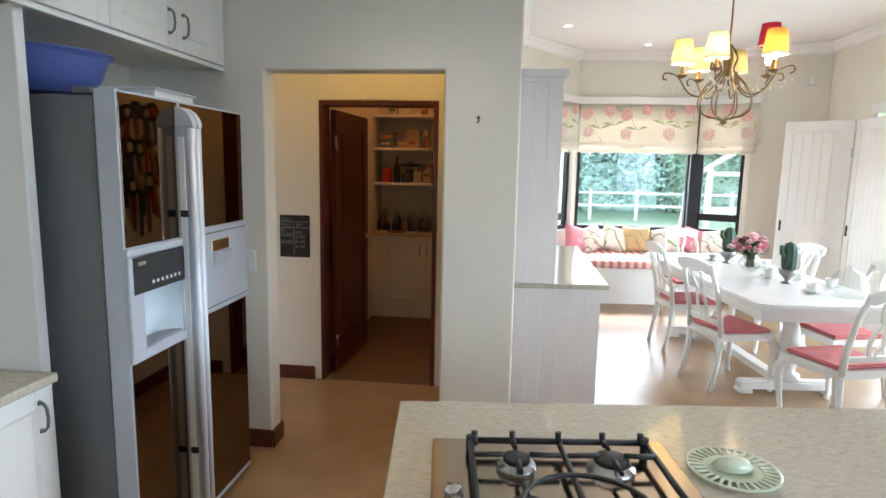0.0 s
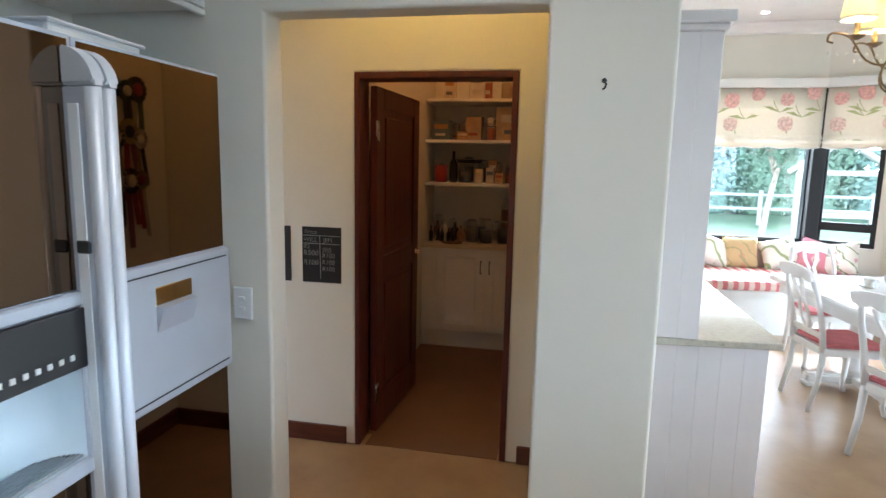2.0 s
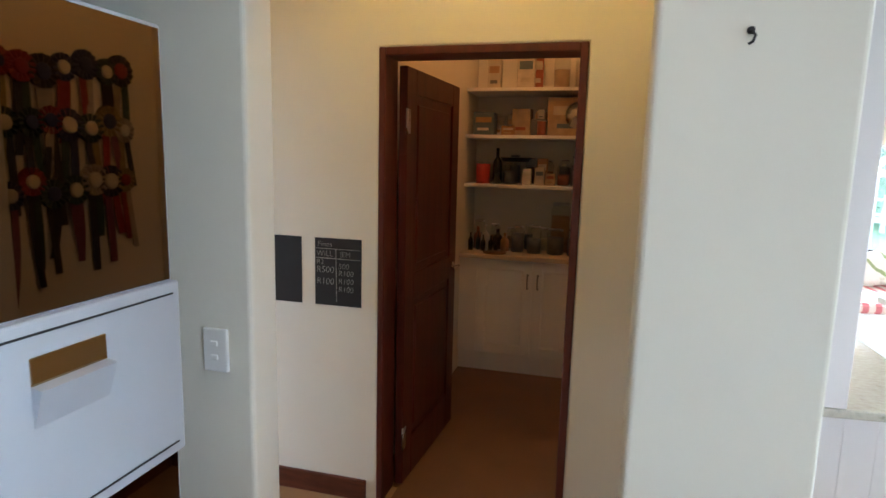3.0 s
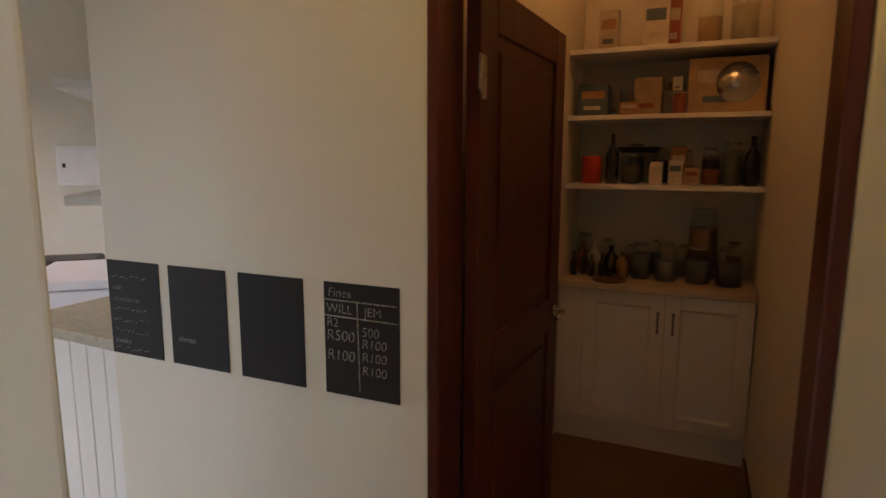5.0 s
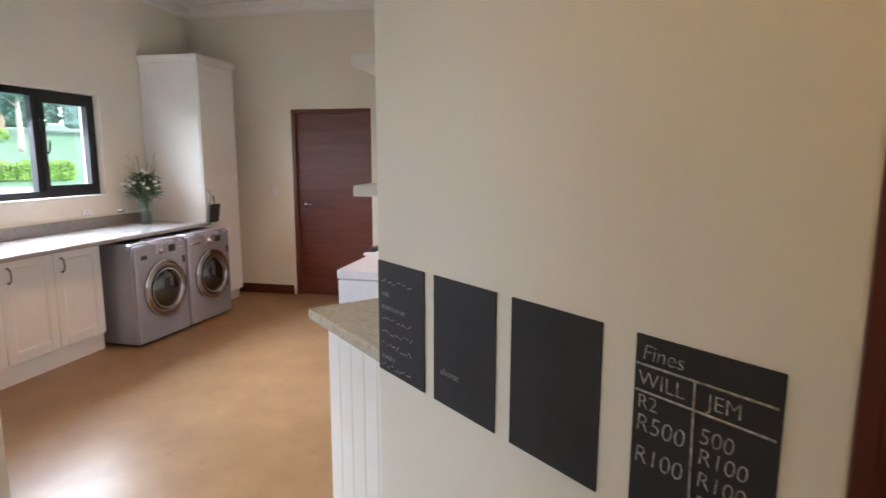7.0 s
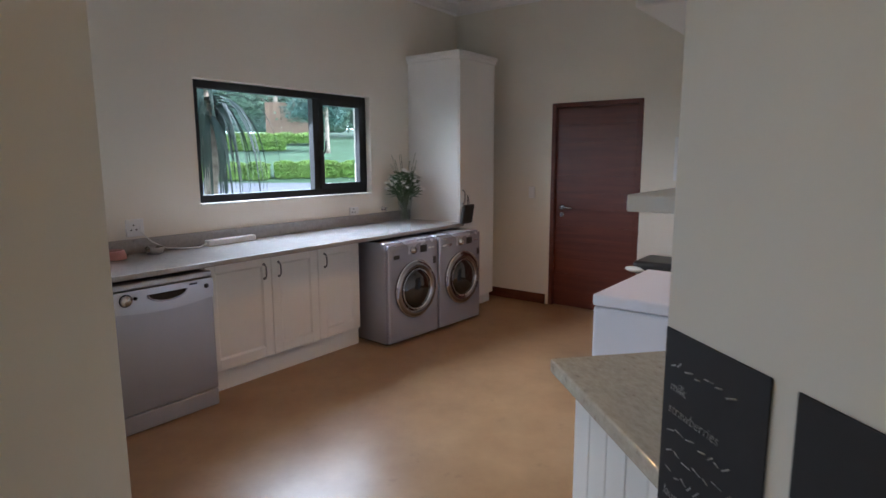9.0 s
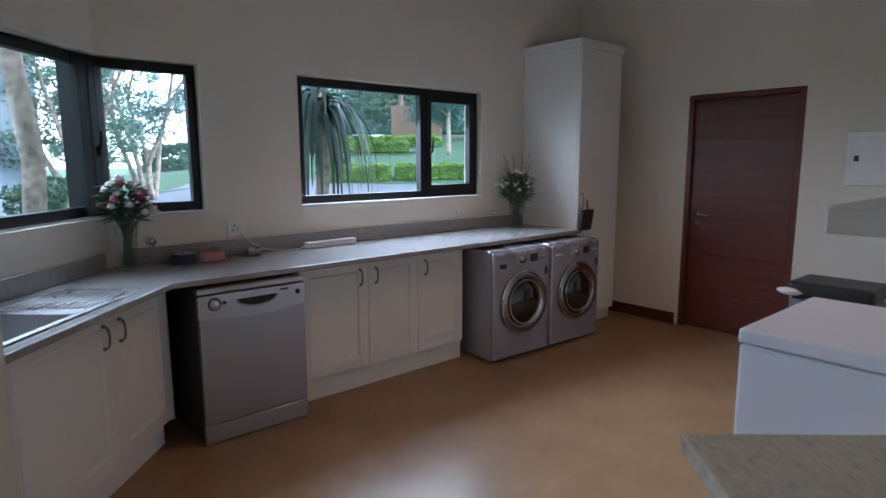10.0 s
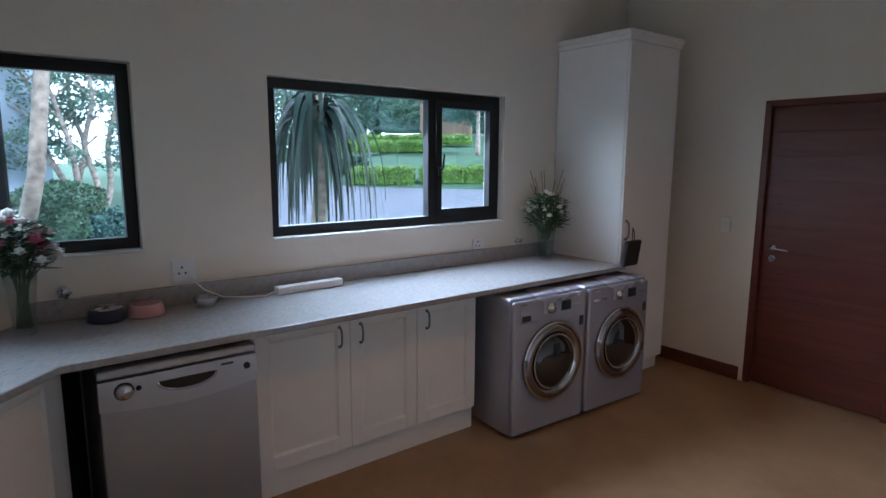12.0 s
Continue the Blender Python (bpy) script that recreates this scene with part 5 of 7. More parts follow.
def bouquet(name, label, m, height, spread, colours, count, vase_r, vase_h, seed, blossom=0.035, green=60, ball=False):
    rng = random.Random(seed)
    t = thing(name, label, "flowers", m)
    v = part("vase", lathe([(vase_r * 0.5, 0.0), (vase_r * 0.85, 0.02), (vase_r * 1.1, vase_h * 0.42), (vase_r * 0.9, vase_h * 0.78), (vase_r * 0.7, vase_h * 0.9), (vase_r * 0.8, vase_h), (vase_r * 0.76, vase_h), (vase_r * 0.66, vase_h * 0.9), (vase_r * 1.06, vase_h * 0.42), (vase_r * 0.8, 0.025), (0.0001, 0.02)] if ball else [(vase_r * 0.62, 0.0), (vase_r * 0.66, 0.006), (vase_r * 0.8, vase_h * 0.5), (vase_r, vase_h), (vase_r * 0.95, vase_h), (vase_r * 0.74, vase_h * 0.5), (vase_r * 0.58, 0.02), (0.0001, 0.018)], 24), M_GLASSWARE, t, "clear glass vase")
    v.visible_shadow = False
    stems = bmesh.new()
    heads = [bmesh.new() for _ in colours]
    leaves = bmesh.new()
    for k in range(count):
        a = rng.uniform(0, 2 * math.pi)
        q = spread * math.sqrt(rng.random())
        z = height * (1.0 - 0.35 * (q / spread) ** 2) * rng.uniform(0.85, 1.05)
        top = (q * math.cos(a), q * math.sin(a), z)
        tube(arc((rng.uniform(-1, 1) * vase_r * 0.4, rng.uniform(-1, 1) * vase_r * 0.4, 0.03), (0, 0, vase_h), top, 4), 0.0028, 5, stems)
        petals(heads[rng.randrange(len(colours))], top, blossom * rng.uniform(0.75, 1.2), 6, rng)
    for k in range(green):
        a = rng.uniform(0, 2 * math.pi)
        q = spread * math.sqrt(rng.random()) * 0.95
        z = vase_h + (height - vase_h) * rng.uniform(0.0, 0.85)
        leaf_quad(leaves, (q * 0.6 * math.cos(a), q * 0.6 * math.sin(a), z), (math.cos(a), math.sin(a), rng.uniform(-0.2, 0.8)), rng.uniform(0.04, 0.09), rng.uniform(0.010, 0.02))
    part("stems", stems, M_STEM, t)
    for hb, c in zip(heads, colours):
        if len(hb.verts):
            part("blossoms", hb, c, t)
        else:
            hb.free()
    part("leaves", leaves, M_LEAF, t)
    return t


bouquet("flower_vase", "tall glass vase of pink, red and white flowers", pose(-4.78, 2.0, 0.901), 0.50, 0.14, (PINK, REDF, WHITEF, WHITEF), 26, 0.062, 0.27, 5, 0.042, 320)
vz = bouquet("flower_vase", "glass vase of white freesias and tall green stems", LAUNDRY @ Matrix.Translation((7.83, 2.20, 0.901)), 0.50, 0.20, (WHITEF,), 34, 0.075, 0.25, 9, 0.026, 420)
bm = bmesh.new()
rng = random.Random(3)
for k in range(14):
    a, q = rng.uniform(0, 6.28), rng.uniform(0.05, 0.2)
    z = rng.uniform(0.45, 0.68)
    tube(arc((0, 0, 0.05), (0.2 * q * math.cos(a), 0.2 * q * math.sin(a), 0.35), (q * math.cos(a), q * math.sin(a), z), 5), 0.0022, 5, bm)
part("twigs", bm, M_STEM, vz)


# ---- dining room ----
def chair_make(m):
    c = thing("dining_chair", "white painted dining chair with a rose velvet seat", "chair", m, "chairs round the dining table")
    # local: seat looks to +y, back at -y
    part("seat_frame", prism([(-0.20, -0.20), (0.20, -0.20), (0.24, 0.23), (-0.24, 0.23)], 0.395, 0.445), M_WHITE, c)
    bm = prism([(-0.19, -0.18), (0.19, -0.18), (0.225, 0.215), (-0.225, 0.215)], 0.446, 0.475)
    bmesh.ops.bevel(bm, geom=bm.edges[:], offset=0.014, segments=3, affect="EDGES")
    part("seat", bm, M_PINKSEAT, c, "rose pink upholstered seat")
    for sx in (-1, 1):
        x = 0.215 * sx
        part("leg", tube([(x, 0.205, 0.40), (x + 0.025 * sx, 0.235, 0.33), (x + 0.012 * sx, 0.225, 0.18), (x, 0.21, 0.06), (x + 0.012 * sx, 0.228, 0.015), (x + 0.012 * sx, 0.228, 0.001)], 0.02, 8, None, [0.03, 0.032, 0.021, 0.015, 0.021, 0.019]), M_WHITE, c)
        x = 0.18 * sx
        part("leg", tube([(x, -0.185, 0.42), (x, -0.20, 0.22), (x, -0.245, 0.001)], 0.02, 8, None, [0.022, 0.019, 0.017]), M_WHITE, c)
        part("post", tube([(x, -0.19, 0.42), (x * 1.02, -0.215, 0.60), (x * 1.0, -0.265, 0.80), (x * 0.86, -0.305, 0.93)], 0.018, 8, None, [0.022, 0.019, 0.018, 0.018]), M_WHITE, c)
    def flat(name, outline, thick):
        """A board cut to an outline in the plane of the raked back."""
        bm = bmesh.new()
        f = bm.faces.new([bm.verts.new((x, 0, z)) for x, z in outline])
        ex = bmesh.ops.extrude_face_region(bm, geom=[f])
        bmesh.ops.translate(bm, vec=(0, thick, 0), verts=[v for v in ex["geom"] if isinstance(v, bmesh.types.BMVert)])
        for v in bm.verts:
            v.co.y += -0.205 - 0.28 * (v.co.z - 0.5) - 0.05 * max(0.0, v.co.z - 0.75)
        return part(name, bm, M_WHITE, c)

    n = 12
    top = [(-0.195 + 0.39 * k / n, 0.955 + 0.030 * math.sin(math.pi * k / n) ** 0.7) for k in range(n + 1)]
    low = [(0.15 - 0.30 * k / n, 0.905 - 0.022 * abs(math.cos(math.pi * 2 * k / n))) for k in range(n + 1)]
    flat("crest_rail", [(-0.195, 0.90)] + top + [(0.195, 0.90)] + low, 0.024)
    flat("cross_rail", [(-0.185, 0.50), (0.185, 0.50), (0.185, 0.54), (-0.185, 0.54)], 0.022)
    for sx in (-1, 1):
        prof = [(0.030, 0.54), (0.062, 0.62), (0.050, 0.70), (0.030, 0.76), (0.060, 0.83), (0.066, 0.89)]
        flat("splat", [(sx * x, z) for x, z in prof] + [(sx * (x - 0.024), z) for x, z in reversed(prof)], 0.016)
    return c


TBL = pose(2.47, 5.22, 0, 0, 0, 5.5)
ch = chair_make(pose(2.14, 4.65, 0, 0, 0, -71))
for m in (pose(2.085, 5.56, 0, 0, 0, -82), pose(2.58, 3.93, 0, 0, 0, 18), pose(2.97, 4.66, 0, 0, 0, 98), pose(2.90, 5.72, 0, 0, 0, 96), pose(2.39, 6.53, 0, 0, 0, 186)):
    copy_thing(ch, m)

tb = thing("dining_table", "long white painted dining table with a trestle base", "table", TBL)
bm = prism([(-0.50, -1.14), (-0.42, -1.20), (0.42, -1.20), (0.50, -1.14), (0.50, 1.14), (0.42, 1.20), (-0.42, 1.20), (-0.50, 1.14)], 0.725, 0.77)
bmesh.ops.bevel(bm, geom=bm.edges[:], offset=0.008, segments=2, affect="EDGES")
part("tabletop", bm, mat("gloss_white", (0.82, 0.81, 0.79), 0.2, vary=0.02, bump=0.0), tb)
part("apron", box(-0.43, 0.43, -1.1, 1.1, 0.635, 0.724, 0.004), M_WHITE, tb)
for y in (-0.72, 0.72):
    bm = lathe([(0.085, 0.0), (0.085, 0.05), (0.05, 0.07), (0.07, 0.18), (0.08, 0.28), (0.055, 0.40), (0.045, 0.44), (0.08, 0.47), (0.085, 0.532)], 20, 0, y, 0.10)
    part("pedestal", bm, M_WHITE, tb)
    bm = prism([(-0.36, y - 0.045), (0.36, y - 0.045), (0.36, y + 0.045), (-0.36, y + 0.045)], 0.03, 0.10)
    bmesh.ops.bevel(bm, geom=bm.edges[:], offset=0.015, segments=2, affect="EDGES")
    for sx in (-0.31, 0.31):
        bx(bm, sx - 0.05, sx + 0.05, y - 0.05, y + 0.05, 0.001, 0.03, 0.006)
    part("foot", bm, M_WHITE, tb)
part("stretcher", box(-0.045, 0.045, -0.675, 0.675, 0.035, 0.095, 0.006), M_WHITE, tb)


def on_table(x, y):
    return TBL @ Matrix.Translation((x, y, 0.771))


rv = bouquet("flower_vase", "round glass vase of pink roses on the table", on_table(0.10, 0.16), 0.30, 0.17, (mat("rose_petals", (0.72, 0.32, 0.40), 0.6, vary=0.2, scale=40, bump=0.0), PINK, mat("pale_rose_petals", (0.74, 0.50, 0.52), 0.6, vary=0.2, bump=0.0)), 46, 0.085, 0.15, 21, 0.042, 110, True)


def cactus(m, label, s=1.0):
    t = thing("potted_cactus", label, "cactus", m, "cacti on the dining table")
    part("pot", lathe([(0.04 * s, 0.0), (0.045 * s, 0.008), (0.02 * s, 0.02), (0.025 * s, 0.04), (0.06 * s, 0.075), (0.068 * s, 0.11), (0.06 * s, 0.112), (0.0001, 0.105)], 20), mat("aged_silver", (0.30, 0.29, 0.28), 0.3, 0.8, bump=0.0), t)
    bm = bmesh.new()
    n = 32
    rings = []
    for h, q in ((0.10, 0.035), (0.13, 0.047), (0.20, 0.05), (0.27, 0.045), (0.31, 0.03), (0.325, 0.006)):
        rings.append([bm.verts.new((s * q * (1 + 0.14 * math.cos(8 * 2 * math.pi * k / n)) * math.cos(2 * math.pi * k / n), s * q * (1 + 0.14 * math.cos(8 * 2 * math.pi * k / n)) * math.sin(2 * math.pi * k / n), s * h)) for k in range(n)])
    for a, b in zip(rings, rings[1:]):
        for k in range(n):
            bm.faces.new((a[k], a[(k + 1) % n], b[(k + 1) % n], b[k])).smooth = True
    bm.faces.new(rings[-1])
    part("stem", bm, mat("cactus_green", (0.032, 0.075, 0.048), 0.6, vary=0.25, scale=30, bump=0.2), t)
    for a, z in ((0.6, 0.17), (3.4, 0.22)):
        part("arm", tube([(0.04 * s * math.cos(a), 0.04 * s * math.sin(a), z * s), (0.075 * s * math.cos(a), 0.075 * s * math.sin(a), (z + 0.015) * s), (0.08 * s * math.cos(a), 0.08 * s * math.sin(a), (z + 0.08) * s)], 0.016 * s, 8), M_LEAF, t)


cactus(on_table(0.105, -0.417), "ribbed green cactus in a silver goblet pot")
cactus(on_table(0.083, 0.541), "branching green cactus in a silver goblet pot", 1.05)


def cup(m):
    t = thing("cup", "white porcelain cup on its saucer", "cup", m, "cups on the dining table")
    part("saucer", lathe([(0.03, 0.0), (0.035, 0.003), (0.07, 0.014), (0.072, 0.017), (0.035, 0.008), (0.0001, 0.007)], 24), M_PORCELAIN, t)
    part("bowl", lathe([(0.022, 0.008), (0.026, 0.012), (0.038, 0.045), (0.042, 0.07), (0.038, 0.07), (0.033, 0.045), (0.02, 0.018), (0.0001, 0.016)], 24), M_PORCELAIN, t)
    part("handle", tube([(0.038, 0, 0.058), (0.06, 0, 0.056), (0.062, 0, 0.035), (0.034, 0, 0.026)], 0.004, 6), M_PORCELAIN, t)
    return t


cp = cup(on_table(0.103, -0.746))
for x, y in ((0.003, 0.69), (0.084, -0.188), (0.36, -0.55), (0.34, 0.35)):
    copy_thing(cp, on_table(x, y))
hu = solid("hurricane_glass", lathe([(0.05, 0.0), (0.055, 0.01), (0.062, 0.1), (0.05, 0.22), (0.046, 0.22), (0.058, 0.1), (0.05, 0.015), (0.0001, 0.013)], 24), M_GLASSWARE, "clear glass candle hurricane on the table", "candle glass", on_table(0.22, -0.30))
hu.visible_shadow = False
hu = solid("cake_dome", lathe([(0.12, 0.0), (0.125, 0.01), (0.12, 0.10), (0.08, 0.17), (0.02, 0.19), (0.02, 0.215), (0.0001, 0.22)], 28), M_GLASSWARE, "clear glass cake dome on the table", "glass dome", on_table(0.28, -0.86))
hu.visible_shadow = False

# window seat in the bay
ws = thing("window_seat", "white panelled window seat built into the bay", "bench", None, "", "")
BENCH = [(0.50, 7.06), (2.95, 7.30), (3.42, 7.88), (2.87, 8.24), (1.31, 8.24), (0.50, 7.19)]
part("body", prism(BENCH, 0.06, 0.42), M_WHITE, ws)
part("plinth", prism([(0.50, 7.09), (2.92, 7.33), (2.92, 7.5), (0.5, 7.3)], 0.001, 0.06), M_WHITE, ws)
part("seat_edge", prism([(0.50, 7.035), (2.97, 7.28), (2.97, 7.36), (0.50, 7.13)], 0.415, 0.44), M_WHITE, ws)


def stripes(name, c1, c2, scale=14.0):
    m = mat(name, c1, 0.85, vary=0.1, scale=30, bump=0.1, bscale=200)
    nt = m.node_tree
    p = nt.nodes["Principled BSDF"]
    w = nt.nodes.new("ShaderNodeTexWave")
    w.bands_direction = "X"
    w.inputs["Scale"].default_value, w.inputs["Distortion"].default_value = scale / 6.283 * 2, 0.3
    nt.links.new(nt.nodes["Texture Coordinate"].outputs["Object"], w.inputs["Vector"])
    r = nt.nodes.new("ShaderNodeValToRGB")
    e = r.color_ramp.elements
    e[0].position, e[0].color, e[1].position, e[1].color = 0.42, (*c1, 1), 0.55, (*c2, 1)
    nt.links.new(w.outputs["Fac"], r.inputs["Fac"])
    nt.links.new(r.outputs["Color"], p.inputs["Base Color"])
    return m


bm = prism([(0.52, 7.05), (2.92, 7.29), (3.36, 7.86), (2.86, 8.20), (1.33, 8.20), (0.52, 7.17)], 0.442, 0.53)
bmesh.ops.bevel(bm, geom=bm.edges[:], offset=0.02, segments=3, affect="EDGES")
solid("seat_cushion", bm, stripes("pink_stripes", (0.62, 0.17, 0.17), (0.74, 0.58, 0.50), 10), "pink and cream striped window seat cushion", "cushion")


def floral(name, ground, spots, leaf, scale=5.0, amount=0.30):
    """Cloth printed with round blossoms and green sprigs."""
    m = mat(name, ground, 0.85, vary=0.04, scale=30, bump=0.08, bscale=250)
    nt = m.node_tree
    p = nt.nodes["Principled BSDF"]
    tc = nt.nodes["Texture Coordinate"]
    n = nt.nodes.new("ShaderNodeTexNoise")
    n.inputs["Scale"].default_value = scale * 2.2
    mixv = nt.nodes.new("ShaderNodeMix")
    mixv.data_type = "VECTOR"
    mixv.inputs["Factor"].default_value = 0.045
    nt.links.new(tc.outputs["Object"], n.inputs["Vector"])
    nt.links.new(tc.outputs["Object"], mixv.inputs["A"])
    nt.links.new(n.outputs["Color"], mixv.inputs["B"])
    v = nt.nodes.new("ShaderNodeTexVoronoi")
    v.inputs["Scale"].default_value, v.inputs["Randomness"].default_value = scale, 0.55
    nt.links.new(mixv.outputs["Result"], v.inputs["Vector"])
    r = nt.nodes.new("ShaderNodeValToRGB")
    e = r.color_ramp.elements
    e[0].position, e[0].color = amount * 0.35, (*spots, 1)
    e[1].position, e[1].color = amount, (*ground, 1)
    mid = e.new(amount * 0.85)
    mid.color = (*[0.6 * a + 0.4 * b for a, b in zip(spots, ground)], 1)
    nt.links.new(v.outputs["Distance"], r.inputs["Fac"])
    w = nt.nodes.new("ShaderNodeTexWave")
    w.bands_direction = "DIAGONAL"
    w.inputs["Scale"].default_value, w.inputs["Distortion"].default_value, w.inputs["Detail"].default_value = scale * 0.42, 9.0, 1.0
    nt.links.new(mixv.outputs["Result"], w.inputs["Vector"])
    lr = nt.nodes.new("ShaderNodeMapRange")
    lr.inputs["From Min"].default_value, lr.inputs["From Max"].default_value = 0.93, 0.97
    nt.links.new(w.outputs["Fac"], lr.inputs["Value"])
    mx = nt.nodes.new("ShaderNodeMix")
    mx.data_type = "RGBA"
    nt.links.new(lr.outputs["Result"], mx.inputs["Factor"])
    nt.links.new(r.outputs["Color"], mx.inputs["A"])
    mx.inputs["B"].default_value = (*leaf, 1)
    nt.links.new(mx.outputs["Result"], p.inputs["Base Color"])
    return m


M_BLIND = mat("blind_linen", (0.80, 0.735, 0.63), 0.85, vary=0.04, scale=30, bump=0.08, bscale=250)
p_ = M_BLIND.node_tree.nodes["Principled BSDF"]
tr_ = M_BLIND.node_tree.nodes.new("ShaderNodeBsdfTranslucent")
tr_.inputs["Color"].default_value = (0.86, 0.78, 0.66, 1)
ms_ = M_BLIND.node_tree.nodes.new("ShaderNodeMixShader")
ms_.inputs["Fac"].default_value = 0.28
M_BLIND.node_tree.links.new(p_.outputs["BSDF"], ms_.inputs[1])
M_BLIND.node_tree.links.new(tr_.outputs["BSDF"], ms_.inputs[2])
M_BLIND.node_tree.links.new(ms_.outputs["Shader"], M_BLIND.node_tree.nodes["Material Output"].inputs["Surface"])
M_TULIP = mat("tulip_print", (0.78, 0.47, 0.42), 0.85, vary=0.25, scale=40, bump=0.05)
M_TULIP2 = mat("faded_tulip_print", (0.79, 0.58, 0.51), 0.85, vary=0.25, scale=40, bump=0.05)
M_SPRIG = mat("sprig_print", (0.44, 0.46, 0.22), 0.85, vary=0.2, scale=40, bump=0.05)


def blind(label, m, w, seed):
    """A roman blind with printed tulips; local x along the window, front to -y."""
    rng = random.Random(seed)
    b = thing("roman_blind", label, "blind", m, "bay blinds")
    part("headrail", box(-0.02, w + 0.02, -0.10, -0.002, 2.475, 2.57, 0.008, 2), M_WHITE, b)
    bm = bmesh.new()
    n = 48
    prof = [(-0.045, 2.475), (-0.045, 2.20), (-0.046, 1.99), (-0.075, 1.95), (-0.05, 1.93), (-0.08, 1.90), (-0.05, 1.885)]
    cols = []
    for k in range(n + 1):
        x = w * k / n
        sc = 0.018 * abs(math.sin(math.pi * k / n * 6)) if w > 1 else 0.018 * abs(math.sin(math.pi * k / n * 3))
        cols.append([bm.verts.new((x, y + 0.004 * math.sin(9 * x + z * 6), z)) for y, z in prof] + [bm.verts.new((x, -0.052, 1.862 - sc))])
    for a, c in zip(cols, cols[1:]):
        for k in range(len(a) - 1):
            bm.faces.new((a[k], a[k + 1], c[k + 1], c[k])).smooth = True
    cl = part("cloth", bm, M_BLIND, b, "cream linen blind with pink tulips")
    so = cl.modifiers.new("thick", "SOLIDIFY")
    so.thickness = 0.003
    part("fringe", tube([(w * k / 96, -0.054, 1.855 - (0.018 * abs(math.sin(math.pi * k / 96 * (6 if w > 1 else 3))))) for k in range(97)], 0.006, 5), M_WHITE, b)
    cols_ = max(1, round(w / 0.25))
    for i in range(cols_):
        for j, z in enumerate((2.36, 2.10)):
            cx = w * (i + 0.5) / cols_ + rng.uniform(-0.02, 0.02)
            cz = z + (0.05 if i % 2 else -0.02) * (1 - j) + rng.uniform(-0.02, 0.02)
            if not 0.07 < cx < w - 0.07 or (j and i % 2):
                continue
            s, lean = rng.uniform(0.082, 0.098), rng.uniform(-0.35, 0.35)
            bm = bmesh.new()
            for q, (dx, tilt, hgt, wid) in enumerate(((-0.55, 0.5, 0.95, 0.42), (0.55, -0.5, 0.95, 0.42), (-0.25, 0.16, 1.08, 0.42), (0.25, -0.16, 1.08, 0.42), (0.0, 0.0, 0.95, 0.40))):
                vs = []
                for e in range(10):
                    t = e / 10 * 2 * math.pi
                    px, pz = wid * s * math.cos(t) * (1 - 0.3 * math.sin(t)), hgt * s * 0.8 * math.sin(t)
                    r = tilt + lean
                    vs.append(bm.verts.new((cx + dx * s * 0.75 + px * math.cos(r) - pz * math.sin(r) * 0.6, -0.0535 - 0.0005 * q, cz + px * math.sin(r) + pz * math.cos(r))))
                bm.faces.new(vs)
            part("tulip_print", bm, M_TULIP if j == 0 else M_TULIP2, cl)
            bm = bmesh.new()
            foot = Vector((cx + 0.05 - 0.3 * lean, -0.0528, cz - s * 0.7))
            stem = arc(foot, foot + Vector((0.01, 0, -0.06)), Vector((min(foot.x + 0.07, w - 0.03), foot.y, foot.z - 0.13)), 5)
            for k in range(5):
                d = (stem[k + 1] - stem[k]).normalized() * 0.004
                bm.faces.new([bm.verts.new(v) for v in (stem[k] + Vector((-d.z, 0, d.x)), stem[k] - Vector((-d.z, 0, d.x)), stem[k + 1] - Vector((-d.z, 0, d.x)), stem[k + 1] + Vector((-d.z, 0, d.x)))])
            for sgn, ln in ((-1, 0.17), (1, 0.14)):
                tip = stem[-1] + Vector((sgn * ln, 0, rng.uniform(0.02, 0.07)))
                tip.x = max(0.01, min(w - 0.01, tip.x))
                mid = (stem[-1] + tip) / 2 + Vector((0, 0, 0.012))
                bm.faces.new([bm.verts.new(v) for v in (stem[-1], mid + Vector((0, 0, 0.018)), tip, mid - Vector((0, 0, 0.016)))])
            part("sprig_print", bm, M_SPRIG, cl)


blind("cream roman blind printed with pink tulips, half drawn", bayCm @ Matrix.Translation((0.02, 0, 0)), 1.54, 1)
blind("narrow cream roman blind with pink tulips, half drawn", bayRm @ Matrix.Translation((0.02, 0, 0)), 0.68, 2)
blind("narrow cream roman blind with pink tulips, half drawn", bayLm @ Matrix.Translation((0.86, 0, 0)), 0.46, 3)


def pillow(m, material, label, w=0.37, h=0.35):
    bm = bmesh.new()
    n = 12
    grid = []
    for side in (-1, 1):
        rows = []
        for i in range(n + 1):
            row = []
            for j in range(n + 1):
                u_, v_ = i / n * 2 - 1, j / n * 2 - 1
                t = 0.075 * max(0, (1 - u_ ** 4)) ** 0.6 * max(0, (1 - v_ ** 4)) ** 0.6
                pin = 1 - 0.06 * (1 - abs(u_)) * (abs(v_) > 0.99) - 0.06 * (1 - abs(v_)) * (abs(u_) > 0.99)
                row.append(bm.verts.new((u_ * w / 2 * pin, side * t, h / 2 + v_ * h / 2 * pin)))
            rows.append(row)
        grid.append(rows)
    for rows in grid:
        for i in range(n):
            for j in range(n):
                bm.faces.new((rows[i][j], rows[i + 1][j], rows[i + 1][j + 1], rows[i][j + 1])).smooth = True
    bmesh.ops.remove_doubles(bm, verts=bm.verts, dist=0.0008)
    solid("cushion", bm, material, label, "cushion", m, group="window seat cushions")


C_FL = floral("rose_print", (0.76, 0.70, 0.62), (0.60, 0.22, 0.26), (0.25, 0.32, 0.16), 9.0, 0.35)
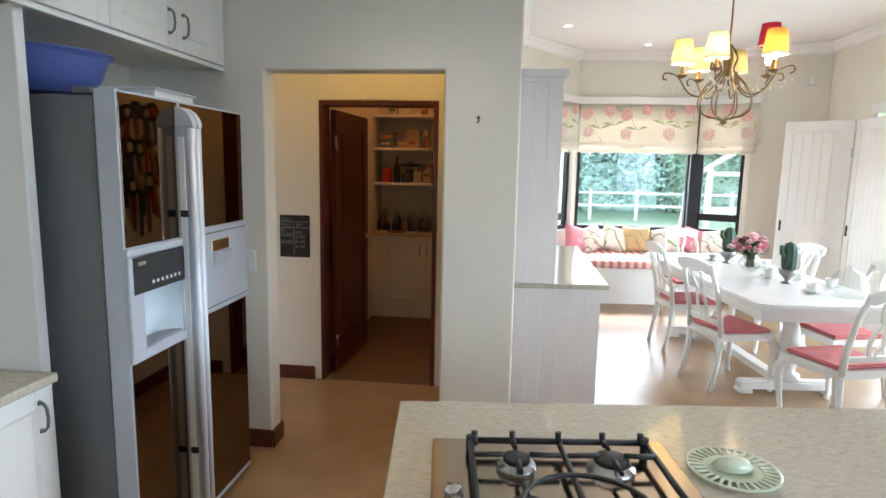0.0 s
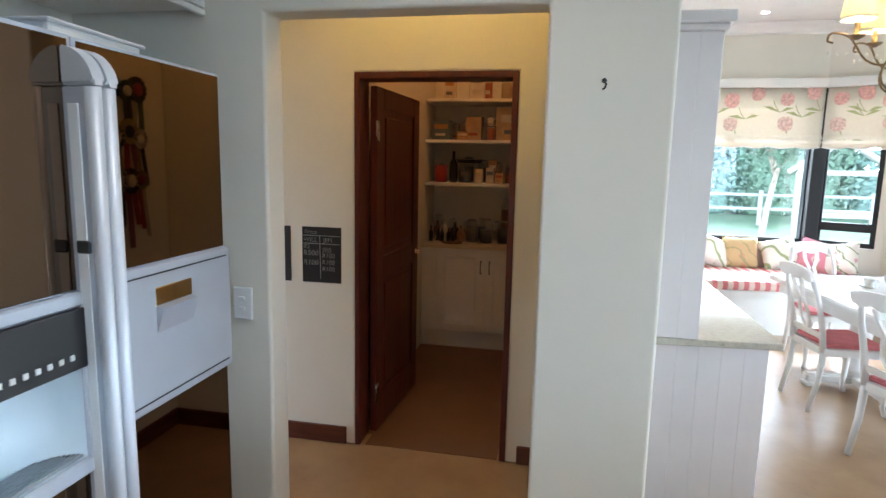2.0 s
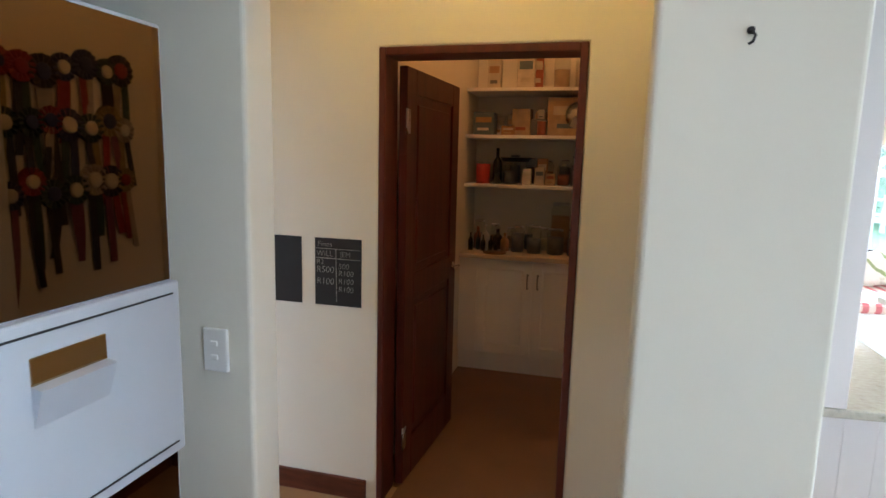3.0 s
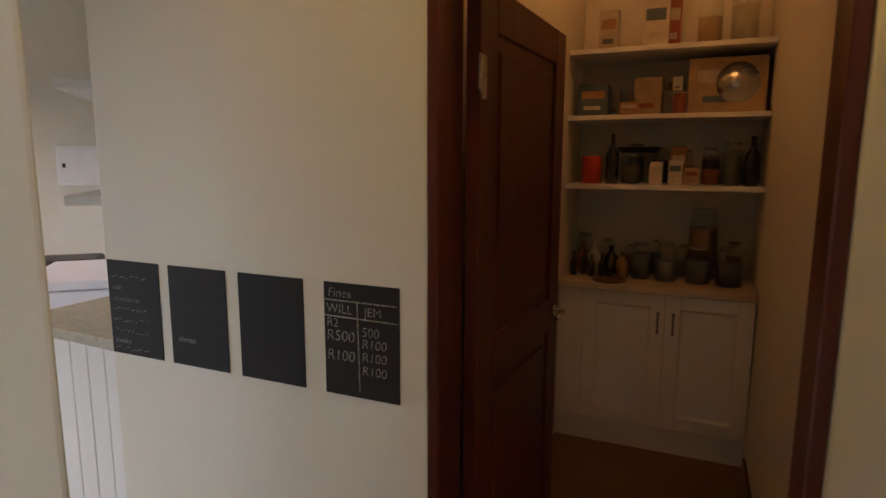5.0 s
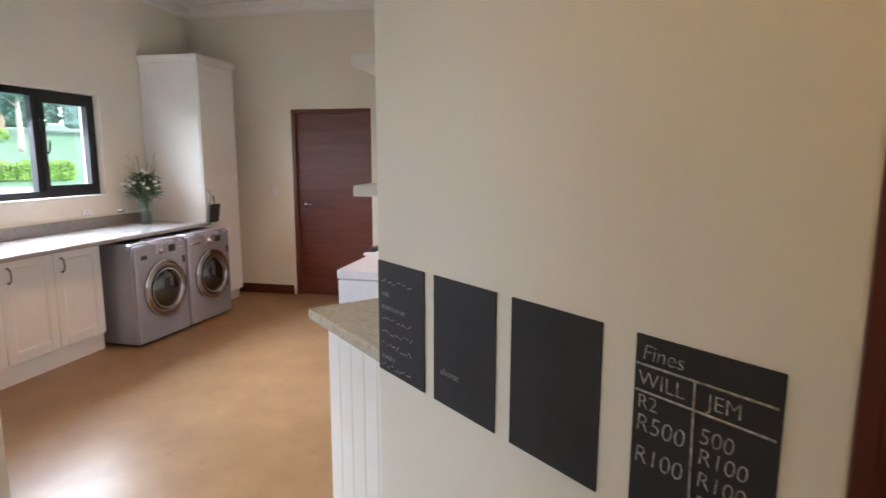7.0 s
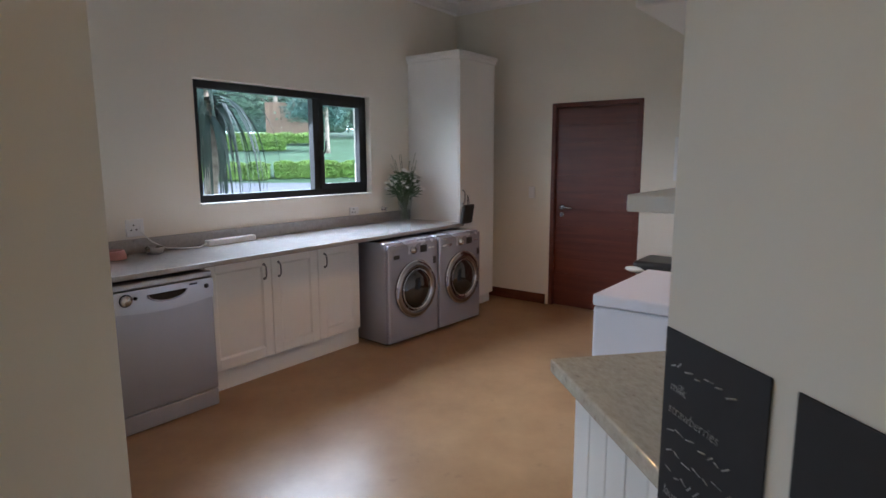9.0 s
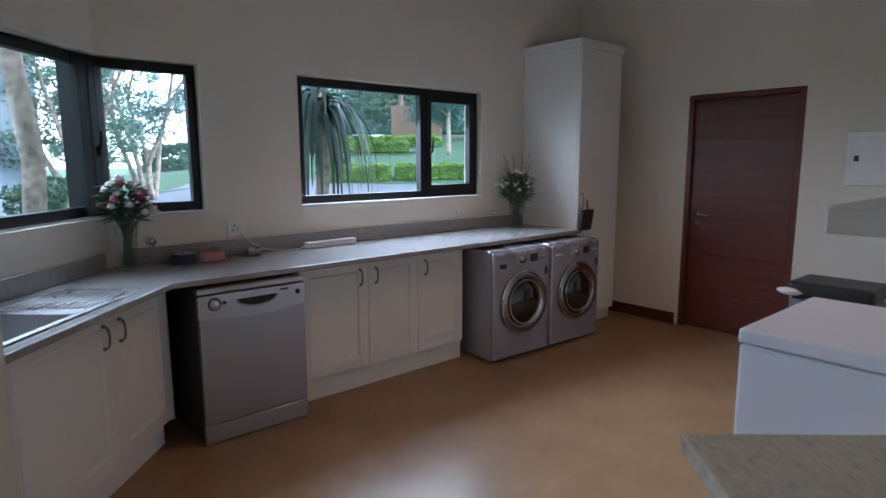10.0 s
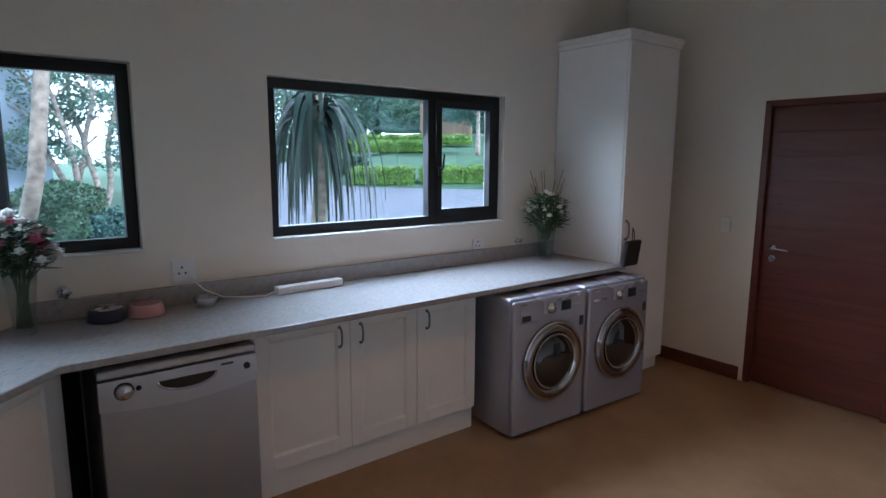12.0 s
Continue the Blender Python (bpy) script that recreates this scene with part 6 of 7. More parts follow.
C_PK = floral("pink_print", (0.66, 0.24, 0.30), (0.76, 0.62, 0.56), (0.55, 0.28, 0.22), 8.0, 0.4)
C_GR = floral("green_print", (0.74, 0.71, 0.62), (0.36, 0.34, 0.17), (0.30, 0.36, 0.16), 6.0, 0.3)
C_GO = floral("gold_print", (0.55, 0.40, 0.20), (0.60, 0.26, 0.16), (0.36, 0.32, 0.15), 8.0, 0.35)
for x, y, rz, tilt, roll, mt, lb in ((1.34, 7.86, 34, -24, 16, C_PK, "pink printed cushion on the window seat"), (1.62, 7.97, 26, -28, -18, C_FL, "plump rose-printed cushion on the window seat"),
                                     (1.83, 8.02, 12, -30, 20, C_GR, "cream and green leaf-printed cushion"), (2.15, 8.08, 0, -20, 0, C_GO, "square gold tapestry cushion"),
                                     (2.58, 8.05, -4, -26, -14, C_GR, "cream and green leaf-printed cushion"), (2.82, 7.98, -20, -24, 15, C_PK, "pink printed cushion on the window seat"),
                                     (3.03, 7.86, -42, -22, -10, C_FL, "plump rose-printed cushion on the window seat")):
    pillow(pose(x, y, 0.525 + 0.0012 * abs(roll), tilt, roll, rz), mt, lb)


# chandelier
def chandelier():
    C = thing("chandelier", "wrought-iron chandelier with coloured lampshades and crystal drops", "chandelier", pose(2.10, 5.0, 0))
    iron = mat("gilded_iron", (0.22, 0.14, 0.07), 0.45, 0.7, vary=0.2, scale=30, bump=0.1)
    crystal = mat("crystal", (0.85, 0.82, 0.72), 0.05, 0.0, vary=0.05, bump=0.0, coat=1.0)
    part("rod", tube([(0, 0, 2.55), (0.004, 0, 2.8), (0, 0, H - 0.03)], 0.007, 8), iron, C)
    part("ceiling_rose", lathe([(0.06, 0.0), (0.055, 0.02), (0.02, 0.03)], 20, 0, 0, H - 0.032), iron, C)
    part("hub", lathe([(0.012, 0.0), (0.035, 0.03), (0.02, 0.06), (0.03, 0.12), (0.012, 0.2)], 16, 0, 0, 2.36), iron, C)
    part("finial", lathe([(0.0001, 0.0), (0.02, 0.015), (0.03, 0.03), (0.012, 0.05)], 14, 0, 0, 1.985), iron, C)
    for k in range(8):
        a = 2 * math.pi * k / 8
        c, s = math.cos(a), math.sin(a)
        pts = [(0.02 * c, 0.02 * s, 2.03), (0.16 * c, 0.16 * s, 2.07), (0.205 * c, 0.205 * s, 2.16), (0.15 * c, 0.15 * s, 2.29), (0.05 * c, 0.05 * s, 2.40), (0.07 * c, 0.07 * s, 2.50), (0.015 * c, 0.015 * s, 2.60)]
        part("cage_bar", tube(spline(pts), 0.0062, 7), iron, C)
    cols = [(0.87, 0.81, 0.50), (0.87, 0.83, 0.62), (0.84, 0.55, 0.22), (0.72, 0.05, 0.14), (0.87, 0.80, 0.52), (0.86, 0.79, 0.46)]
    turns = [168, 238, 322, 12, 60, 112]
    for k in range(6):
        a = radians(turns[k])
        c, s = math.cos(a), math.sin(a)
        R = 0.33
        arm = part("arm", tube(spline([(0.05 * c, 0.05 * s, 2.34), (0.16 * c, 0.16 * s, 2.22), (0.27 * c, 0.27 * s, 2.24), ((R + 0.03) * c, (R + 0.03) * s, 2.37), ((R + 0.12) * c, (R + 0.12) * s, 2.40), ((R + 0.14) * c, (R + 0.14) * s, 2.36), ((R + 0.11) * c, (R + 0.11) * s, 2.345)]), 0.0065, 7), iron, C)
        part("candle_cup", lathe([(0.012, 0), (0.045, 0.02), (0.047, 0.026), (0.016, 0.03), (0.014, 0.10)], 16, R * c, R * s, 2.355), iron, arm)
        sh_z = 2.44 + (0.04, 0.0, 0.06, 0.14, 0.0, 0.0)[k] + 0.02 * (k % 2)
        m = bpy.data.materials.new("lampshade")
        m.use_nodes = True
        nt = m.node_tree
        p = nt.nodes["Principled BSDF"]
        p.inputs["Base Color"].default_value = (*cols[k], 1)
        p.inputs["Roughness"].default_value = 0.8
        tr = nt.nodes.new("ShaderNodeBsdfTranslucent")
        tr.inputs["Color"].default_value = (*cols[k], 1)
        mx = nt.nodes.new("ShaderNodeMixShader")
        mx.inputs["Fac"].default_value = 0.6
        nt.links.new(p.outputs["BSDF"], mx.inputs[1])
        nt.links.new(tr.outputs["BSDF"], mx.inputs[2])
        nt.links.new(mx.outputs["Shader"], nt.nodes["Material Output"].inputs["Surface"])
        sh = part("shade", lathe([(0.088, 0.0), (0.066, 0.17), (0.064, 0.17), (0.086, 0.0)], 24, R * c, R * s, sh_z, None, False), m, arm, "fabric lampshade")
        part("fringe", lathe([(0.089, -0.012), (0.091, 0.004), (0.086, 0.004), (0.086, -0.012)], 24, R * c, R * s, sh_z, None, False), crystal, arm)
        b = part("bulb", lathe([(0.010, 0.0), (0.022, 0.03), (0.024, 0.05), (0.012, 0.075), (0.0001, 0.08)], 12, R * c, R * s, 2.455), mat("lamp_glow", (1.0, 0.80, 0.45), 0.5, bump=0.0, emit=9.0), arm)
        for j in range(9):
            t = j / 8
            q = 0.08 + 0.38 * t
            part("crystal_drop", lathe([(0.0001, -0.03), (0.009, -0.012), (0.006, 0.0), (0.0001, 0.004)], 6, q * c, q * s, 2.27 + 0.06 * abs(t - 0.4)), crystal, arm)
    for k in range(6):
        a = radians(turns[k])
        if k in (0, 1, 2, 5):
            bulb("chandelier_lamp", (2.10 + 0.33 * math.cos(a), 5.0 + 0.33 * math.sin(a), 2.565), 3.6, (1.0, 0.84, 0.58), 0.03)


chandelier()


def downlight(x, y):
    t = thing("downlight", "small recessed white ceiling downlight", "downlight", pose(x, y, H), "ceiling downlights")
    part("ring", lathe([(0.055, -0.001), (0.055, -0.008), (0.040, -0.010), (0.038, -0.004)], 24, cap=False), M_WHITE, t)
    part("lamp", lathe([(0.0001, -0.006), (0.037, -0.005), (0.037, -0.003), (0.0001, -0.003)], 20, cap=False), mat("downlight_glow", (1.0, 0.92, 0.80), 0.5, bump=0.0, emit=12.0), t)


for x, y in ((1.0, 6.75), (2.06, 7.75), (3.2, 7.0), (-0.5, 3.73), (-0.05, 2.2), (1.3, 2.6), (0.9, 0.6), tuple(lau(6.7, 0.45, 0))[:2]):
    downlight(x, y)
spot("dining_downlight", (2.06, 7.75, H - 0.03), (2.06, 7.9, 0), 5, (1.0, 0.82, 0.55), 80)

pir = bx(bmesh.new(), -0.035, 0.035, -0.05, -0.001, -0.06, 0.06, 0.015, 3)
solid("alarm_sensor", pir, M_PLASTIC, "small white alarm sensor in the corner", "sensor", pose(4.0, 7.775, 2.72, 0, 0, -17))


# folding shutters at the dining doorway
def shutter(p, q, label):
    d_ = Vector((q[0] - p[0], q[1] - p[1], 0))
    t = thing("folding_shutter", label, "shutter", Matrix.Translation((p[0], p[1], 0)) @ Matrix.Rotation(math.atan2(d_.y, d_.x), 4, "Z"), "dining shutters")
    w = d_.length
    bm = bmesh.new()
    for a, b, z0, z1 in ((0, 0.09, 0.02, 2.2), (w - 0.09, w, 0.02, 2.2), (0.09, w - 0.09, 0.02, 0.18), (0.09, w - 0.09, 0.92, 1.04), (0.09, w - 0.09, 2.08, 2.2)):
        bx(bm, a, b, -0.02, 0.02, z0, z1, 0.003)
    part("stile_frame", bm, M_WHITE, t)
    for z0, z1 in ((0.18, 0.92), (1.04, 2.08)):
        n = round((w - 0.18) / 0.09)
        for k in range(n):
            part("board", box(0.09 + (w - 0.18) * k / n + 0.001, 0.09 + (w - 0.18) * (k + 1) / n - 0.001, -0.015, 0.015, z0, z1, 0.0015), M_WHITE, t)
    for z in (0.3, 1.85):
        part("hinge", box(w - 0.012, w + 0.008, -0.03, -0.018, z - 0.05, z + 0.05, 0.002), M_STEEL, t)
    part("bolt", box(0.03, 0.05, -0.035, -0.02, 0.95, 1.07, 0.004), M_BLACK, t)


shutter((3.58, 7.34), (4.10, 6.92), "white boarded folding shutter standing ajar")
shutter((4.12, 6.90), (4.12, 6.02), "white boarded folding shutter folded along the wall")
solid("trim", box(4.17, 4.198, 3.5, 6.8, 2.255, 2.36, 0.004), M_WHITE, "white door head trim", "trim", None, "structure")


# ---- pantry contents ----
random.seed(17)
PC = [mat("pantry_pack", c, 0.5, vary=0.15, scale=18, bump=0.0) for c in ((0.42, 0.30, 0.18), (0.30, 0.08, 0.05), (0.50, 0.44, 0.34), (0.10, 0.10, 0.11), (0.34, 0.18, 0.08), (0.56, 0.50, 0.42), (0.08, 0.12, 0.16))]
M_DARKGLASS = mat("dark_bottle_glass", (0.01, 0.012, 0.01), 0.08, vary=0.05, bump=0.0, coat=0.5)


def pack(x, y, z, w, d, h, material, label, rz=0):
    t = thing("carton", label, "carton", pose(x, y, z, 0, 0, rz))
    part("box", box(-w / 2, w / 2, -d / 2, d / 2, 0, h, 0.003), material, t)
    part("print", box(-w * 0.38, w * 0.38, -d / 2 - 0.0012, -d / 2 + 0.001, h * 0.55, h * 0.78, 0), random.choice(PC), t)
    part("print", box(-w * 0.30, w * 0.25, -d / 2 - 0.0012, -d / 2 + 0.001, h * 0.2, h * 0.32, 0), random.choice(PC), t)
    return t


def jar(x, y, z, r, h, content, label):
    t = thing("storage_jar", label, "jar", pose(x, y, z), "pantry jars")
    part("content", lathe([(r * 0.92, 0.004), (r * 0.92, h * random.uniform(0.5, 0.75))], 18), content, t)
    g = part("glass", lathe([(r * 0.95, 0.0), (r, 0.006), (r, h * 0.82), (r * 0.8, h * 0.92), (r * 0.8, h * 0.96)], 20), M_GLASSWARE, t)
    part("lid", lathe([(r * 0.84, h * 0.955), (r * 0.84, h), (r * 0.8, h * 1.01), (0.0001, h * 1.015)], 20), M_STEEL, t)
    return t


def bottle(x, y, z, r, h, material, label):
    solid("bottle", lathe([(r, 0.0), (r, h * 0.55), (r * 0.85, h * 0.64), (r * 0.34, h * 0.76), (r * 0.30, h * 0.95), (r * 0.36, h * 0.955), (r * 0.36, h), (0.0001, h)], 18), material, label, "bottle", pose(x, y, z))


def tin(x, y, z, r, h, material, label):
    t = thing("tin", label, "tin", pose(x, y, z), "pantry tins")
    part("can", lathe([(r, 0.0), (r, h)], 20), material, t)
    part("lid", lathe([(r * 1.02, h), (r * 1.02, h + 0.006), (0.0001, h + 0.007)], 20), M_STEEL, t)


S1, S2, S3, S4 = 2.146, 1.806, 1.441, 0.921
# top shelf
pack(-0.82, 6.32, S1, 0.10, 0.08, 0.22, PC[2], "tall cream paper packet on the top shelf")
pack(-0.58, 6.30, S1, 0.13, 0.07, 0.26, PC[5], "white printed flour packet on the top shelf")
pack(-0.50, 6.36, S1, 0.08, 0.06, 0.27, PC[1], "red paper packet on the top shelf", 6)
jar(-0.32, 6.33, S1, 0.06, 0.26, PC[0], "tall clear storage jar on the top shelf")
jar(-0.16, 6.34, S1, 0.065, 0.28, PC[2], "tall clear storage jar of sticks")
# second shelf
pack(-0.88, 6.30, S2, 0.16, 0.14, 0.17, PC[6], "dark printed carton on the pantry shelf")
pack(-0.70, 6.28, S2, 0.10, 0.10, 0.07, PC[4], "orange snack packet on the pantry shelf", 10)
pack(-0.60, 6.33, S2, 0.14, 0.10, 0.20, PC[0], "tan cardboard carton on the pantry shelf", -4)
pack(-0.46, 6.30, S2, 0.12, 0.14, 0.12, PC[3], "black appliance box on the pantry shelf")
pack(-0.455, 6.30, S2 + 0.121, 0.05, 0.05, 0.075, PC[5], "small white carton on a black box")
tin(-0.44, 6.20, S2, 0.032, 0.10, PC[1], "small dark red spice tin")
bigbox = pack(-0.225, 6.34, S2, 0.36, 0.20, 0.275, PC[0], "large orange cookware box with a pictured pot")
part("picture", disc(0.05, -0.1005, 0.15, [(0.10, 0.0), (0.10, 0.001), (0.0001, 0.001)], 20), M_STEEL, bigbox)
# third shelf
tin(-0.88, 6.28, S3, 0.055, 0.15, mat("red_tin", (0.45, 0.03, 0.02), 0.35, bump=0.0), "bright red tin on the pantry shelf")
bottle(-0.77, 6.28, S3, 0.036, 0.27, M_DARKGLASS, "dark glass bottle on the pantry shelf")
jar(-0.67, 6.30, S3, 0.055, 0.16, PC[3], "glass jar with dark contents")
solid("frying_pan", xform(lathe([(0.10, 0.0), (0.12, 0.03), (0.122, 0.03), (0.10, 0.006), (0.0001, 0.004)], 28), Matrix.Identity(4)), M_IRON, "black pan resting on a jar", "pan", pose(-0.64, 6.36, S3 + 0.17))
pack(-0.535, 6.24, S3, 0.065, 0.05, 0.12, PC[5], "plain cream carton on the pantry shelf")
pack(-0.44, 6.24, S3, 0.07, 0.06, 0.13, PC[2], "printed tea carton on the pantry shelf")
pack(-0.43, 6.33, S3, 0.08, 0.06, 0.20, PC[4], "tall brown carton on the pantry shelf")
pack(-0.36, 6.25, S3, 0.07, 0.06, 0.09, PC[0], "small tan carton on the pantry shelf")
jar(-0.27, 6.28, S3, 0.045, 0.16, PC[1], "glass jar with red-brown contents")
jar(-0.17, 6.28, S3, 0.045, 0.22, PC[3], "tall glass jar with dark contents")
bottle(-0.08, 6.28, S3, 0.04, 0.25, M_DARKGLASS, "dark glass bottle on the pantry shelf")
# worktop
for k, (x, y, r, h) in enumerate(((-0.92, 6.36, 0.035, 0.17), (-0.85, 6.30, 0.035, 0.19), (-0.76, 6.36, 0.04, 0.16), (-0.69, 6.28, 0.035, 0.14))):
    bottle(x, y, S4, r, h, (PC[1], PC[5], M_DARKGLASS, PC[4])[k], "sauce bottle on the pantry worktop")
for k, (x, y, r, h) in enumerate(((-0.59, 6.27, 0.05, 0.20), (-0.46, 6.25, 0.055, 0.21), (-0.30, 6.26, 0.065, 0.19), (-0.15, 6.24, 0.065, 0.20))):
    jar(x, y, S4, r, h, PC[3], "glass storage jar with dark contents")
jar(-0.28, 6.42, S4, 0.075, 0.38, PC[4], "tall glass dispenser jar on the pantry worktop")
solid("cork_mat", lathe([(0.085, 0.0), (0.09, 0.004), (0.088, 0.010), (0.0001, 0.011)], 28), mat("dark_cork", (0.14, 0.07, 0.035), 0.8, vary=0.2, scale=60), "round brown cork mat on the worktop", "mat", pose(-0.74, 6.13, S4))
bulb("pantry_lamp", (-0.5, 5.3, 3.0), 2.9, (1.0, 0.43, 0.115), 0.05)
solid("pantry_light", lathe([(0.05, -0.001), (0.05, -0.03), (0.07, -0.05), (0.0001, -0.08)], 20), mat("pantry_glow", (1.0, 0.6, 0.25), 0.5, bump=0.0, emit=4.0), "small round warm pantry ceiling lamp", "lamp", pose(-0.5, 5.3, H))

# small extra stores that crowd the shelves
random.seed(23)
for k in range(7):
    jar(-0.93 + 0.135 * k, 6.45 + random.uniform(-0.02, 0.02), S4, random.uniform(0.034, 0.048), random.uniform(0.15, 0.22), PC[(3, 4, 0, 6, 2, 3, 4)[k]], "clear storage jar at the back of the pantry worktop")
for k in range(5):
    bottle(-0.95 + 0.05 * k, 6.22 + 0.05 * (k % 2), S4, 0.019, random.uniform(0.11, 0.16), M_DARKGLASS, "small dark sauce bottle on the pantry worktop")
for k in range(5):
    jar(-0.66 + 0.13 * k, 6.46, S3, 0.045, random.uniform(0.17, 0.24), PC[(6, 3, 4, 3, 6)[k]], "tall storage jar at the back of the pantry shelf")
for k in range(4):
    pack(-0.80 + 0.11 * k, 6.45, S2, 0.085, 0.05, random.uniform(0.15, 0.22), PC[(5, 2, 5, 0)[k]], "crumpled pale food packet on the pantry shelf", random.uniform(-12, 12))


# ---- outdoors ----
M_GRASS = mat("lawn", (0.075, 0.155, 0.085), 0.9, vary=0.3, scale=3, bump=0.4, bscale=90)
M_PAVE = mat("grey_paving", (0.20, 0.215, 0.26), 0.8, vary=0.12, scale=4, bump=0.3, bscale=25)
M_BARK = mat("pale_bark", (0.36, 0.30, 0.25), 0.85, vary=0.5, scale=13, bump=0.5, bscale=45)
# entries 1 and 4 are paled and blued to paint distance haze
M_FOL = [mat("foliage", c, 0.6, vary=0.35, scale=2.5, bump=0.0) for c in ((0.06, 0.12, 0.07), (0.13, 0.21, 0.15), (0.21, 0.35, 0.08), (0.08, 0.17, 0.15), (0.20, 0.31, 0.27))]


def smooth(a, b, x):
    t = max(0.0, min(1.0, (x - a) / (b - a)))
    return t * t * (3 - 2 * t)


def ground_z(x, y):
    far = max(0.0, -x - 9.0)
    rise = (0.132 * min(far, 9) + 0.107 * max(0, min(far, 34) - 9)) * smooth(-9, -2, y)
    return -0.16 + rise - 0.25 * smooth(9, 13, y) * smooth(-6, 0, x)


def lines(lo, hi, mid0, mid1, step, coarse):
    v, x = [], lo
    while x < hi:
        v.append(x)
        x += step if mid0 <= x < mid1 else coarse
    return v + [hi]


gx, gy = lines(-240, 240, -46, 10, 2.0, 24), lines(-240, 240, -20, 40, 2.0, 24)
bm = bmesh.new()
gv = [[bm.verts.new((x, y, ground_z(x, y))) for y in gy] for x in gx]
for i in range(len(gx) - 1):
    for j in range(len(gy) - 1):
        bm.faces.new((gv[i][j], gv[i + 1][j], gv[i + 1][j + 1], gv[i][j + 1])).smooth = True
solid("ground", bm, M_GRASS, "short green lawn sloping up from the house", "ground", None, "structure")


def patch(name, poly, lift, material, label):
    """A thin sheet laid on the ground between two x rows of (x, y0, y1)."""
    bm = bmesh.new()
    rows = []
    for x, y0, y1 in poly:
        rows.append([bm.verts.new((x, y0 + (y1 - y0) * k / 10, ground_z(x, y0 + (y1 - y0) * k / 10) + lift)) for k in range(11)])
    for a, b in zip(rows, rows[1:]):
        for k in range(10):
            bm.faces.new((a[k], b[k], b[k + 1], a[k + 1]))
    solid(name, bm, material, label, "paving", None, "structure")


patch("pavement", [(-7.2, -3.5, 6), (-9, -4, 7), (-11, -4.0, 8), (-13, -5.5, 8), (-15, -7, 8), (-16.6, -9, 6), (-17.0, -10, 0.4), (-18.5, -11, -0.9), (-20, -12, -1.6), (-24, -13, -2.6)], 0.02, M_PAVE, "grey paved driveway below the window")


def leaf_cloud(rng, bm, c, r, n, size, squash=0.8):
    """Many small leaves scattered through a lumpy ball."""
    for _ in range(n):
        d = Vector((rng.gauss(0, 1), rng.gauss(0, 1), rng.gauss(0, 1))).normalized()
        q = r * rng.uniform(0.55, 1.0) * (1 + 0.25 * noise.noise(d * 2.1 + Vector(c)))
        p = Vector(c) + Vector((d.x * q, d.y * q, d.z * q * squash))
        a = Vector((rng.gauss(0, 1), rng.gauss(0, 1), rng.gauss(0, 0.6))).normalized()
        b = a.cross(d)
        if b.length < 0.05:
            continue
        b.normalize()
        s = size * rng.uniform(0.6, 1.3)
        bm.faces.new([bm.verts.new(v) for v in (p, p + a * s * 0.6 + b * s * 0.32, p + a * s * 1.2, p + a * s * 0.6 - b * s * 0.32)])


def tree(x, y, h, r, label, seed, leaves=2600, size=0.16, colour=0, lean=(0, 0), trunk=0.14, bare=0.4, low=0.62):
    rng = random.Random(seed)
    z0 = ground_z(x, y)
    t = thing("tree", label, "tree", pose(x, y, z0 - 0.05), "garden trees")
    bm = bmesh.new()
    top = Vector((lean[0], lean[1], h * 0.62))
    tube(arc((0, 0, 0), (lean[0] * 0.2, lean[1] * 0.2, h * 0.35), top, 6), 0.1, 8, bm, [trunk * (1 - 0.09 * k) for k in range(7)])
    tips = []
    for k in range(7):
        a = 2 * math.pi * k / 7 + rng.uniform(-0.4, 0.4)
        st = Vector((lean[0], lean[1], 0)) * rng.uniform(0.4, 0.9) + Vector((0, 0, h * rng.uniform(bare, 0.6)))
        en = Vector((lean[0], lean[1], 0)) + Vector((math.cos(a) * r * rng.uniform(0.5, 0.85), math.sin(a) * r * rng.uniform(0.5, 0.85), h * rng.uniform(low, 0.95)))
        tube(arc(st, (st + en) / 2 + Vector((0, 0, 0.15 * h)), en, 5), 0.03, 6, bm, [trunk * 0.45 * (1 - 0.14 * q) for q in range(6)])
        tips += [en, st * 0.35 + en * 0.65]
    part("trunk", bm, M_BARK, t)
    bm = bmesh.new()
    for c in tips + [Vector((lean[0], lean[1], h * 0.9))]:
        leaf_cloud(rng, bm, c, r * rng.uniform(0.32, 0.5), leaves // (len(tips) + 1), size)
    part("crown", bm, M_FOL[colour], t)
    return t


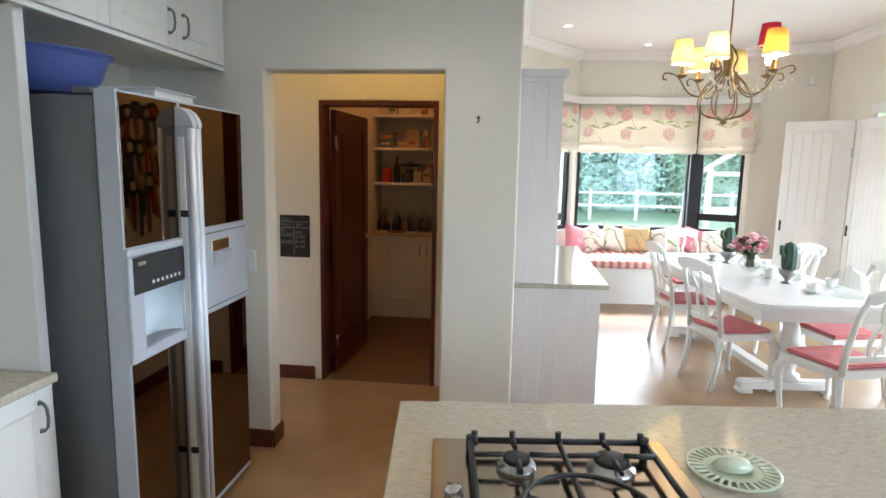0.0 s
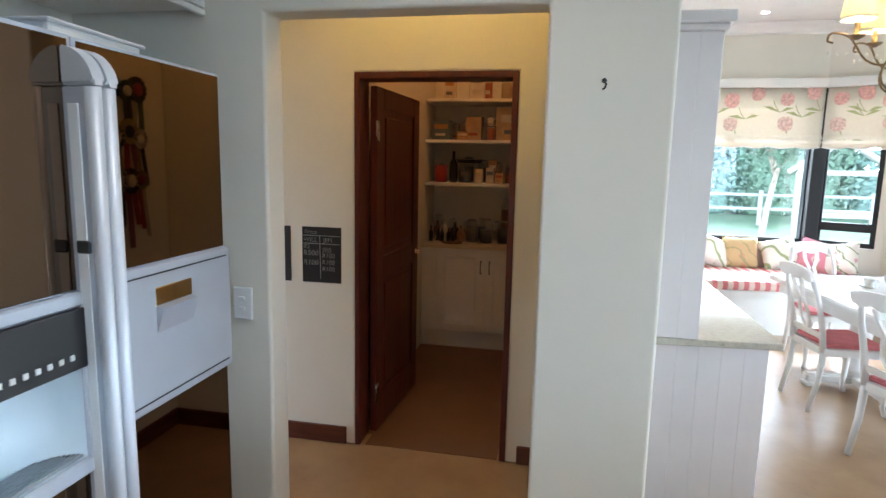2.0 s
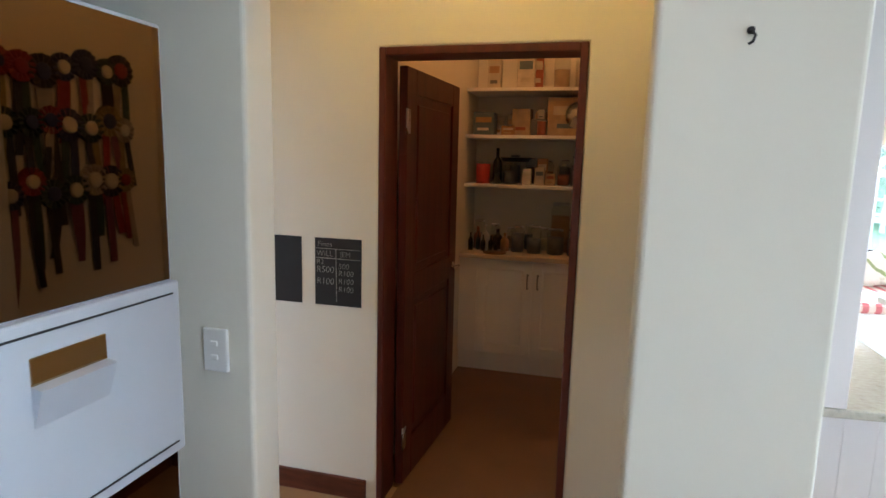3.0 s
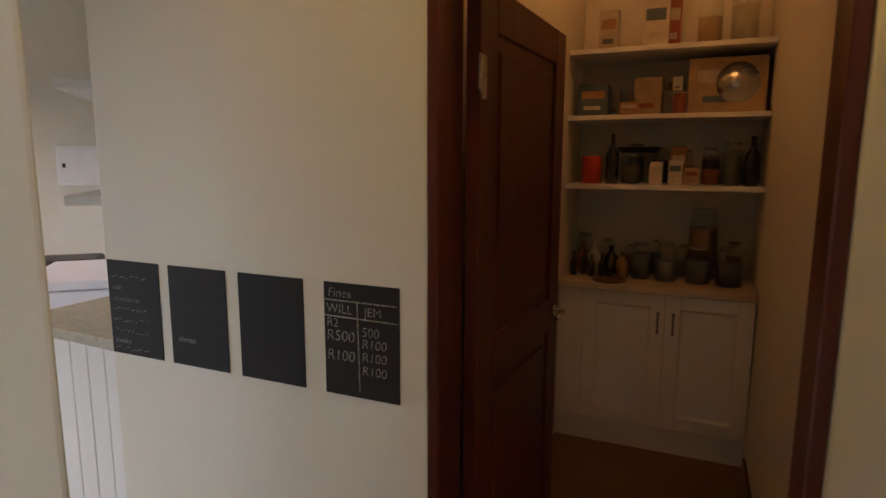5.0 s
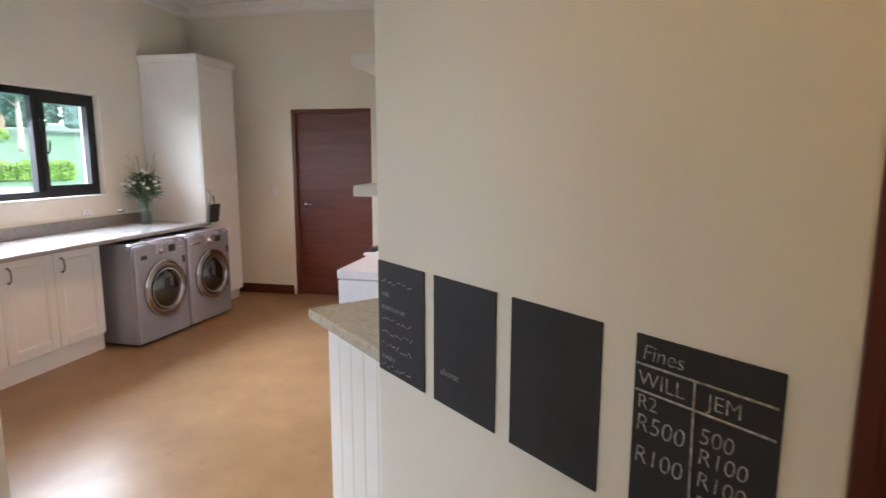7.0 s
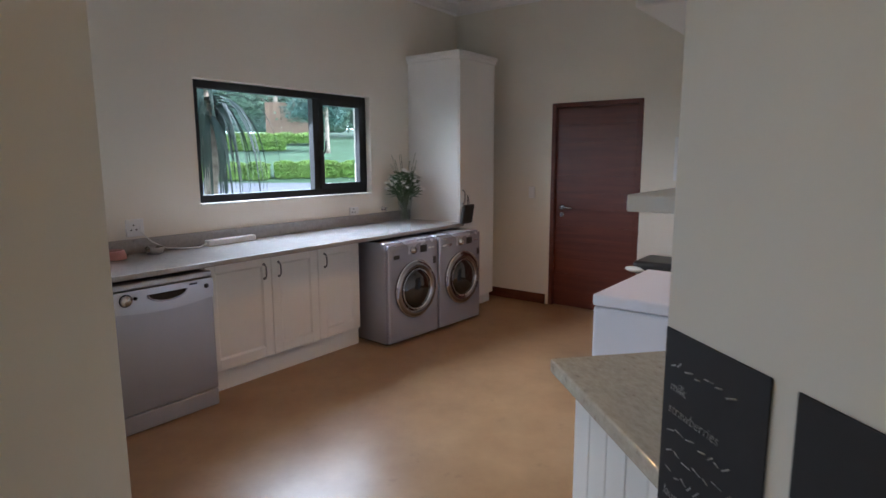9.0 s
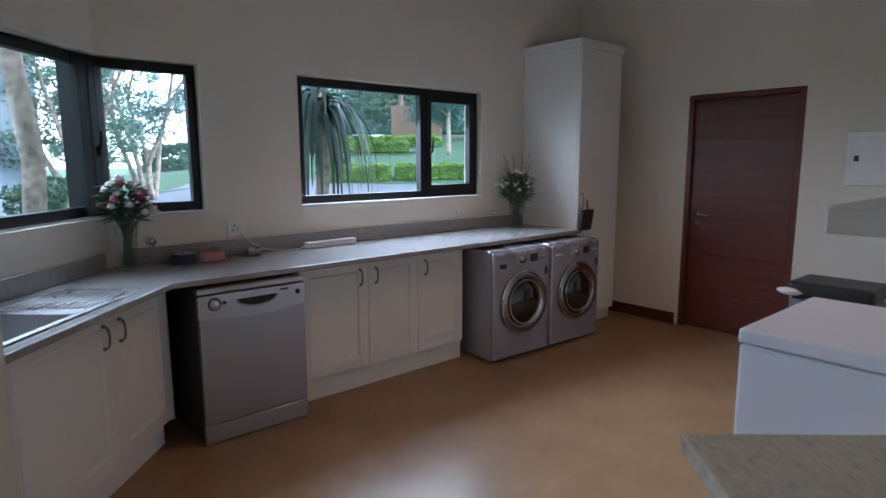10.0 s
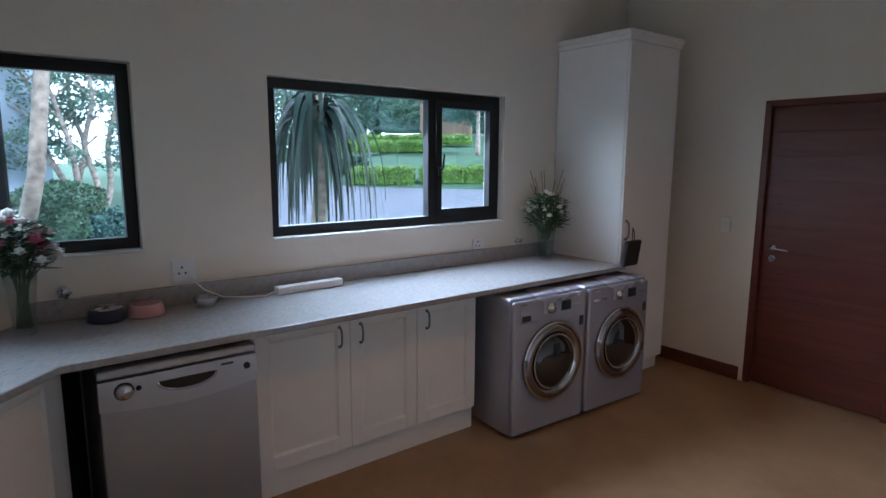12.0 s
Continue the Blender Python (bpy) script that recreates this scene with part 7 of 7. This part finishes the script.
def bush(name, label, x, y, rx, ry, h, seed, n=1400, size=0.06, colour=2, rz=0, category="hedge", group="clipped hedges"):
    """A clipped, lumpy bush or hedge piece."""
    rng = random.Random(seed)
    bm = bmesh.new()
    for _ in range(int(n * 2.2)):
        u_, v_ = rng.uniform(-1, 1), rng.uniform(-1, 1)
        e = (abs(u_) ** 4 + abs(v_) ** 4)
        if e > 1:
            continue
        side = rng.random() < 0.45
        if side:
            s_ = (e ** 0.25) or 1
            u_, v_, zz = u_ / s_, v_ / s_, rng.uniform(0.05, 0.92)
        else:
            zz = (1 - e) ** 0.35
        bulge = 1 + 0.10 * noise.noise(Vector((u_ * rx * 2.2 + seed, v_ * ry * 2.2, zz * 2)))
        p = Vector((u_ * rx * bulge, v_ * ry * bulge, zz * h * bulge))
        a = Vector((rng.gauss(0, 1), rng.gauss(0, 1), rng.gauss(0.4, 0.6))).normalized()
        b = a.cross(Vector((rng.gauss(0, 1), rng.gauss(0, 1), rng.gauss(0, 1)))).normalized()
        s_ = size * rng.uniform(0.7, 1.5)
        bm.faces.new([bm.verts.new(w) for w in (p, p + a * s_ * 0.6 + b * s_ * 0.35, p + a * s_ * 1.2, p + a * s_ * 0.6 - b * s_ * 0.35)])
    bx(bm, -rx * 0.74, rx * 0.74, -ry * 0.72, ry * 0.72, 0.0, h * 0.72, min(rx, ry, h) * 0.35, 3)
    solid(name, bm, M_FOL[colour], label, category, pose(x, y, ground_z(x, y) - 0.05, 0, 0, rz), group=group)


HG = "rounded clipped green hedge at the lawn's edge"
for k, (x, y) in enumerate(((-17.6, 0.62), (-17.7, 1.16), (-17.7, 1.70), (-17.9, 2.42), (-17.95, 3.0), (-18.0, 3.6), (-18.0, 4.2))):
    bush("hedge", HG, x, y, 0.42, 0.27, 0.44, 31 + k, 2400, 0.045)
bush("hedge", HG, -19.2, 0.05, 0.45, 0.35, 0.5, 40, 1200, 0.06, 0)
for k in range(5):
    bush("hedge", "long clipped green hedge across the lawn", -26.0, -1.9 + 0.8 * k, 0.5, 0.44, 0.40, 50 + k, 1500, 0.07)
for k in range(5):
    bush("hedge", "long clipped green hedge across the lawn", -29.5, -1.5 + 1.0 * k, 0.5, 0.54, 0.40, 60 + k, 1300, 0.08)
# far crowns take the foliage colours with haze mixed in
for k in range(7):
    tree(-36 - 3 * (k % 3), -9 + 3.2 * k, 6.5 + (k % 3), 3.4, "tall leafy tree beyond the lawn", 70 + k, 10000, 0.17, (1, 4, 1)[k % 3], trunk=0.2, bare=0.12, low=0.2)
tree(-24.5, 3.5, 3.4, 1.5, "dense dark green tree on the lawn", 80, 11000, 0.09, 3, trunk=0.1, bare=0.2, low=0.35)


def stemmed_tree(x, y, h, r, label, seed, stems=5, leaves=12000, size=0.07, colour=1):
    """A garden tree of several thin winding stems with an open, feathery crown."""
    rng = random.Random(seed)
    t = thing("tree", label, "tree", pose(x, y, ground_z(x, y) - 0.05), "garden trees")
    tips = []
    for k in range(stems):
        a = 2 * math.pi * k / stems + rng.uniform(-0.4, 0.4)
        pts = [Vector((0.12 * math.cos(a), 0.12 * math.sin(a), 0))]
        for j in range(1, 6):
            q = j / 5
            pts.append(Vector((math.cos(a) * r * 0.8 * q + rng.uniform(-0.14, 0.14), math.sin(a) * r * 0.8 * q + rng.uniform(-0.14, 0.14), h * 0.85 * q)))
        pts = spline(pts, 4)
        part("trunk", tube(pts, 0.05, 7, None, [0.062 * (1 - 0.8 * i / len(pts)) + 0.006 for i in range(len(pts))]), M_BARK, t)
        bm = bmesh.new()
        for i in range(6, len(pts), 2):
            for _ in range(2):
                b = rng.uniform(0, 6.28)
                ln = rng.uniform(0.35, 0.8)
                en = pts[i] + Vector((math.cos(b) * ln, math.sin(b) * ln, rng.uniform(0.1, 0.6)))
                tube(arc(pts[i], (pts[i] + en) / 2 + Vector((0, 0, 0.1)), en, 3), 0.01, 5, bm, [0.016, 0.012, 0.009, 0.005])
                tips.append(en)
        part("branches", bm, M_BARK, t)
    bm = bmesh.new()
    for en in tips:
        leaf_cloud(rng, bm, en, rng.uniform(0.22, 0.42), leaves // len(tips), size, 0.7)
    part("crown", bm, M_FOL[colour], t)


stemmed_tree(-13.0, -3.6, 4.6, 1.5, "slender garden tree with winding stems and fine leaves", 81)
stemmed_tree(-15.6, -3.6, 4.8, 1.6, "slender garden tree with winding stems and fine leaves", 82, colour=4)
for k in range(5):
    tree(-30 + 2 * k, -22 - 2.5 * k, 8, 4.0, "tall leafy tree beyond the driveway", 90 + k, 2600, 0.36, k % 2, trunk=0.25, bare=0.12, low=0.25)
bush("bush", "rounded dark green garden bush", -11.9, -3.35, 0.6, 0.6, 1.0, 93, 2200, 0.06, 0, 0, "bush", "garden bushes")
bush("bush", "low spiky garden bush by the driveway", -12.6, -2.75, 0.7, 0.4, 0.4, 94, 1800, 0.07, 3, 0, "bush", "garden bushes")

# thick leaning trunks close to the corner window
tk = thing("tree", "mature tree with a thick pale trunk near the window", "tree", pose(-5.72, 0.80, -0.2))
part("trunk", tube([(0, 0, 0), (0.02, 0, 1.0), (-0.03, 0.02, 1.7), (0.03, -0.02, 2.4), (0.0, 0, 3.6), (0.1, -0.2, 4.6)], 0.1, 12, None, [0.088, 0.076, 0.074, 0.068, 0.062, 0.05]), M_BARK, tk)
part("limb", tube([(0.0, 0, 2.9), (-0.4, -0.5, 3.3), (-0.9, -1.0, 3.9)], 0.04, 7), M_BARK, tk)
bm = bmesh.new()
rg = random.Random(5)
for c in ((-0.9, -1.0, 3.7), (-0.3, -0.8, 3.4), (0.5, -0.6, 3.6), (-1.3, -0.4, 3.2)):
    leaf_cloud(rg, bm, c, 0.75, 900, 0.09)
part("crown", bm, M_FOL[1], tk)
tk = thing("tree", "young tree with a slim leaning pale trunk", "tree", pose(-6.62, 0.62, -0.2))
part("trunk", tube([(0.35, -0.15, 0), (0.22, -0.08, 0.9), (0.0, 0.0, 1.7), (-0.12, 0.05, 2.6), (-0.15, 0.05, 3.8)], 0.06, 10, None, [0.075, 0.065, 0.058, 0.05, 0.04]), M_BARK, tk)
part("limb", tube([(0.4, -0.1, 0.0), (0.8, -0.4, 0.7), (1.1, -0.7, 1.5)], 0.045, 8), M_BARK, tk)

# neighbouring wing with a white wall; its blue-grey colour has the shade painted in
hw = thing("garden_wing", "white plastered wing of the house with blue-grey shade in its colour", "house", pose(-13.6, -10.7, -0.2))
part("wall", box(0, 6.3, 0, 6.0, 0, 4.2, 0.01), mat("shade_tinted_render", (0.38, 0.46, 0.54), 0.8, vary=0.05, scale=1.2, bump=0.08), hw)
part("roof", prism([(-0.5, -0.5), (6.8, -0.5), (6.8, 6.5), (-0.5, 6.5)], 4.2, 4.4), mat("slate_blue_roof", (0.06, 0.07, 0.10), 0.6, bump=0.2), hw)

# drooping tree aloe right outside the laundry window
pa = thing("tree_aloe", "tall plant with long drooping grey-green leaves", "plant", pose(-7.62, 2.42, ground_z(-7.62, 2.42)))
part("trunk", tube([(0.05, -0.1, 0), (0.02, -0.03, 0.8), (0.06, 0.05, 1.6), (0.0, 0.0, 2.45)], 0.06, 10, None, [0.10, 0.075, 0.065, 0.07]), M_BARK, pa)
part("stem", tube([(-0.15, -0.42, 0), (-0.12, -0.50, 0.9), (-0.05, -0.62, 1.9), (-0.05, -0.6, 2.7)], 0.05, 8), M_BARK, pa)
M_ALOE = mat("aloe_leaf", (0.028, 0.056, 0.044), 0.45, vary=0.25, scale=8, bump=0.05)


def strap(p, a, ln, droop, w, spread):
    bm = bmesh.new()
    d = Vector((math.cos(a), math.sin(a), 0))
    s = Vector((-math.sin(a), math.cos(a), 0))
    prev = None
    n = 9
    for k in range(n + 1):
        t = k / n
        out = ln * spread * math.sin(t * math.pi / 2)
        z = 0.16 * ln * math.sin(t * math.pi * 0.8) - droop * ln * t ** 1.8
        ww = w * min(1.0, 0.5 + 3 * t) * (1 - t) ** 0.75 + 0.0015
        c = Vector(p) + d * out + Vector((0, 0, z))
        cur = (bm.verts.new(c - s * ww), bm.verts.new(c + d * 0.004 - Vector((0, 0, 0.35 * ww))), bm.verts.new(c + s * ww))
        if prev:
            bm.faces.new((prev[0], prev[1], cur[1], cur[0])).smooth = True
            bm.faces.new((prev[1], prev[2], cur[2], cur[1])).smooth = True
        prev = cur
    return bm


rg = random.Random(8)
for k in range(92):
    base = (0.0 + rg.uniform(-0.04, 0.04), rg.uniform(-0.04, 0.04), 2.12 + rg.uniform(-0.12, 0.22))
    part("leaf", strap(base, rg.uniform(0, 6.283), rg.uniform(0.9, 1.45), rg.uniform(0.55, 1.0), rg.uniform(0.026, 0.040), rg.uniform(0.14, 0.52)), M_ALOE, pa)
for k in range(16):
    base = (-0.05 + rg.uniform(-0.04, 0.04), -0.6 + rg.uniform(-0.04, 0.04), 2.75 + rg.uniform(-0.1, 0.2))
    part("leaf", strap(base, rg.uniform(0, 6.283), rg.uniform(0.8, 1.2), rg.uniform(0.7, 1.1), rg.uniform(0.024, 0.032), rg.uniform(0.2, 0.45)), M_ALOE, pa)

# brown plank fence high on the slope
fc = thing("plank_fence", "brown plank fence beyond the hedges", "fence", pose(-34.5, 0.2, ground_z(-34.5, 1.2)))
M_PLANK = wood("fence_planks", (0.16, 0.10, 0.07), (0.26, 0.17, 0.12), 0.8)
for k in range(14):
    part("plank", box(-0.02, 0.02, k * 0.2, k * 0.2 + 0.19, 0, 1.7, 0), M_PLANK, fc)

# shrubs that close the view below the far trees, haze mixed into their colour
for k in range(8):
    bush("bush", "tall green shrubs with haze in their colour beyond the lawn", -37.5, -13 + 4.0 * k, 0.9, 2.2, 2.6 + 0.5 * (k % 3), 150 + k, 2600, 0.17, (1, 4)[k % 2], 0, "bush", "far shrubs")
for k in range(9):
    bush("bush", "tall green shrubs with haze in their colour beyond the garden fence", -12 + 4.4 * k, 29.5, 2.5, 0.9, 2.8 + 0.5 * (k % 3), 170 + k, 2600, 0.17, (4, 1)[k % 2], 0, "bush", "far shrubs")

# garden seen from the bay
# these crowns, too, have the distance haze in their leaf colour
for k in range(9):
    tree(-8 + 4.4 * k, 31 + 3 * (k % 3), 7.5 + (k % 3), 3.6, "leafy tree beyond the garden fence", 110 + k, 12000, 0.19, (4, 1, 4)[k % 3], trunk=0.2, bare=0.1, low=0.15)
for k in range(10):
    bush("bush", "low grey-green garden shrub below the bay", -1.0 + 1.05 * k, 11.6 + 0.3 * (k % 2), 0.75, 0.6, 0.75, 130 + k, 1300, 0.07, 3, 0, "bush", "garden shrubs")
tree(5.6, 18.5, 4.2, 1.9, "small spreading tree near the garden pergola", 140, 2600, 0.18, 1, (0.4, 0), 0.1)
gf = thing("garden_fence", "low white post and rail garden fence", "fence", pose(0, 24, ground_z(0, 24)))
M_WHITEP = mat("weathered_white", (0.36, 0.38, 0.40), 0.7, bump=0.05)
for k in range(17):
    part("post", box(-9 + 1.8 * k - 0.06, -9 + 1.8 * k + 0.06, -0.06, 0.06, 0, 1.25, 0.01), M_WHITEP, gf)
for z in (0.55, 1.05):
    part("rail", box(-9, 19.8, -0.02, 0.02, z, z + 0.09, 0.004), M_WHITEP, gf)
pg = thing("pergola", "grey timber garden swing frame", "pergola", pose(6.6, 16.5, ground_z(6.6, 16.5)))
M_GREYW = mat("grey_timber", (0.34, 0.33, 0.31), 0.8, vary=0.15, bump=0.2)
for x in (-0.9, 0.9):
    part("post", box(x - 0.07, x + 0.07, -0.07, 0.07, 0, 2.1, 0.01), M_GREYW, pg)
part("rafter", tube([(-1.15, 0, 1.95), (0, 0, 2.75)], 0.08, 4), M_GREYW, pg)
part("rafter", tube([(1.15, 0, 1.95), (0, 0, 2.75)], 0.08, 4), M_GREYW, pg)
for z in (0.9, 1.9):
    part("cross_beam", box(-0.9, 0.9, -0.04, 0.04, z, z + 0.12, 0.005), M_GREYW, pg)

# overcast sky and haze far off, all round the garden
m = bpy.data.materials.new("overcast_haze")
m.use_nodes = True
p = m.node_tree.nodes["Principled BSDF"]
p.inputs["Base Color"].default_value = (0.7, 0.8, 0.85, 1)
p.inputs["Emission Color"].default_value, p.inputs["Emission Strength"].default_value = (0.80, 0.92, 1.0, 1), 4.2
solid("backdrop", lathe([(170, -8), (170, 55), (150, 95)], 48, cap=False), m, "bright overcast sky along the horizon", "sky", None, "structure")
